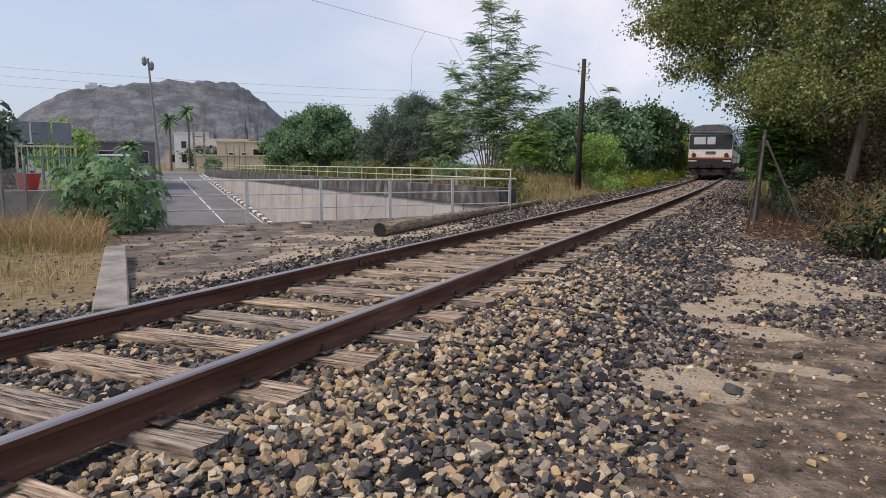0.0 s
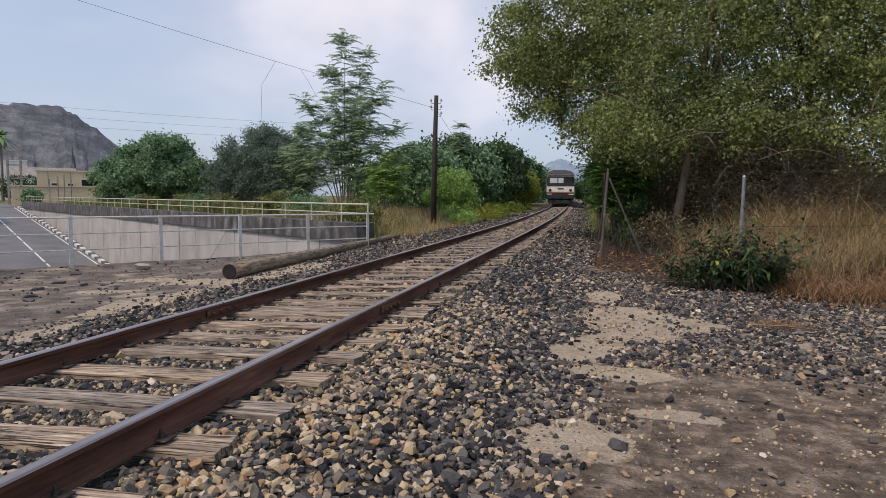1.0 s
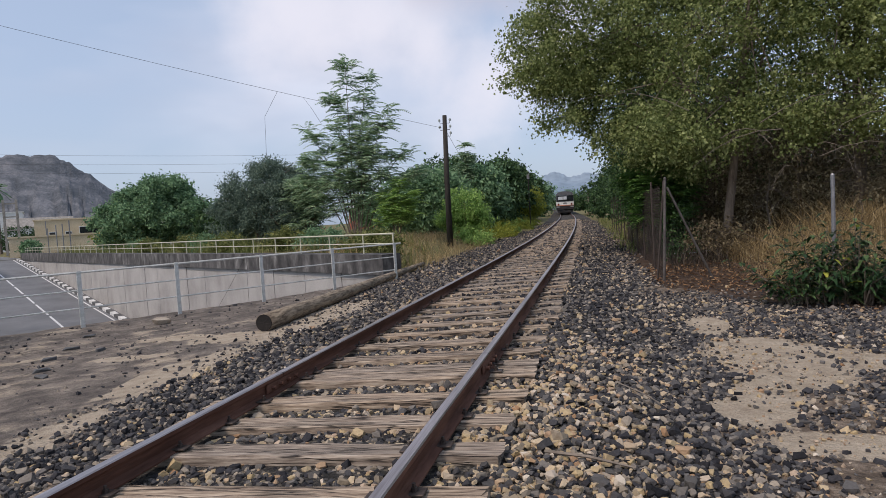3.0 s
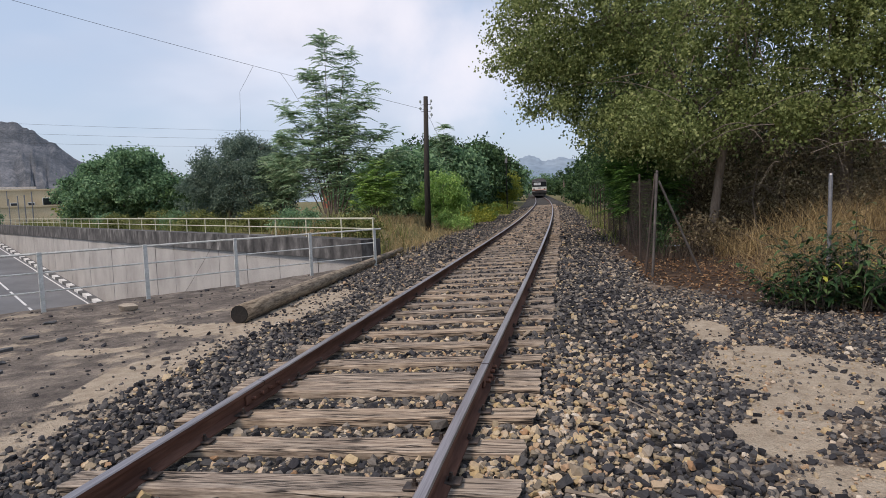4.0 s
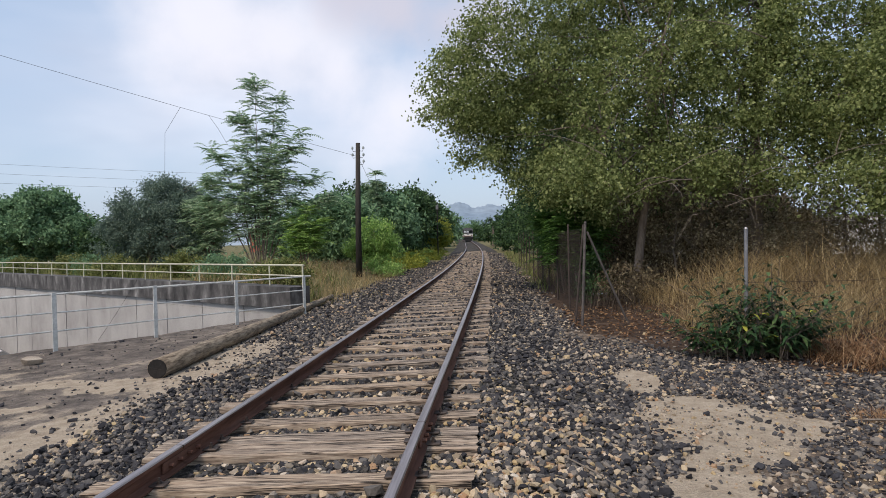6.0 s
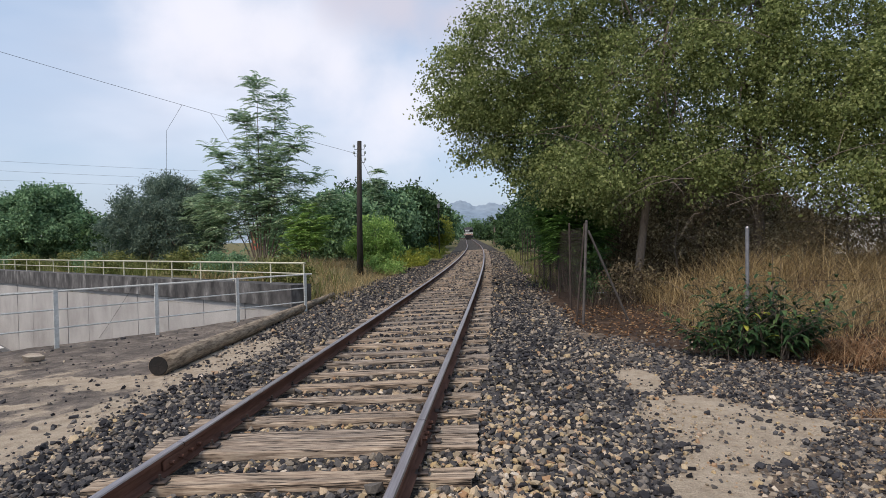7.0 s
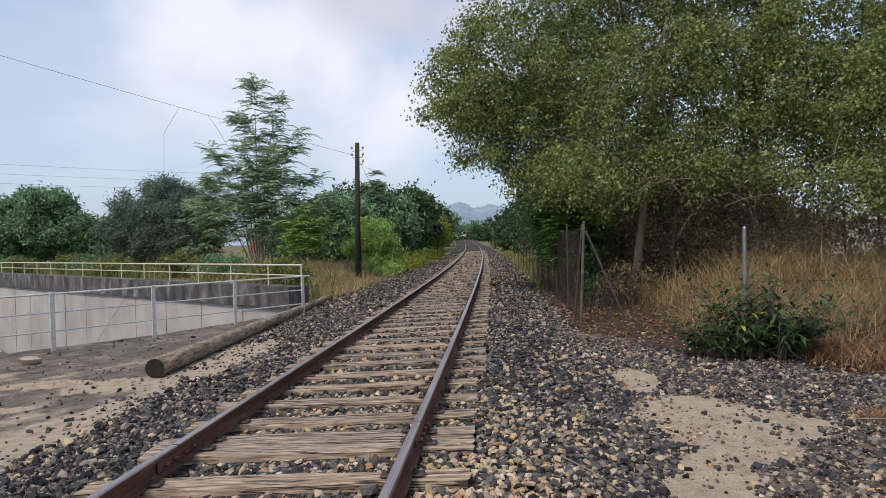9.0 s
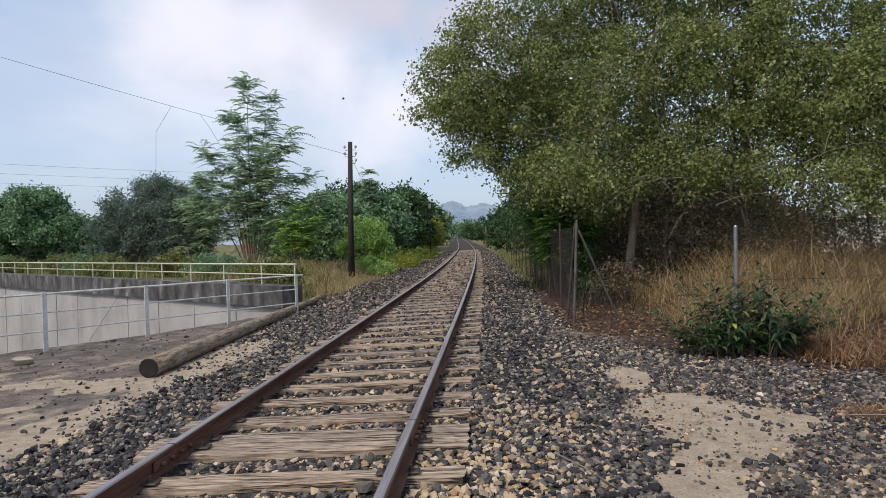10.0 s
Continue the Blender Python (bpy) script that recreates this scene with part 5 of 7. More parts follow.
for k, (x, y, h, w, m) in enumerate(((-8.4, 34.0, 4.2, 2.2, "leaf_fig"), (-9.6, 44.0, 5.6, 3.4, "leaf_dark"), (-6.6, 40.0, 4.6, 2.4, "leaf_fig"), (-7.2, 50.0, 5.9, 2.8, "leaf_dark"), (-12.5, 41.0, 4.2, 3.0, "leaf_fig"), (-7.8, 62.0, 6.6, 3.2, "leaf_dark"), (-9.0, 78.0, 7.0, 3.6, "leaf_fig"), (-9.4, 96.0, 7.0, 3.6, "leaf_dark"), (-10.6, 120.0, 7.5, 4.6, "leaf_fig"), (-12.6, 146.0, 7.5, 5.0, "leaf_dark"), (-16.0, 160.0, 8.0, 6.0, "leaf_dark"), (-19.0, 200.0, 9.0, 7.0, "leaf_dark"), (-9.5, 262.0, 8.5, 4.5, "leaf_fig"), (-4.0, 252.0, 7.5, 4.5, "leaf_dark"), (2.5, 240.0, 7.5, 5.0, "leaf_fig"))):
    z = g_at(x, y)
    tree("trackside_tree", "dark green leafy tree growing beside the track", (x, y, z), [(x, y, z + h * 0.5, w, w, h * 0.5), (x - w * 0.5, y + 0.5, z + h * 0.4, w * 0.8, w * 0.8, h * 0.4), (x + w * 0.4, y - 0.3, z + h * 0.62, w * 0.55, w * 0.6, h * 0.34)],
         12000 if y < 70 else 4500, (0.125 + 0.0038 * min(y, 120), 0.065 + 0.002 * min(y, 120)), m, 30 + k, 0.12, h * 0.6, limbs=8, clump=0.26 + 0.003 * y, per=50, shell=0.75)
frond_tree("sprout_tree", "slim feathery sapling rising above the hedge", (-6.9, 38.5, g_at(-6.9, 38.5)), 12, 6.0, 0.05, [(0.1, 0, 6.0), (0.3, 0.2, 5.2)], "leaf_tall", 0.8, 0.8, 14, 0.55)
tree("yellow_bush", "yellow-green bush close to the track", (-5.0, 66.0, g_at(-5, 66)), [(-5.0, 66.0, 2.4, 1.5, 1.6, 1.7), (-5.6, 66, 1.6, 1.4, 1.4, 1.2)], 5000, (0.26, 0.08), "leaf_yellow", 13, 0.05, 2.5, limbs=8, clump=0.22, per=20, category="bush")
for k in range(9):
    y = 27 + k * 4.6
    x = float(track_x(y)) - 3.9 - 0.5 * math.sin(k * 2.1)
    z = g_at(x, y)
    tree("low_bush", "low yellow-green shrub on the track verge", (x, y, z), [(x, y, z + 0.35, 0.9, 1.5, 0.5), (x - 0.8, y + 0.6, z + 0.45, 0.9, 1.2, 0.6)], 2600, (0.15, 0.05), "leaf_yellow" if k % 3 else "leaf_fresh", 60 + k, 0.0, clump=0.12, per=22, category="bush")

for k in range(8):
    x, y = (float(v) for v in so_to_xy(3.0 + 4.2 * k, -1.7 - 0.5 * (k % 3)))
    z = g_at(x, y)
    tree("low_bush", "low green weedy bush behind the concrete parapet", (x, y, z), [(x, y, z + 0.45, 0.9, 0.8, 0.55), (x - 0.7, y + 0.5, z + 0.35, 0.7, 0.7, 0.5)], 2600, (0.13, 0.05), ("weed", "leaf_fig", "weed")[k % 3], 160 + k, 0.0, clump=0.14, per=24, category="bush")

# the row of trees on the right of the track
RIGHT = [
    # x, y, trunk radius, height, lean, lobes, leaves, seed
    (4.85, 11.6, 0.10, 7.4, (1.05, 0.5), [(3.4, 13.2, 7.6, 2.5, 2.8, 2.8), (1.7, 13.6, 6.4, 1.9, 2.2, 2.0), (0.5, 13.9, 5.9, 1.2, 1.8, 1.4), (5.4, 12.5, 8.6, 2.8, 2.8, 2.6), (2.6, 13.6, 4.5, 2.0, 2.2, 1.7), (1.0, 14.2, 4.7, 1.1, 1.7, 1.1), (5.2, 10.9, 5.2, 2.0, 1.5, 1.6), (4.4, 11.2, 3.5, 1.6, 1.4, 1.1), (3.2, 12.4, 3.2, 1.0, 1.8, 1.0), (3.7, 10.4, 3.0, 1.0, 1.2, 0.7), (4.5, 11.6, 2.5, 1.0, 0.9, 0.6), (5.9, 10.3, 3.1, 1.0, 0.7, 0.75)], 104000, 101),
    (8.2, 12.4, 0.13, 7.5, (0.3, 0.3), [(8.0, 12.2, 8.0, 3.0, 2.8, 3.0), (7.2, 11.2, 5.3, 2.4, 1.8, 1.9), (9.8, 12.0, 6.0, 2.2, 2.2, 2.6), (6.6, 12.6, 9.6, 2.2, 2.2, 2.0), (7.6, 10.8, 3.6, 2.2, 1.4, 1.1), (9.6, 10.6, 3.9, 1.9, 1.3, 1.3), (7.2, 10.2, 2.75, 1.3, 0.6, 0.6), (9.0, 9.9, 2.7, 1.3, 0.6, 0.6)], 60000, 102),
    (11.2, 10.8, 0.12, 6.8, (0.2, 0.0), [(11.7, 10.8, 6.0, 2.2, 2.2, 2.4), (12.8, 10.0, 4.8, 2.2, 2.0, 2.2), (10.4, 9.6, 4.4, 1.8, 1.5, 1.6), (11.6, 9.4, 3.2, 1.8, 1.3, 1.0), (10.6, 9.8, 2.4, 1.6, 0.8, 0.5), (12.6, 8.8, 2.5, 1.3, 0.9, 0.7), (9.4, 8.8, 2.5, 1.3, 0.7, 0.8), (10.8, 8.4, 3.1, 1.3, 0.8, 0.9), (9.6, 11.0, 4.4, 1.6, 1.1, 1.3), (8.5, 11.4, 5.2, 1.4, 1.1, 1.3), (11.2, 12.3, 4.8, 1.8, 1.2, 1.7)], 64000, 103),
    (13.6, 8.2, 0.12, 7.0, (0.1, 0.1), [(13.6, 8.2, 6.4, 2.6, 2.6, 3.4), (14.5, 7.4, 3.9, 2.0, 2.0, 2.0), (12.2, 7.6, 5.2, 1.6, 1.4, 1.8)], 30000, 104),
    (6.8, 18.0, 0.15, 6.5, (0, 0), [(5.6, 18.4, 6.0, 3.0, 3.2, 3.0), (3.7, 19.0, 4.4, 1.9, 2.6, 2.6), (6.8, 17.6, 3.4, 2.4, 2.2, 1.8), (3.0, 19.2, 6.2, 1.8, 2.2, 1.6), (9.0, 17.5, 4.2, 2.2, 2.0, 2.6)], 24000, 105),
    (6.4, 26.0, 0.15, 6.5, (0, 0), [(5.6, 26.4, 5.4, 2.6, 3.6, 3.0), (4.1, 27.0, 3.2, 1.6, 3.0, 2.4), (3.9, 24.0, 2.6, 1.3, 2.2, 1.8)], 16000, 106),
    (6.4, 36.0, 0.15, 6.0, (0, 0), [(5.0, 36.4, 4.6, 2.5, 4.2, 3.2), (4.2, 37.0, 2.6, 1.6, 3.6, 2.0)], 10000, 107),
    (6.0, 50.0, 0.15, 5.0, (0, 0), [(4.8, 50.0, 3.5, 2.4, 5.4, 2.8), (3.6, 49.0, 1.7, 1.3, 5.0, 1.4)], 7000, 108),
    (4.5, 70.0, 0.15, 5.0, (0, 0), [(3.6, 70.0, 3.0, 2.3, 8.0, 2.5), (2.4, 68.0, 1.6, 1.3, 7.0, 1.3)], 6000, 109),
    (0.5, 110.0, 0.15, 5.0, (0, 0), [(2.4, 110.0, 3.0, 3.6, 16.0, 2.8)], 4000, 110),
]
for k, (x, y, tr, h, lean, lobes, n, seed) in enumerate(RIGHT):
    near = y < 15
    fy = 1.0 if near else 1 + (y - 15) * 0.03
    tree("poplar_tree", "leafy poplar with grey trunk beside the wire fence" if near else "leafy green tree of the row along the fence", (x, y, g_at(x, y) - 0.05), lobes, n, (0.074 * fy, 0.064 * fy) if near else (0.12 * fy, 0.07 * fy),
         "leaf_poplar" if near else "leaf_dark", seed, tr, h, lean, limbs=34 if near else 8, clump=0.26 if near else 0.34, per=120 if near else 40, droop=0.6, shell=0.5, bark="bark")


for x, y, h, seed in ((3.7, 12.6, 2.9, 131), (3.5, 14.6, 3.3, 132), (3.6, 17.0, 3.4, 133)):
    frond_tree("feathery_tree", "green feathery young tree drooping over the wire fence", (x, y, g_at(x, y)), seed, h, 0.04, [(-0.2, 0, h), (-0.7, -0.3, h * 0.72), (0.5, 0.2, h * 0.8), (-0.3, 0.6, h * 0.6)], "leaf_frond", 0.62, 1.0, 10, 0.42)


def build_understory():
    for k, (x, y, rx, ry, h, n) in enumerate(((5.2, 15.0, 1.3, 2.0, 2.4, 6000), (7.4, 14.0, 2.2, 1.4, 2.8, 8000), (4.4, 21.0, 0.9, 2.6, 2.2, 5000), (10.5, 13.5, 2.0, 1.2, 1.5, 3000), (4.5, 30.0, 0.9, 4.0, 2.0, 4000), (8.6, 16.5, 3.4, 1.5, 3.6, 8000), (13.0, 12.0, 1.6, 1.2, 1.2, 1800), (11.8, 13.2, 2.4, 0.9, 3.0, 8000), (14.6, 13.4, 2.0, 0.9, 3.0, 6000), (3.9, 12.6, 0.5, 1.6, 1.5, 2200), (3.9, 16.6, 0.5, 1.8, 1.6, 2400), (4.6, 10.6, 0.8, 0.6, 0.9, 1500), (8.9, 11.4, 1.0, 0.5, 1.3, 1800))):
        z = g_at(x, y)
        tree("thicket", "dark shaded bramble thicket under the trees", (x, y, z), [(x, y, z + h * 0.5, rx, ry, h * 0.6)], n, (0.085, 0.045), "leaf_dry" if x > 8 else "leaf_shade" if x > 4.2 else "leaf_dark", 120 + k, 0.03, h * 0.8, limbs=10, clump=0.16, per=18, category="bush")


build_understory()
for k, (x, y, rx, ry, h, n) in enumerate(((6.1, 12.1, 1.2, 0.6, 2.1, 1100), (7.9, 11.7, 1.3, 0.6, 2.3, 1300), (9.9, 11.5, 1.3, 0.6, 2.2, 1300), (11.6, 10.6, 1.2, 0.6, 2.0, 1000), (7.0, 13.0, 2.4, 0.5, 3.4, 2200))):
    z = g_at(x, y)
    tree("thicket", "withered brown bramble thicket among dry grass", (x, y, z), [(x, y, z + h * 0.5, rx, ry, h * 0.6)], n, (0.075, 0.04), "leaf_dry", 180 + k, 0.03, h * 0.8, limbs=14, clump=0.2, per=12, category="bush", bark="twig")
# Backing bushes, added to block bright sky showing under the canopy.
for k, (x, y, w, h) in enumerate(((6.6, 21.0, 2.0, 3.6), (9.0, 20.0, 2.4, 4.2), (11.4, 20.5, 1.6, 2.4))):
    z = g_at(x, y)
    tree("backing_bush", "dense dark bush added far behind the wire fence to block sky", (x, y, z), [(x, y, z + h * 0.5, w, 1.2, h * 0.55), (x + 0.8, y, z + h * 0.3, w, 1.2, h * 0.4)], 7000, (0.24, 0.15), "leaf_shade", 150 + k, 0.06, h * 0.7, limbs=8, clump=0.25, per=25, category="bush")


def build_dead_twigs():
    rr = random.Random(9)
    for k in range(34):
        x, y = rr.uniform(3.6, 9.8), rr.uniform(9.0, 10.9)
        z = rr.uniform(2.0, 3.2) if k < 16 else rr.uniform(2.6, 7.0)
        a = Vector((x, y, z))
        e = a + Vector((rr.uniform(-2.2, 2.2), rr.uniform(-0.6, 0.3), rr.uniform(-0.7, 0.5)))
        m = a.lerp(e, 0.5) + Vector((0, 0, rr.uniform(0, 0.3)))
        q1, q2 = a.lerp(m, 0.5) + Vector((0, 0, 0.05)), m.lerp(e, 0.5) + Vector((0, 0, 0.07))
        bm = tubed([a, q1, m, q2, e], [0.010, 0.009, 0.007, 0.005, 0.002], 5)
        for _ in range(3):
            f = rr.uniform(0.3, 0.9)
            p = a.lerp(m, f * 2) if f < 0.5 else m.lerp(e, f * 2 - 1)
            tube(bm, [p, p + Vector((rr.uniform(-0.4, 0.4), rr.uniform(-0.2, 0.2), rr.uniform(-0.5, 0.3)))], [0.004, 0.0015], 4)
        tagged(part("dead_branch", bm, M["twig"], None), "thin bare dead branch hanging among the trees", "branch", group="dead branches")


build_dead_twigs()


# ---- the wire fence on the right ----
def fence_post(x, y, h, r, mat, label, lean=(0, 0)):
    z = g_at(x, y)
    t = thing("fence_post", label, "fence post", x, y, z - 0.05, group="fence posts")
    part("tube", tubed([(0, 0, 0), (lean[0], lean[1], h + 0.05)], r, 8), M[mat], t)
    part("cap", tubed([(lean[0], lean[1], h + 0.045), (lean[0], lean[1], h + 0.075)], [r * 1.15, r * 0.6], 8), M[mat], t)
    return t


def chain_link(name, p, q, h, pitch=0.075, r=0.0016, mat="rust_post"):
    """Woven wire between two posts as one mesh of crossing zigzag wires."""
    p, q = np.array(p, float), np.array(q, float)
    ln = np.hypot(*(q - p)[:2])
    d = (q - p) / ln
    V, F = [], []
    z0, z1 = g_at(*p[:2]), g_at(*q[:2])
    for sg in (1, -1):
        for k in range(-int(h / pitch), int(ln / pitch) + int(h / pitch)):
            a0 = k * pitch
            u0, v0, u1, v1 = (a0, 0, a0 + h, h) if sg > 0 else (a0 + h, 0, a0, h)
            seg = []
            for f in (0, 1):
                u, v = (u0, v0) if f == 0 else (u1, v1)
                seg.append([u, v])
            (ua, va), (ub, vb) = seg
            if ub == ua:
                continue
            lo, hi = (0 - ua) / (ub - ua), (ln - ua) / (ub - ua)
            if lo > hi:
                lo, hi = hi, lo
            lo, hi = max(lo, 0), min(hi, 1)
            if hi <= lo:
                continue
            pts = []
            for f in (lo, hi):
                u, v = ua + (ub - ua) * f, va + (vb - va) * f
                g = z0 + (z1 - z0) * u / ln
                pts.append((p[0] + d[0] * u, p[1] + d[1] * u, g + 0.05 + v))
            n = len(V)
            (ax, ay, az), (bx, by, bz) = pts
            nx, ny = -d[1] * r, d[0] * r
            V += [(ax - nx, ay - ny, az), (ax + nx, ay + ny, az), (ax, ay, az + 2.2 * r), (bx - nx, by - ny, bz), (bx + nx, by + ny, bz), (bx, by, bz + 2.2 * r)]
            F += [(n, n + 1, n + 4, n + 3), (n + 1, n + 2, n + 5, n + 4), (n + 2, n, n + 3, n + 5)]
    return fast_mesh(name, np.array(V), np.array(F), M[mat])


def build_fence():
    c = (3.03, 7.38)
    fence_post(*c, 1.95, 0.026, "old_steel", "grey steel corner post of the wire fence", (0.10, 0.05))
    fence_post(2.92, 7.55, 1.9, 0.019, "rust_post", "thin rusty fence post leaning beside the corner post", (0.22, 0.25))
    ys = [9.9, 12.6, 15.3, 17.8, 20.2, 22.8, 25.4, 28, 30.6, 33.2, 36]
    for y in ys:
        fence_post(3.10 + float(track_x(y)) * 0.8, y, 1.95, 0.022, "rust_post", "rusty steel post of the wire fence beside the track")
    fence_post(5.35, 5.6, 1.75, 0.030, "galv", "grey galvanised fence post standing in the shrub", (0.02, 0))
    fence_post(8.0, 4.3, 1.8, 0.026, "galv", "grey galvanised post of the wire fence")
    z = g_at(3.2, 7.3)
    t = thing("fence_strut", "slanting rusty strut bracing the corner post", "fence strut")
    part("tube", tubed([(3.16, 7.42, z + 1.78), (3.95, 7.75, g_at(3.95, 7.75) + 0.0)], 0.022, 7), M["old_steel"], t)
    net = thing("wire_fence", "rusty chain-link wire netting of the fence", "fence")
    xs = [(3.03, 7.38)] + [(3.10 + float(track_x(y)) * 0.8, y) for y in ys]
    for a, b in zip(xs[:5], xs[1:6]):
        part("netting", chain_link("netting", a, b, 1.75, 0.11, 0.0016), None, net)
    part("netting", chain_link("netting", (5.35, 5.6), (8.0, 4.3), 1.6, 0.09, 0.0011), None, net)
    for zz in (1.8, 0.9):
        part("wire", tubed([(5.35, 5.6, g_at(5.35, 5.6) + zz), (6.8, 5.0, g_at(6.8, 5) + zz - 0.05), (8.0, 4.3, g_at(8, 4.3) + zz)], 0.003, 4), M["rust_post"], net)
    for zz in (1.82,):
        part("wire", tubed([(a, b, g_at(a, b) + zz) for a, b in xs], 0.003, 4), M["rust_post"], net)


build_fence()


# ---- the dark shrub, dry grass and litter ----
def build_shrub():
    r = np.random.default_rng(55)
    t = thing("shrub", "dark green shrub with long strap-like leaves in dry grass", "shrub", 4.95, 4.15, g_at(4.95, 4.15))
    groups = {"leaf_agave": ([], []), "leaf_yellow": ([], [])}
    bm = bmesh.new()
    for k in range(130):
        a = r.uniform(0, 6.283)
        rad = r.uniform(0.0, 1.0) ** 0.7
        root = np.array([math.cos(a) * rad * 0.40 + (0.20 if k % 3 else -0.34), math.sin(a) * rad * 0.28, 0.0])
        lean = 0.15 + 0.75 * rad * r.uniform(0.5, 1.3)
        h = r.uniform(0.5, 1.5) * (1.0 - 0.3 * rad) * (1.0 if k % 3 else 0.85)
        out = np.array([math.cos(a + r.normal(0, 0.5)), math.sin(a + r.normal(0, 0.5)), 0.0])
        stem = [root + out * lean * h * f * f * 1.1 + np.array([0, 0, h * (f - 0.18 * lean * f * f)]) for f in np.linspace(0, 1, 9)]
        tube(bm, [tuple(stem[0]), tuple(stem[4]), tuple(stem[8])], [0.009, 0.006, 0.002], 4, False)
        pale = k % 16 == 5
        V, F = groups["leaf_yellow" if pale else "leaf_agave"]
        m = int(r.integers(9, 15))
        for q in range(m):
            f = 0.25 + 0.75 * q / (m - 1)
            p = stem[min(8, int(f * 8))] + r.normal(0, 0.01, 3)
            if pale and q % 3:
                continue
            th = q * 2.4 + r.normal(0, 0.3)
            d = np.array([math.cos(th), math.sin(th), r.uniform(0.1, 0.9) + 0.5 * (f > 0.9)]) + out * 0.35
            d /= np.linalg.norm(d)
            side = np.cross(d, (0, 0, 1.0))
            side /= np.linalg.norm(side) + 1e-6
            ln, w = r.uniform(0.18, 0.31) * (1.15 - 0.35 * f), r.uniform(0.020, 0.034)
            n0 = len(V)
            for g, wf in zip((0, 0.35, 0.7, 1.0), (0.35, 1.0, 0.75, 0.05)):
                x = p + d * ln * g - np.array([0, 0, 0.55 * ln * g * g])
                x[2] = max(x[2], 0.015)
                V += [x - side * w * wf + np.array([0, 0, 0.006 * wf]), x, x + side * w * wf + np.array([0, 0, 0.006 * wf])]
            for s in range(3):
                e = n0 + s * 3
                F += [(e, e + 1, e + 4, e + 3), (e + 1, e + 2, e + 5, e + 4)]
    part("leaves", fast_mesh("leaves", np.array(groups["leaf_agave"][0]), np.array(groups["leaf_agave"][1]), M["leaf_agave"]), None, t)
    part("yellowed_leaves", fast_mesh("yellowed_leaves", np.array(groups["leaf_yellow"][0]), np.array(groups["leaf_yellow"][1]), M["leaf_yellow"]), None, t, "yellowed lower leaves")
    part("woody_base", bm, M["bark"], t)


build_shrub()
SHRUB = (4.95, 4.15)


def right_grass(x, y):
    m = smoothstep(4.3, 5.3, x) * smoothstep(5.2, 6.6, y + 0.55 * (x - 5)) * smoothstep(11.6, 9.6, y) * (0.28 + 1.3 * lumps(x, y, 1.5))
    m = m * smoothstep(0.45, 0.8, np.hypot(x - SHRUB[0], y - SHRUB[1]))
    return np.clip(m, 0, 1)


blades("dry_grass", "tall tangled straw-coloured dry grass on the bank behind the shrub", (4.3, 11, 3.6, 11), 38000, 0.50, "straw", 71, 1.7, 0.0036, right_grass)
blades("dry_grass", "high dead grass and stalks under the trees", (5.2, 12, 8.2, 11.2), 5000, 0.8, "straw", 84, 1.3, 0.0045, lambda x, y: np.clip(0.35 + 0.9 * lumps(x, y, 1.2, 2), 0, 1) * smoothstep(5.2, 6.4, x))
blades("dry_grass", "tufts of dead reddish grass on the gravel", (5.6, 7.6, 1.6, 4.2), 1800, 0.2, "dead_leaf", 72, 1.8, 0.004, lambda x, y: np.clip(lumps(x, y, 1.4, 3) + 0.25, 0, 1))
blades("dry_grass", "small reddish tuft of dead grass on the gravel", (4.55, 5.3, 0.85, 1.4), 1500, 0.07, "dead_leaf", 83, 2.0, 0.003, lambda x, y: np.clip(1.3 - np.hypot((x - 4.92) / 0.33, (y - 1.12) / 0.22), 0, 1))
blades("dry_grass", "dry grass and weeds at the left kerb", (-13, -3.2, -5, 4.5), 26000, 0.17, "straw", 73, 1.3, 0.004, lambda x, y: np.where(xy_to_so(x, y)[1] > 10.45, np.clip(0.45 + 0.5 * lumps(x, y, 1.2), 0, 1), 0.0))
blades("green_weeds", "green weeds among the dry grass", (-12, -4, -4, 3.5), 9000, 0.2, "weed", 74, 0.9, 0.008, lambda x, y: np.where(xy_to_so(x, y)[1] > 10.7, np.clip(lumps(x, y, 1.1, 5) + 0.1, 0, 1), 0.0))
blades("verge_grass", "dry brown grass on the bank behind the railing", (-9, -3.0, 12.5, 30), 12000, 0.36, "straw", 75, 1.1, 0.006, lambda x, y: np.where(xy_to_so(x, y)[1] < -0.6, smoothstep(2.7, 4.2, -(x - track_x(y))) * (0.5 + 0.5 * lumps(x, y, 0.9)), 0.0))
blades("verge_grass", "green and yellow weeds behind the concrete parapet", (-48, -4, 11, 50), 80000, 0.62, "weed", 76, 0.6, 0.011, lambda x, y: np.where((xy_to_so(x, y)[1] < -0.7) & (xy_to_so(x, y)[1] > -6), 0.35 + 0.9 * lumps(x, y, 0.55), 0.0))
blades("verge_grass", "green weeds along the right edge of the ballast", (2.0, 4.2, 14, 60), 5000, 0.35, "weed", 77, 0.7, 0.012, lambda x, y: smoothstep(2.4, 3.0, x - track_x(y)) * (0.35 + 0.6 * lumps(x, y, 0.7)))

blades("dead_brush", "brown dead stalks tangled through the dry grass", (4.8, 9.5, 4.6, 9.0), 3500, 0.55, "brush", 85, 1.8, 0.0035, lambda x, y: np.clip(0.3 + lumps(x, y, 1.3, 6), 0, 1) * right_grass(x, y) ** 0.3, category="brush")
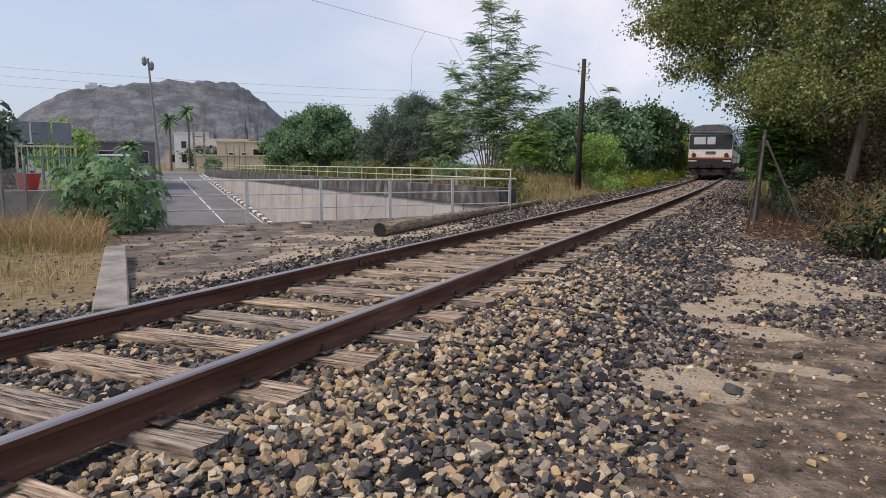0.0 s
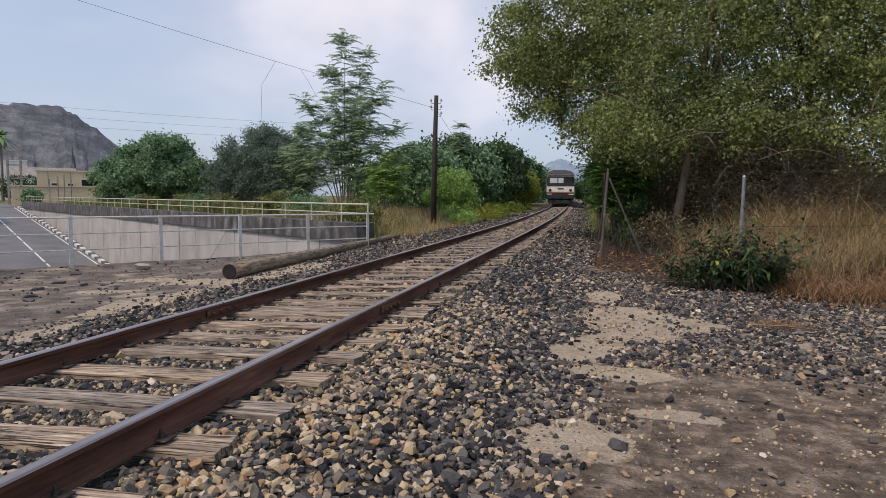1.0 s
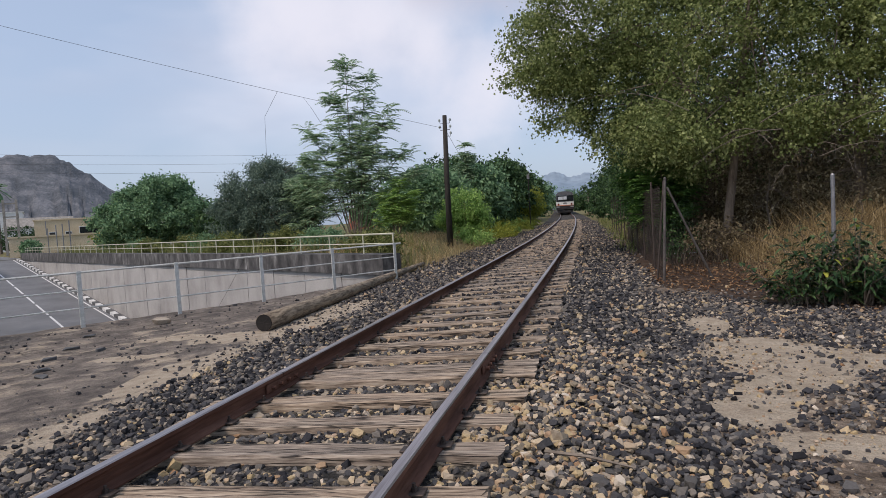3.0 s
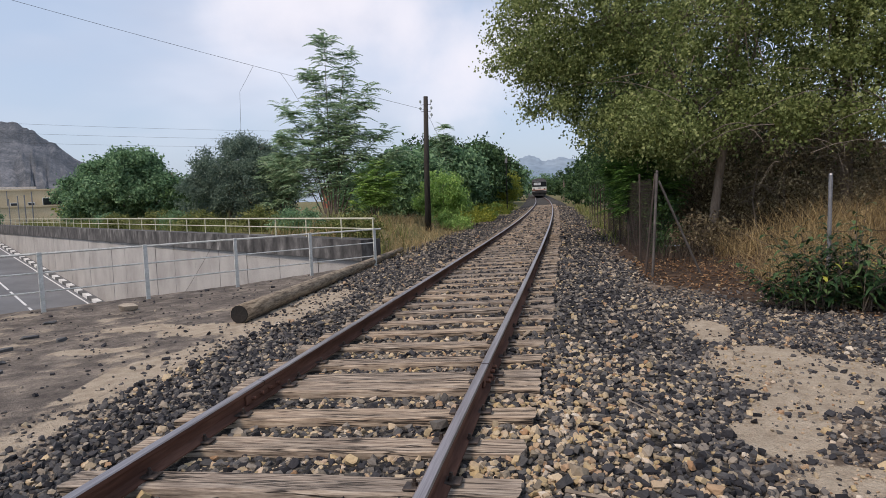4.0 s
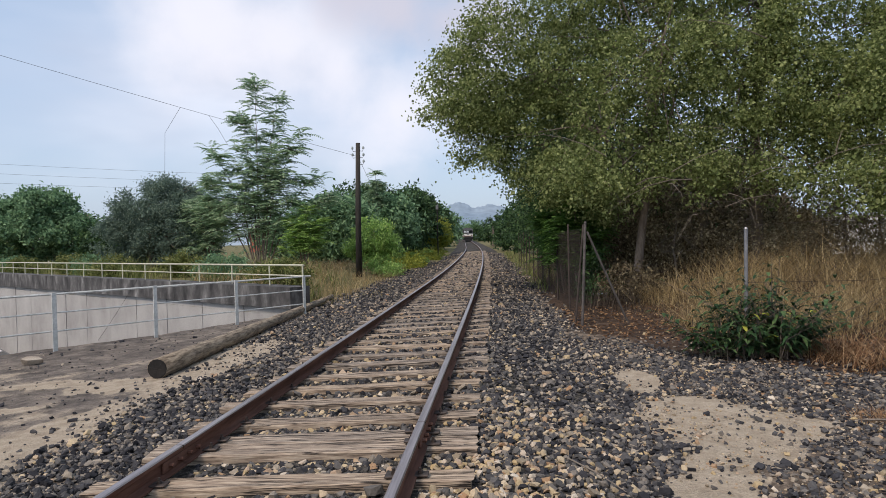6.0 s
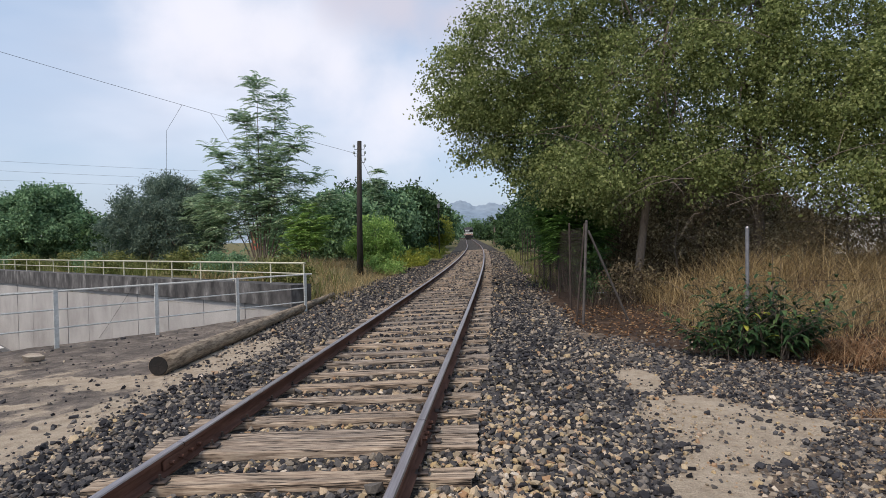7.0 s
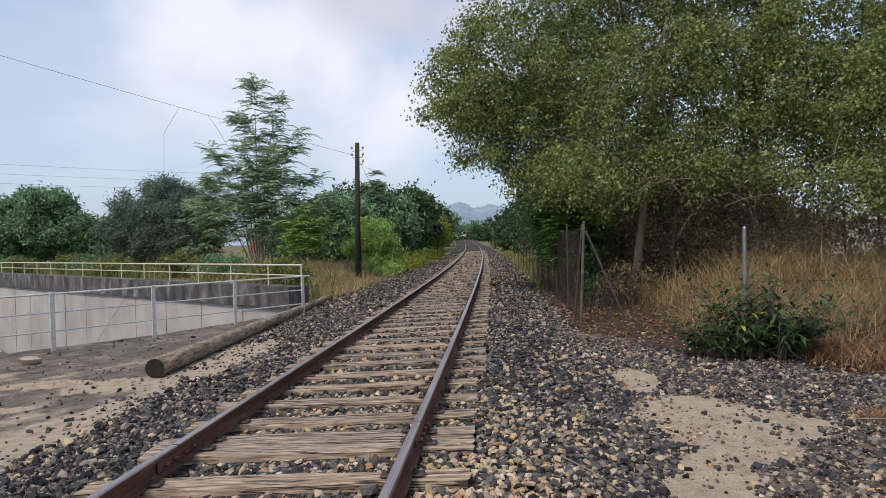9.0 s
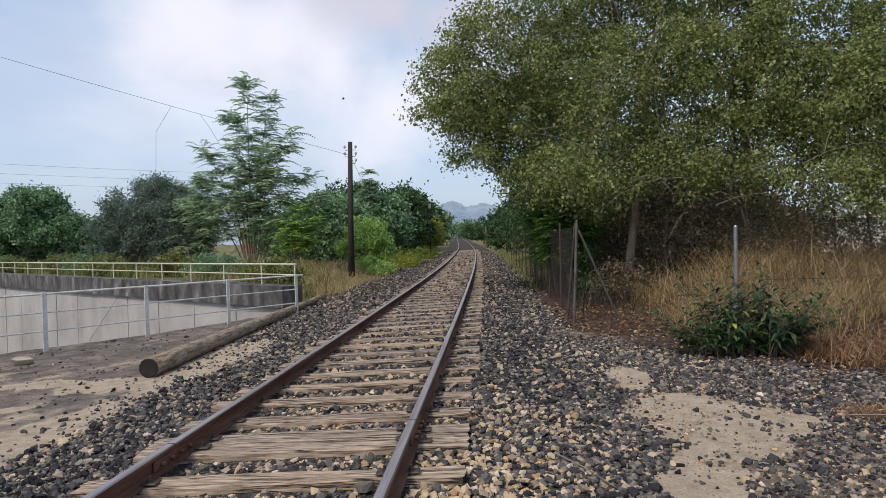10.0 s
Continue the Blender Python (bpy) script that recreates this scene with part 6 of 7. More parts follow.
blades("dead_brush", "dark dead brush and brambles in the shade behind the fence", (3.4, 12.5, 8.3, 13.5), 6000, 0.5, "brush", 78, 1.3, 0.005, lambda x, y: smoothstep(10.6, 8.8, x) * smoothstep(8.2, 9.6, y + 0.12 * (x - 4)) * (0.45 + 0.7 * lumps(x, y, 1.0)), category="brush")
blades("dry_grass", "dry stalks in front of the castor plant", (-9.8, -6.4, -0.4, 2.0), 4500, 0.48, "straw", 79, 1.1, 0.005, lambda x, y: np.where(xy_to_so(x, y)[1] > 10.4, 0.75, 0.0))
blades("dry_grass", "fallen reddish dry grass in front of the shrub", (5.3, 7.4, 2.6, 4.6), 4200, 0.2, "dead_leaf", 80, 2.0, 0.005, lambda x, y: np.clip(0.5 + lumps(x, y, 1.6, 1), 0, 1) * smoothstep(0.5, 0.9, np.hypot(x - SHRUB[0], y - SHRUB[1])))


def litter_leaves():
    r = np.random.default_rng(81)
    n = 4200
    x, y = r.uniform(2.9, 9, n), r.uniform(1.6, 10.5, n)
    dens = smoothstep(4.8, 6.4, y + 0.5 * (x - 4)) + 0.9 * np.exp(-(((x - 5.7) / 0.7) ** 2 + ((y - 2.9) / 0.6) ** 2))
    ok = r.random(n) < dens
    x, y = x[ok], y[ok]
    n = len(x)
    C = np.stack([x, y, ground(x, y) + 0.012 + 0.03 * r.random(n)], -1)
    me = leaf_mesh("litter", C, unit(r, n) * np.array([1, 1, 0.3]), unit(r, n) * 0.4 + np.array([0, 0, 1]), 0.07 * np.exp(r.normal(0, 0.3, n)), 0.045, M["dead_leaf"], 0.3)
    tagged(new("leaf_litter", me), "fallen brown leaves on the shaded bank", "leaves", kind="stuff")


litter_leaves()


# ---- left side: kerb, castor plant, fence ----
def build_kerb_beam():
    t = thing("concrete_edge", "long concrete kerb at the edge of the crossing", "kerb", kind="structure")
    bm = bmesh.new()
    so_box(bm, -10.1, -5.3, 10.02, 10.30, -0.4, (0.0, -0.06))
    bmesh.ops.bevel(bm, geom=list(bm.edges), offset=0.015, segments=1, affect="EDGES")
    part("beam", bm, M["concrete"], t)


def build_castor():
    r = np.random.default_rng(91)
    bx, by = -9.0, 2.2
    t = thing("castor_plant", "big green castor plant with broad lobed leaves over dry grass", "plant", bx, by, g_at(bx, by))
    bm = bmesh.new()
    V, F, n = [], [], 0
    for k in range(420):
        a = r.uniform(0, 6.283)
        q = r.uniform(0.2, 1.0) ** 0.6
        p = np.array([math.cos(a) * 1.08 * q, math.sin(a) * 1.08 * q, (0.12 + 1.6 * r.uniform(0.0, 1.0)) * (1.06 - 0.35 * q * q)])
        if k % 12 == 0:
            tube(bm, [(p[0] * 0.5, p[1] * 0.5, -0.05), tuple(p * np.array([0.7, 0.7, 0.6])), tuple(p)], [0.018, 0.012, 0.004], 5, False)
        nrm = np.array([math.cos(a) * 0.7, math.sin(a) * 0.7, 0.9]) + r.normal(0, 0.3, 3)
        nrm /= np.linalg.norm(nrm)
        u = np.cross(nrm, (0, 0, 1.0)); u /= np.linalg.norm(u)
        v = np.cross(nrm, u)
        R = r.uniform(0.12, 0.23)
        ring = []
        for i in range(14):
            th = 2 * math.pi * i / 14
            rad = R * (1.0 if i % 2 == 0 else 0.5) * (0.75 + 0.35 * math.cos(th))
            ring.append(p + (u * math.sin(th) + v * math.cos(th)) * rad - nrm * 0.25 * rad * rad / R)
        V.append(p)
        V += ring
        for i in range(14):
            F.append((n, n + 1 + i, n + 1 + (i + 1) % 14))
        n += 15
    part("stems", bm, M["leaf_dark"], t)
    part("leaves", fast_mesh("leaves", np.array(V), np.array(F), M["leaf_castor"]), None, t)


build_kerb_beam()
build_castor()


def build_left_fence():
    for x, y in ((-6.6, -1.7), (-9.8, 0.5), (-13.0, 2.8)):
        fence_post(x, y, 1.5, 0.03, "galv", "grey steel post of the low chain-link fence")
    t = thing("wire_fence", "chain-link netting beside the dry grass", "fence")
    part("netting", chain_link("netting", (-6.6, -1.7), (-9.8, 0.5), 1.25, 0.09, 0.0014, "galv"), None, t)
    part("netting", chain_link("netting", (-9.8, 0.5), (-13.0, 2.8), 1.25, 0.09, 0.0014, "galv"), None, t)


build_left_fence()


# ---- the town and the hills ----
def hill(name, label, pts, depth, mat, z0=-5, seed=0, rough=0.06):
    """A ridge through skyline points (x, y, z) that falls away to both sides."""
    P = np.array(pts, float)
    n = 90
    tt = np.linspace(0, len(P) - 1, n)
    line = np.stack([np.interp(tt, np.arange(len(P)), P[:, i]) for i in range(3)], -1)
    even = np.convolve(np.pad(line[:, 2], 9, mode="edge"), np.ones(19) / 19, "valid")
    line[:, 2] += (np.sin(tt * 5.1 + seed) + np.sin(tt * 11.3 + 1) * 0.6 + np.sin(tt * 23.7) * 0.35) * P[:, 2].max() * 0.012
    out = line[:, :2] / np.hypot(line[:, 0], line[:, 1])[:, None]
    rows = []
    prof = [(-1.0, 0.0), (-0.8, 0.10), (-0.6, 0.24), (-0.42, 0.42), (-0.28, 0.58), (-0.17, 0.72), (-0.08, 0.82), (-0.03, 0.965), (0, 1.0), (0.3, 0.85), (1.0, 0.0)]
    for i, (f, h) in enumerate(prof):
        wob = (np.sin(tt * 7 + i * 1.7 + seed) + 0.6 * np.sin(tt * 15.1 + i)) * rough if 0 < i < 8 else 0
        hh = np.clip(h + wob * 0.5 * (1 - h), 0, 1)
        rows.append(np.stack([line[:, 0] + out[:, 0] * f * depth * (1 + wob), line[:, 1] + out[:, 1] * f * depth * (1 + wob), z0 + (even * (1 - h ** 6) + line[:, 2] * h ** 6 - z0) * hh], -1))
    V = np.stack(rows, 0).reshape(-1, 3)
    i, j = np.meshgrid(np.arange(len(prof) - 1), np.arange(n - 1), indexing="ij")
    F = np.stack([i * n + j, i * n + j + 1, (i + 1) * n + j + 1, (i + 1) * n + j], -1).reshape(-1, 4)
    tagged(new(name, fast_mesh(name, V, F, M[mat], smooth=True)), label, "mountain", kind="structure")


hill("mountain", "broad rocky hill behind the town, tinted blue-grey for haze", [(-1680, 760, 5), (-1554, 896, 105), (-1521, 951, 153), (-1489, 1000, 177), (-1460, 1042, 183), (-1420, 1095, 193), (-1375, 1151, 207), (-1331, 1201, 207), (-1299, 1236, 211), (-1255, 1281, 207), (-1235, 1300, 189), (-1209, 1324, 164), (-1175, 1355, 128), (-1100, 1420, 60), (-1000, 1500, 8)], 620, "mountain", seed=1, rough=0.04)
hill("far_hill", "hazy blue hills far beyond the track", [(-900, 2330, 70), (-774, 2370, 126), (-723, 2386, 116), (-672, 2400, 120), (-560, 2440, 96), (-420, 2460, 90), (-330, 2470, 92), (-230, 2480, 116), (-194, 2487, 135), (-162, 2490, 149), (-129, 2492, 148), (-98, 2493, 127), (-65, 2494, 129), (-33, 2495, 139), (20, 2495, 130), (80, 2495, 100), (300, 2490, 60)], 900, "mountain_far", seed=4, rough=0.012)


def house(name, label, x, y, w, d, h, yaw, wall, windows=(), roof=None, pitched=0.0):
    z = g_at(x, y)
    t = thing(name, label, "house", x, y, z - 0.3, yaw)
    part("wall", boxed(-w / 2, w / 2, -d / 2, d / 2, 0, h + 0.3), M[wall], t)
    if pitched:
        bm = bmesh.new()
        v = [bm.verts.new(p) for p in ((-w / 2 - 0.3, -d / 2 - 0.3, h + 0.3), (w / 2 + 0.3, -d / 2 - 0.3, h + 0.3), (w / 2 + 0.3, d / 2 + 0.3, h + 0.3), (-w / 2 - 0.3, d / 2 + 0.3, h + 0.3), (-w / 2 - 0.3, 0, h + 0.3 + pitched), (w / 2 + 0.3, 0, h + 0.3 + pitched))]
        for q in ((0, 1, 5, 4), (2, 3, 4, 5), (0, 4, 3), (1, 2, 5), (3, 2, 1, 0)):
            bm.faces.new([v[i] for i in q])
        part("roof", bm, M[roof or "tile"], t)
    else:
        part("roof", boxed(-w / 2 - 0.12, w / 2 + 0.12, -d / 2 - 0.12, d / 2 + 0.12, h + 0.3, h + 0.5), M[roof or wall], t)
    for (wx, wz, ww, wh) in windows:
        win = part("window", boxed(wx - ww / 2 - 0.08, wx + ww / 2 + 0.08, -d / 2 - 0.05, -d / 2 + 0.1, wz - 0.08, wz + wh + 0.08), M["plaster_white"], t)
        part("pane", boxed(wx - ww / 2, wx + ww / 2, -d / 2 - 0.07, -d / 2 + 0.02, wz, wz + wh), M["train_glass"], win)
    return t


house("house", "cream flat-roofed house with dark upper windows", -74, 74, 9, 8, 4.4, 44, "plaster_cream", ((2.2, 2.6, 2.4, 1.0), (-2.4, 1.4, 0.7, 1.6), (-0.4, 1.4, 0.7, 1.6)))
house("garden_wall", "long cream rendered garden wall", -62, 62, 14, 0.6, 2.0, 44, "plaster_cream")
house("house", "white house with a pitched roof", -96, 90, 10, 9, 4.2, 44, "plaster_white", ((1.5, 1.4, 1.2, 1.2), (-2, 1.4, 1.2, 1.2)), "concrete", 1.8)
house("house", "low grey-brown building with two white-framed windows", -57.9, 38.0, 7.5, 7, 3.4, 54, "plaster_grey", ((-2.9, 1.7, 1.0, 1.2), (-0.6, 1.7, 1.5, 1.2), (2.6, 1.7, 1.0, 1.2)))
house("house", "white two-storey house at the end of the road", -112, 97, 7, 9, 7.5, 46, "plaster_white", ((-1.6, 1.5, 1, 1.8), (1.6, 1.5, 1, 1.8), (-1.6, 4.6, 1, 1.4), (1.6, 4.6, 1, 1.4)))
house("house", "yellow house at the end of the road", -128, 118, 8, 9, 5.5, 46, "plaster_cream", ((-1.6, 1.5, 1.2, 1.8), (1.6, 3.2, 1, 1.4)), "tile", 1.4)
house("house", "pale pink house at the end of the road", -124, 104, 6, 9, 3.6, 46, "plaster_pink", ((-1.2, 1.5, 1.2, 1.8), (1.2, 1.5, 1, 1.4)))
house("warehouse", "terracotta warehouse with a pale roof seen through the trees", -36, 126, 26, 16, 4.2, 16, "plaster_red", (), "plaster_white", 1.2)
house("house", "white house behind the broadleaf trees", -58, 74, 10, 8, 5.0, 40, "plaster_white", ((-2, 1.4, 1.2, 1.2), (2, 1.4, 1.2, 1.2)), "tile", 1.2)
house("house", "white building behind the row of trees", 20.5, 22.0, 10, 8, 1.3, -42, "plaster_white")
house("house", "white plastered building beyond the gate", -52, 26, 6, 6, 4.3, 58, "plaster_white", ((0, 2, 1.5, 1.2),))

castle = thing("castle_ruin", "small pale ruined castle on the hilltop", "castle", -1466, 1024, 171, 55)
part("keep", boxed(-12, 6, -6, 6, 0, 19, 0.8), M["plaster_white"], castle)
part("wall", boxed(-20, 20, -7, -4, 0, 14, 0.5), M["plaster_white"], castle)
part("tower", boxed(10, 17, -7, 1, 0, 16, 0.6), M["plaster_white"], castle)


def build_street():
    # street lamp leaning over the road
    z = g_at(-31.3, 21.8)
    t = thing("street_lamp", "tall thin grey street lamp leaning over the road", "street lamp", -31.3, 21.8, z)
    part("pole", tubed([(0, 0, -0.2), (-0.16, -0.12, 3.8), (-0.32, -0.25, 7.9)], [0.10, 0.075, 0.055], 8), M["galv"], t)
    for dx, dy, zz in ((0.10, 0.12, 7.45), (-0.16, -0.18, 7.72)):
        arm = part("lamp_head", tubed([(-0.30 + dx, -0.24 + dy, zz - 0.28), (-0.30 + dx, -0.24 + dy, zz - 0.15), (-0.30 + dx, -0.24 + dy, zz + 0.15), (-0.30 + dx, -0.24 + dy, zz + 0.28)], [0.05, 0.15, 0.15, 0.05], 10), M["galv"], t, "grey floodlight head")
        part("bracket", tubed([(-0.31, -0.24, zz - 0.1), (-0.30 + dx, -0.24 + dy, zz)], 0.025, 5), M["galv"], arm)
    # lattice pylon of two concrete posts
    x, y = -75.0, 65.0
    z = g_at(x, y)
    t = thing("power_pylon", "pale concrete twin-post pylon with cross bars", "pylon", x, y, z, 40)
    for sx in (-0.75, 0.75):
        part("post", boxed(sx - 0.14, sx + 0.14, -0.14, 0.14, -0.2, 7.4), M["concrete"], t)
    for zz in (1.4, 3.2, 5.0, 6.8):
        part("cross_bar", boxed(-0.9, 0.9, -0.08, 0.08, zz, zz + 0.16), M["concrete"], t)
    for zz in (0.9, 0.35):
        sg = part("round_sign", tubed([(0.75, -0.16, zz + 0.9), (0.75, -0.20, zz + 0.9)], 0.26, 16), M["red_sign"], t, "round red-rimmed road sign")
        part("sign_face", tubed([(0.75, -0.2, zz + 0.9), (0.75, -0.215, zz + 0.9)], 0.19, 16), M["paint"], sg)
    # poles along the road
    for s, o, h in ((62, -3, 3.4), (66, -3, 3.2), (70, -3, 3.2), (76, -3, 3.0), (84, -4, 4.2)):
        x, y = so_to_xy(s, o)
        tagged(part("thin_pole", tubed([(x, y, g_at(x, y) - 0.1), (x, y, g_at(x, y) + h)], 0.06, 6), M["galv"], None), "thin grey pole beside the road", "pole", group="roadside poles")


def palm(x, y, h, seed, size=1.6):
    r = random.Random(seed)
    z = g_at(x, y)
    t = thing("palm_tree", "tall palm with a shaggy green crown", "palm tree", x, y, z)
    part("trunk", tubed([(0, 0, -0.2), (0.1, 0, h * 0.5), (0, 0.1, h)], [0.24, 0.19, 0.16], 8), M["bark"], t)
    V, F, n = [], [], 0
    for k in range(46):
        a, el = r.uniform(0, 6.283), r.uniform(-0.5, 1.2)
        ln = size * r.uniform(0.75, 1.1)
        dx, dy = math.cos(a), math.sin(a)
        for f, w in ((0, 0.06), (0.35, 0.22), (0.7, 0.26), (1.0, 0.03)):
            d = ln * f
            px, py, pz = dx * d * math.cos(el), dy * d * math.cos(el), h + d * math.sin(el) - 0.5 * d * d / size
            V += [(px - dy * w, py + dx * w, pz - 0.06), (px, py, pz), (px + dy * w, py - dx * w, pz - 0.06)]
        for s in range(3):
            q = n + s * 3
            F += [(q, q + 1, q + 4, q + 3), (q + 1, q + 2, q + 5, q + 4)]
        n += 12
    part("crown", fast_mesh("crown", np.array(V), np.array(F), M["leaf_fig"]), None, t)


build_street()
palm(-88.0, 70.6, 8.8, 1, 2.4)
palm(-89.0, 75.5, 10.2, 2, 2.5)
palm(-49.6, 33.6, 3.0, 3, 1.5)
for k, (x, y, h, w, m) in enumerate(((-23.6, 7.0, 3.5, 1.7, "leaf_olive"), (-43.1, 23.1, 4.4, 2.0, "leaf_fresh"), (-66, 46, 2.6, 1.5, "leaf_fig"), (-44.5, 50.5, 2.2, 3.4, "leaf_yellow"), (-49.0, 55.5, 2.2, 3.0, "leaf_fig"), (-88, 78, 4, 4, "leaf_dark"), (-40.5, 34.5, 1.4, 0.7, "leaf_fig"), (-80, 88, 4.5, 4, "leaf_dark"), (-24, 36, 3.2, 2.6, "leaf_dark"), (-26, 45, 4.0, 4.0, "leaf_olive"))):
    if k == 6:
        x, y = so_to_xy(74, -0.9)
    z = g_at(x, y)
    tree("garden_tree", "leafy green tree beside the town road", (x, y, z), [(x, y, z + h * 0.55, w, w, h * 0.5), (x + w * 0.4, y, z + h * 0.4, w * 0.7, w * 0.7, h * 0.4)], 3500, (0.3, 0.18), m, 140 + k, 0.1, h * 0.6, limbs=7, clump=0.3, per=18)


def build_left_yard():
    # gate bars, boards, green gate, red pots
    yaw = math.degrees(math.atan2(ALONG[1], ALONG[0]))
    t = thing("metal_gate", "cream barred metal gate beyond the fence", "gate", -18.9, 7.0, g_at(-18.9, 7.0) + 0.5, 60)
    part("gate_frame", box(box(box(box(bmesh.new(), -0.9, 0.9, -0.03, 0.03, 1.45, 1.52), -0.9, 0.9, -0.03, 0.03, 0.1, 0.17), -0.9, -0.83, -0.03, 0.03, -0.6, 1.6), 0.83, 0.9, -0.03, 0.03, -0.6, 1.6), M["cream_rail"], t)
    for k in range(9):
        x = -0.72 + k * 0.18
        part("bar", tubed([(x, 0, 0.15), (x, 0, 1.47)], 0.02, 5), M["cream_rail"], t)
    t = thing("metal_gate", "green painted barred gate", "gate", -16.3, 6.2, g_at(-16.3, 6.2) + 0.25, 75)
    part("gate_frame", box(box(box(box(bmesh.new(), -1.3, 1.3, -0.03, 0.03, 1.3, 1.37), -1.3, 1.3, -0.03, 0.03, 0.1, 0.17), -1.36, -1.3, -0.03, 0.03, -0.35, 1.4), 1.3, 1.36, -0.03, 0.03, -0.35, 1.4), M["green_paint"], t)
    for k in range(14):
        x = -1.25 + k * 0.19
        part("bar", tubed([(x, 0, 0.12), (x, 0, 1.35)], 0.018, 5), M["green_paint"], t)
    t = thing("billboard", "dark grey back of a roadside board on posts", "billboard", -30.8, 14.1, g_at(-30.8, 14.1), 64)
    for x in (-0.95, 0.0, 0.95):
        part("board", boxed(x - 0.43, x + 0.43, -0.06, 0.06, 2.45, 3.55, 0.02), M["board_grey"], t)
        part("post", tubed([(x, 0.1, -0.1), (x, 0.1, 3.5)], 0.05, 6), M["galv"], t)
    for x, y, s in ((-14.0, 3.45, 0.42), (-14.3, 2.75, 0.36)):
        t = thing("plant_pot", "red plastic plant pot on a ledge", "plant pot", x, y, g_at(x, y) + 0.72)
        part("pot", tubed([(0, 0, 0), (0, 0, s * 0.9), (0, 0, s)], [s * 0.5, s * 0.72, s * 0.76], 14), M["pot_red"], t)
    t = thing("ledge", "low pale concrete ledge under the pots", "ledge", -14.2, 3.1, g_at(-14.2, 3.1), 60)
    part("slab", boxed(-1.6, 1.6, -0.4, 0.4, -0.1, 0.72, 0.02), M["concrete"], t)


build_left_yard()


# ---- vehicles on the road ----
def car(name, label, paint, van=False):
    t = thing(name, label, "van" if van else "car")
    L, W, H = (4.6, 1.85, 2.2) if van else (4.1, 1.75, 1.45)
    prof = [(-L / 2, 0.35), (-L / 2, 0.85), (-L / 2 + 0.15, 1.0 if not van else 1.4), (-L / 2 + (0.75 if not van else 0.25), H - 0.03), (-0.1 if not van else 0.9, H), (0.55 if not van else 1.2, H - 0.06), (1.15 if not van else 1.6, 0.98), (L / 2 - 0.1, 0.82), (L / 2, 0.6), (L / 2, 0.33)]
    bm = bmesh.new()
    a = [bm.verts.new((-W / 2 + (0.13 if z > 1.05 else 0), x, z)) for x, z in prof]
    b = [bm.verts.new((W / 2 - (0.13 if z > 1.05 else 0), x, z)) for x, z in prof]
    n = len(prof)
    for i in range(n):
        bm.faces.new((a[i], a[(i + 1) % n], b[(i + 1) % n], b[i]))
    bm.faces.new(a)
    bm.faces.new(list(reversed(b)))
    bmesh.ops.recalc_face_normals(bm, faces=bm.faces)
    bmesh.ops.bevel(bm, geom=list(bm.edges), offset=0.04, segments=2, affect="EDGES")
    part("body", bm, M[paint], t, smooth=False)
    x0, x1 = (0.62, 1.12) if not van else (1.25, 1.58)
    bm = bmesh.new()
    v = [bm.verts.new(p) for p in ((-W / 2 + 0.16, x1 + 0.02, 1.04), (W / 2 - 0.16, x1 + 0.02, 1.04), (W / 2 - 0.22, x0 + 0.04, H - 0.12), (-W / 2 + 0.22, x0 + 0.04, H - 0.12))]
    bm.faces.new(v)
    bmesh.ops.solidify(bm, geom=list(bm.faces), thickness=0.03)
    part("windscreen", bm, M["train_glass"], t)
    for sx in (-1, 1):
        part("side_window", boxed(sx * (W / 2 - 0.075) - 0.02, sx * (W / 2 - 0.075) + 0.02, -1.1, 0.45 if not van else 1.1, 1.02, H - 0.18, 0.01), M["train_glass"], t)
        part("headlight", boxed(sx * 0.6 - 0.16, sx * 0.6 + 0.16, L / 2 - 0.06, L / 2 + 0.012, 0.62, 0.76, 0.02), M["pale_glass"], t)
        for wy in (-1.25, 1.3):
            w = part("wheel", tubed([(sx * (W / 2 - 0.19), wy, 0.31), (sx * (W / 2 + 0.005), wy, 0.31)], 0.31, 16), M["rubber"], t)
            part("rim", tubed([(sx * (W / 2 + 0.005), wy, 0.31), (sx * (W / 2 + 0.012), wy, 0.31)], 0.19, 12), M["galv"], w)
    return t


VAN = car("van", "white van parked by the low grey building", "car_white", True)
VAN.matrix_world = pose(-46.8, 30.2, g_at(-46.8, 30.2), 0, 0, -60)
CAR = car("car", "silver car driving down the sunken road", "car_silver")


# ---- overhead cables ----
cable("overhead_cable", (-28.7, 7.2, 12.4), (-4.72, 23.5, 5.45), 0.22, 0.007)
cable("overhead_cable", (-4.72, 23.5, 5.45), (-11.0, 70.0, 4.6), 0.4, 0.008)
for k in range(3):
    cable("overhead_cable", (-70, 22 + k * 0.8, 10.5 - 0.8 * k), (-20, 70 + k, 9.6 - 0.8 * k), 0.7, 0.009, "thin power line crossing above the road")


wa, wb = so_to_xy(9.2, 0.125), so_to_xy(13.15, 0.02)
cable("draped_cable", (wa[0], wa[1], 0.47), (wb[0], wb[1], -2.0), 0.05, 0.006, "thin black cable hanging slack down the concrete wall")
tz = g_at(-3.8, 51.0)
trackside_post = thing("signal_post", "thin dark trackside post with a small plate", "post", -3.8, 51.0, tz)
part("pole", tubed([(0, 0, -0.2), (0, 0, 4.9 - tz)], 0.05, 7), M["pole"], trackside_post)
part("plate", boxed(-0.12, 0.12, -0.07, -0.045, 4.3 - tz, 4.75 - tz, 0.01), M["galv"], trackside_post)
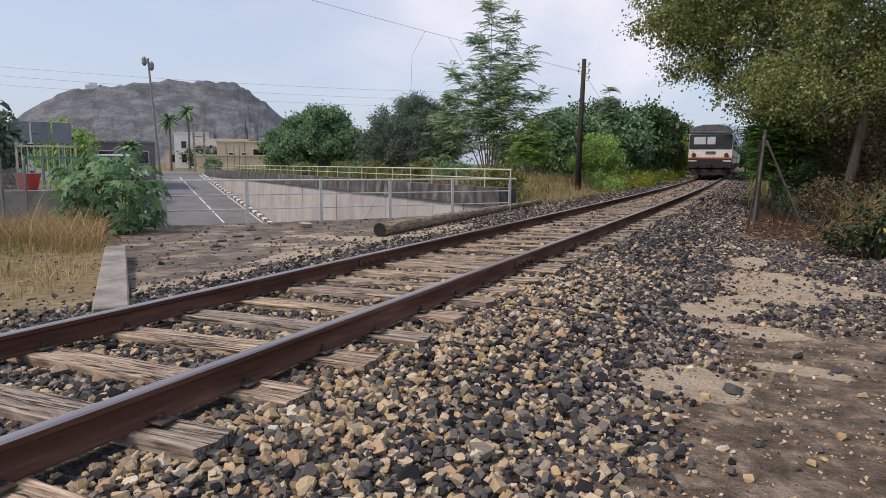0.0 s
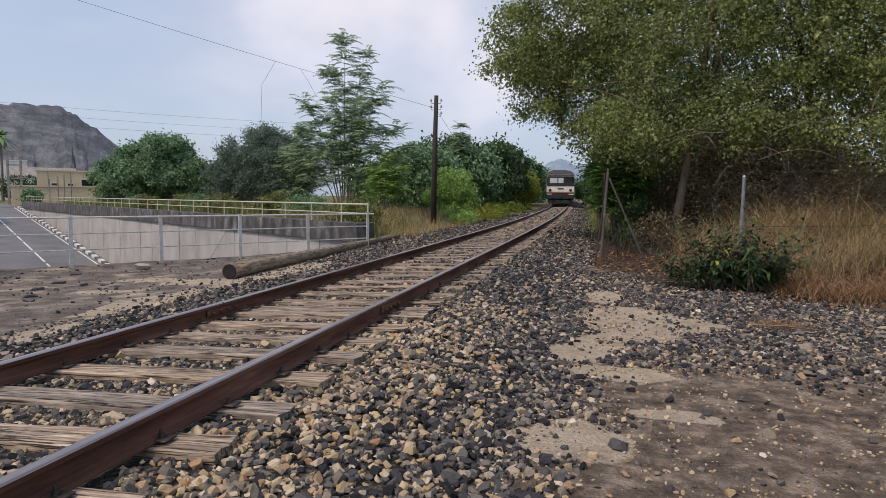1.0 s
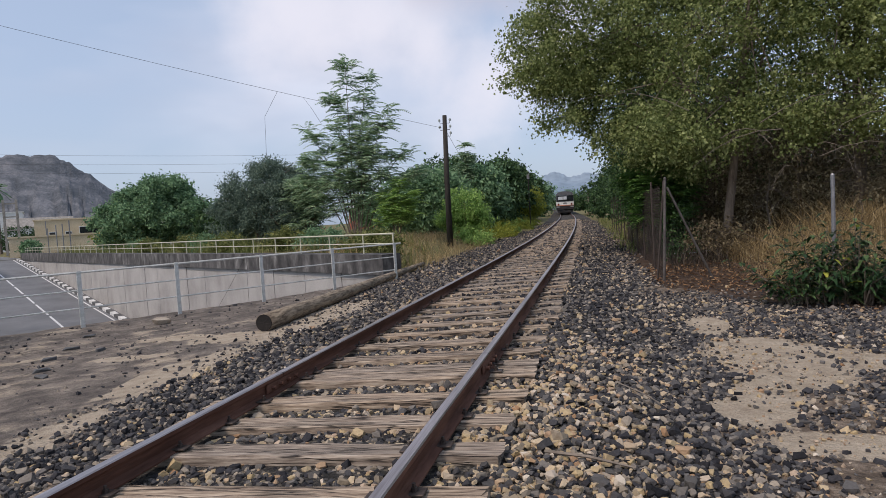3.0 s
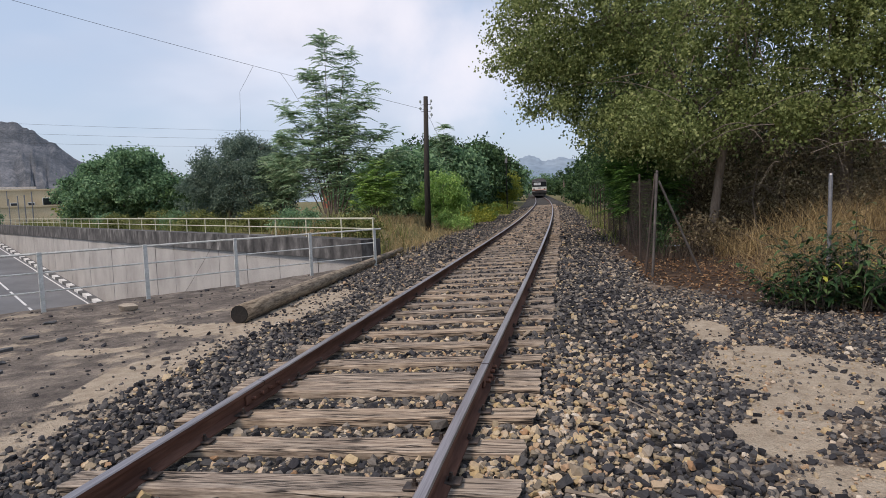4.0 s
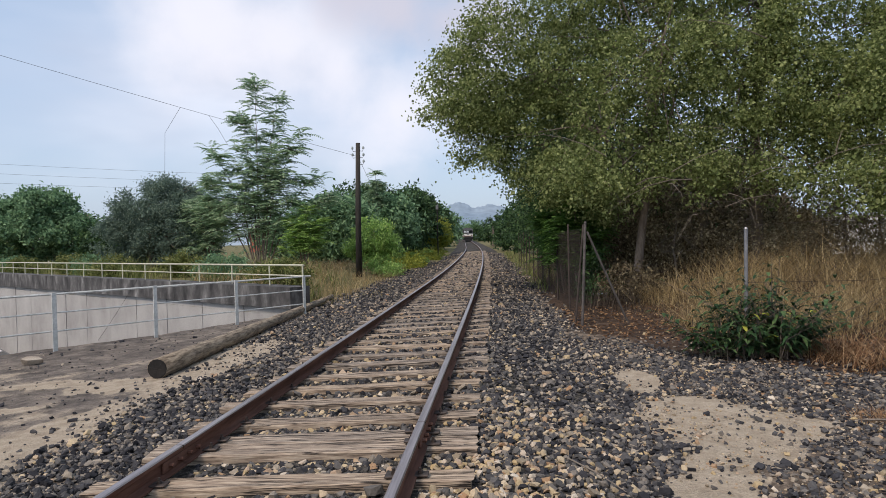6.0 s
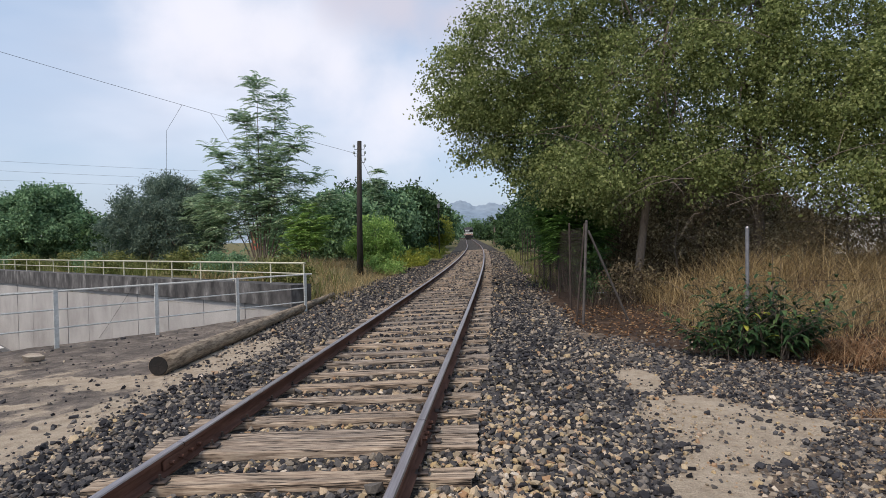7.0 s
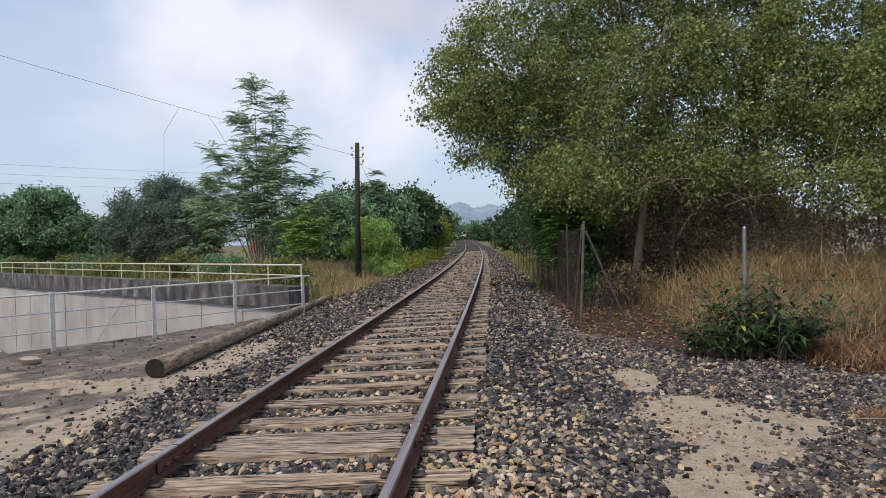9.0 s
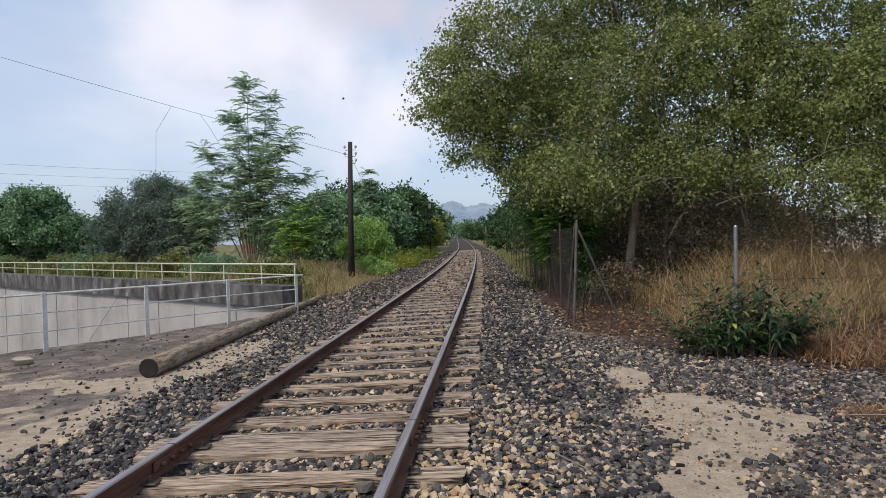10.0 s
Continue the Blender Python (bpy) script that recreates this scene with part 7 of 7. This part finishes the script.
for a, m, e in (((-10.83, 19.34, 7.06), (-11.31, 19.0, 6.01), (-11.34, 18.95, 4.4)), ((-9.97, 19.93, 6.83), (-9.54, 19.84, 6.25), (-9.22, 19.99, 5.6))):
    tagged(part("hanging_wire", tubed([a, Vector(a).lerp(Vector(m), 0.5), m, Vector(m).lerp(Vector(e), 0.5), e], 0.006, 4), M["cable"], None), "loose thin wire hanging from the overhead cable", "cable")


# ---- the train ----
def build_train():
    root = thing("train", "white diesel railcar with dark ends and orange bands, seen from behind", "train")

    def loft(y0, y1, shape, mat, name, label=""):
        bm = bmesh.new()
        a = [bm.verts.new((x, y0, z)) for x, z in shape]
        b = [bm.verts.new((x, y1, z)) for x, z in shape]
        n = len(shape)
        for i in range(n):
            bm.faces.new((a[i], b[i], b[(i + 1) % n], a[(i + 1) % n]))
        bm.faces.new(a)
        bm.faces.new(list(reversed(b)))
        bmesh.ops.recalc_face_normals(bm, faces=bm.faces)
        return part(name, bm, M[mat], root, label)
    for c in range(2):
        y0 = c * 23.6
        y1 = y0 + 23.0
        body = [(-1.45, 1.05), (1.45, 1.05), (1.45, 3.2), (-1.45, 3.2)]
        loft(y0, y1, body, "train_white", "body")
        loft(y0 - 0.02, y1 + 0.02, [(-1.47, 3.2), (1.47, 3.2), (1.40, 3.42), (1.1, 3.68), (0.5, 3.82), (-0.5, 3.82), (-1.1, 3.68), (-1.40, 3.42)], "train_roof", "roof", "sooty grey curved roof")
        loft(y0 + 0.2, y1 - 0.2, [(-1.3, 0.45), (1.3, 0.45), (1.42, 1.05), (-1.42, 1.05)], "train_dark", "underframe", "black underframe")
        for sx in (-1, 1):
            part("side_band", boxed(sx * 1.455 - 0.012, sx * 1.455 + 0.012, y0 + 0.1, y1 - 0.1, 1.5, 1.62), M["orange"], root)
            for k in range(9):
                ya = y0 + 1.6 + k * 2.3
                part("side_window", boxed(sx * 1.45 - 0.02, sx * 1.45 + 0.02, ya, ya + 1.5, 2.1, 2.95, 0.01), M["train_glass"], root)
        for yb in (3.6, 19.0):
            for wy in (-1.0, 1.0):
                for sx in (-0.84, 0.84):
                    part("wheel", tubed([(sx - 0.06, y0 + yb + wy, 0.43), (sx + 0.06, y0 + yb + wy, 0.43)], 0.43, 16), M["train_dark"], root)
            part("bogie", boxed(-1.1, 1.1, y0 + yb - 1.6, y0 + yb + 1.6, 0.35, 0.7, 0.03), M["train_dark"], root)
    # rear face
    yf = -0.02
    part("end_band", boxed(-1.43, 1.43, yf - 0.05, yf + 0.02, 2.12, 3.12, 0.03), M["train_glass"], root, "dark glazed end window band")
    for x0, x1 in ((-1.12, -0.32), (-0.22, 0.32), (0.42, 1.15)):
        # The pale reflection in two panes is put into their colour.
        part("end_window", boxed(x0, x1, yf - 0.07, yf - 0.04, 2.42, 2.95, 0.01), M["pale_glass"] if x0 < 0.4 else M["train_glass"], root, "end window with pale reflection" if x0 < 0.4 else "dark end window")
    part("roof_edge", boxed(-1.36, 1.36, yf - 0.05, yf + 0.02, 3.17, 3.36, 0.04), M["train_roof"], root, "dark band under the roof")
    part("orange_stripe", boxed(-1.46, 1.46, yf - 0.03, yf + 0.01, 1.42, 1.5), M["orange"], root)
    part("bumper_panel", boxed(-1.47, 1.47, yf - 0.10, yf + 0.02, 0.7, 1.40, 0.04), M["train_dark"], root, "black buffer beam")
    for sx in (-1, 1):
        part("end_mark", boxed(sx * 1.15 - 0.28, sx * 1.15 + 0.28, yf - 0.12, yf - 0.09, 1.2, 1.28), M["paint"], root)
        l = part("tail_light", tubed([(sx * 1.08, yf - 0.06, 1.66), (sx * 1.08, yf + 0.02, 1.66)], 0.15, 12), M["train_dark"], root)
        part("lens", tubed([(sx * 1.08, yf - 0.075, 1.66), (sx * 1.08, yf - 0.05, 1.66)], 0.08, 10), M["lamp_red"], l)
        b = part("buffer", tubed([(sx * 0.88, yf - 0.55, 1.0), (sx * 0.88, yf, 1.0)], [0.12, 0.10], 10), M["train_dark"], root)
        part("buffer_head", tubed([(sx * 0.88, yf - 0.60, 1.0), (sx * 0.88, yf - 0.55, 1.0)], 0.22, 14), M["train_dark"], b)
    part("emblem_bar", boxed(-0.3, 0.36, yf - 0.035, yf - 0.005, 1.78, 1.92), M["train_roof"], root, "dark lettering bar")
    part("coupling", boxed(-0.16, 0.16, yf - 0.5, yf, 0.75, 1.05, 0.03), M["train_dark"], root)
    part("snow_guard", boxed(-1.2, 1.2, yf - 0.3, yf + 0.1, 0.22, 0.62, 0.03), M["train_dark"], root)
    return root


TRAIN = build_train()


# ---- small things on the ground ----
def build_small():
    rr = random.Random(21)
    shapes, F = stone_shapes(6, "fine", 5)
    x, y = -6.1, 4.9
    t = tagged(new("rock", fast_mesh("rock", shapes[0] * np.array([0.19, 0.16, 0.12]), F[0], M["sand"])), "pale broken rock at the edge of the crossing", "rock")
    t.matrix_world = pose(x, y, g_at(x, y) + 0.07, 10, 5, 40)
    # sticks on the ballast
    for (a, b, r) in (((1.50, -1.75, 0.03), (1.98, -1.95, 0.03), 0.012), ((1.95, -0.2, 0.0), (2.25, -0.75, -0.02), 0.007), ((1.6, 0.4, 0.02), (1.9, 0.5, 0.02), 0.006), ((4.6, 1.0, -0.06), (5.2, 0.85, -0.05), 0.01), ((2.9, 3.4, -0.06), (3.3, 3.9, -0.06), 0.006)):
        tagged(part("stick", tubed([a, ((a[0] + b[0]) / 2, (a[1] + b[1]) / 2, (a[2] + b[2]) / 2 + 0.015), b], [r, r * 0.8, r * 0.4], 5), M["twig"], None), "pale dry stick lying on the stones", "stick", group="sticks")
    # burnt lumps of tar on the crossing
    for k, (x, y) in enumerate(((-5.6, 1.9), (-5.0, 1.2), (-6.0, 2.7), (-4.6, 0.8), (-6.6, 3.7), (-5.3, 2.5))):
        t = tagged(new("tar_lump", fast_mesh("tar_lump", shapes[1 + k % 5] * np.array([0.13, 0.09, 0.05]), F[1 + k % 5], M["dark_paint"])), "dark lump of broken tarmac on the crossing", "rubble", "loose lumps")
        t.matrix_world = pose(x, y, g_at(x, y) + 0.02, 0, 0, rr.uniform(0, 360))


build_small()


def build_bird():
    t = thing("bird", "small dark bird crossing the sky", "bird")
    part("body", tubed([(-0.13, 0, 0), (-0.06, 0, 0.0), (0.02, 0, 0.005), (0.09, 0, 0.01), (0.13, 0, 0.01)], [0.008, 0.03, 0.04, 0.028, 0.008], 8), M["bark"], t)
    for sg in (-1, 1):
        bm = bmesh.new()
        v = [bm.verts.new(p) for p in ((0.05, sg * 0.02, 0.02), (0.06, sg * 0.16, 0.05), (0.0, sg * 0.27, 0.03), (-0.05, sg * 0.15, 0.04), (-0.06, sg * 0.02, 0.02))]
        bm.faces.new(v)
        bmesh.ops.solidify(bm, geom=list(bm.faces), thickness=0.008)
        part("wing", bm, M["twig"], t)
    for ob in t.children:
        ob.data.transform(Matrix.Scale(0.62, 4))
    return t


BIRD = build_bird()


# ---- what moves ----
def train_pose(y):
    return pose(float(track_x(y)), y, float(rise(y)) + 0.17, math.degrees(math.atan(0.0068)) if y > 40 else 0.2, 0, track_yaw(y))


TRAIN_Y = ((0, 43.5), (1, 63.5), (2, 82), (3, 104.5), (4, 128), (5, 152), (6, 177), (7, 201.5), (8, 226), (9, 250), (10, 272))


def road_pose(s, o, yaw):
    x, y = so_to_xy(s, o)
    return pose(x, y, float(road_z(s)) + 0.01, -3.1, 0, yaw)


BIRD_A, BIRD_B = (-6.83, 25.04, 7.87), (-5.39, 25.4, 8.42)


def motions():
    walk(TRAIN, [(t, train_pose(y)) for t, y in TRAIN_Y])
    yaw = math.degrees(math.atan2(ALONG[1], ALONG[0])) + 90
    walk(CAR, [(t, road_pose(s, 5.6, yaw)) for t, s in ((0, 118), (2.5, 82), (5, 45), (6.5, 22), (10, 14))])

    walk(BIRD, [(0, pose(-8.6, 23.6, 7.2, 0, 0, 10)), (9.5, pose(-8.6, 23.6, 7.2, 0, 0, 10)), (9.8, pose(BIRD_A[0], BIRD_A[1], BIRD_A[2], 30, -8, 10)), (10, pose(BIRD_B[0], BIRD_B[1], BIRD_B[2], -10, -10, 12))])


motions()
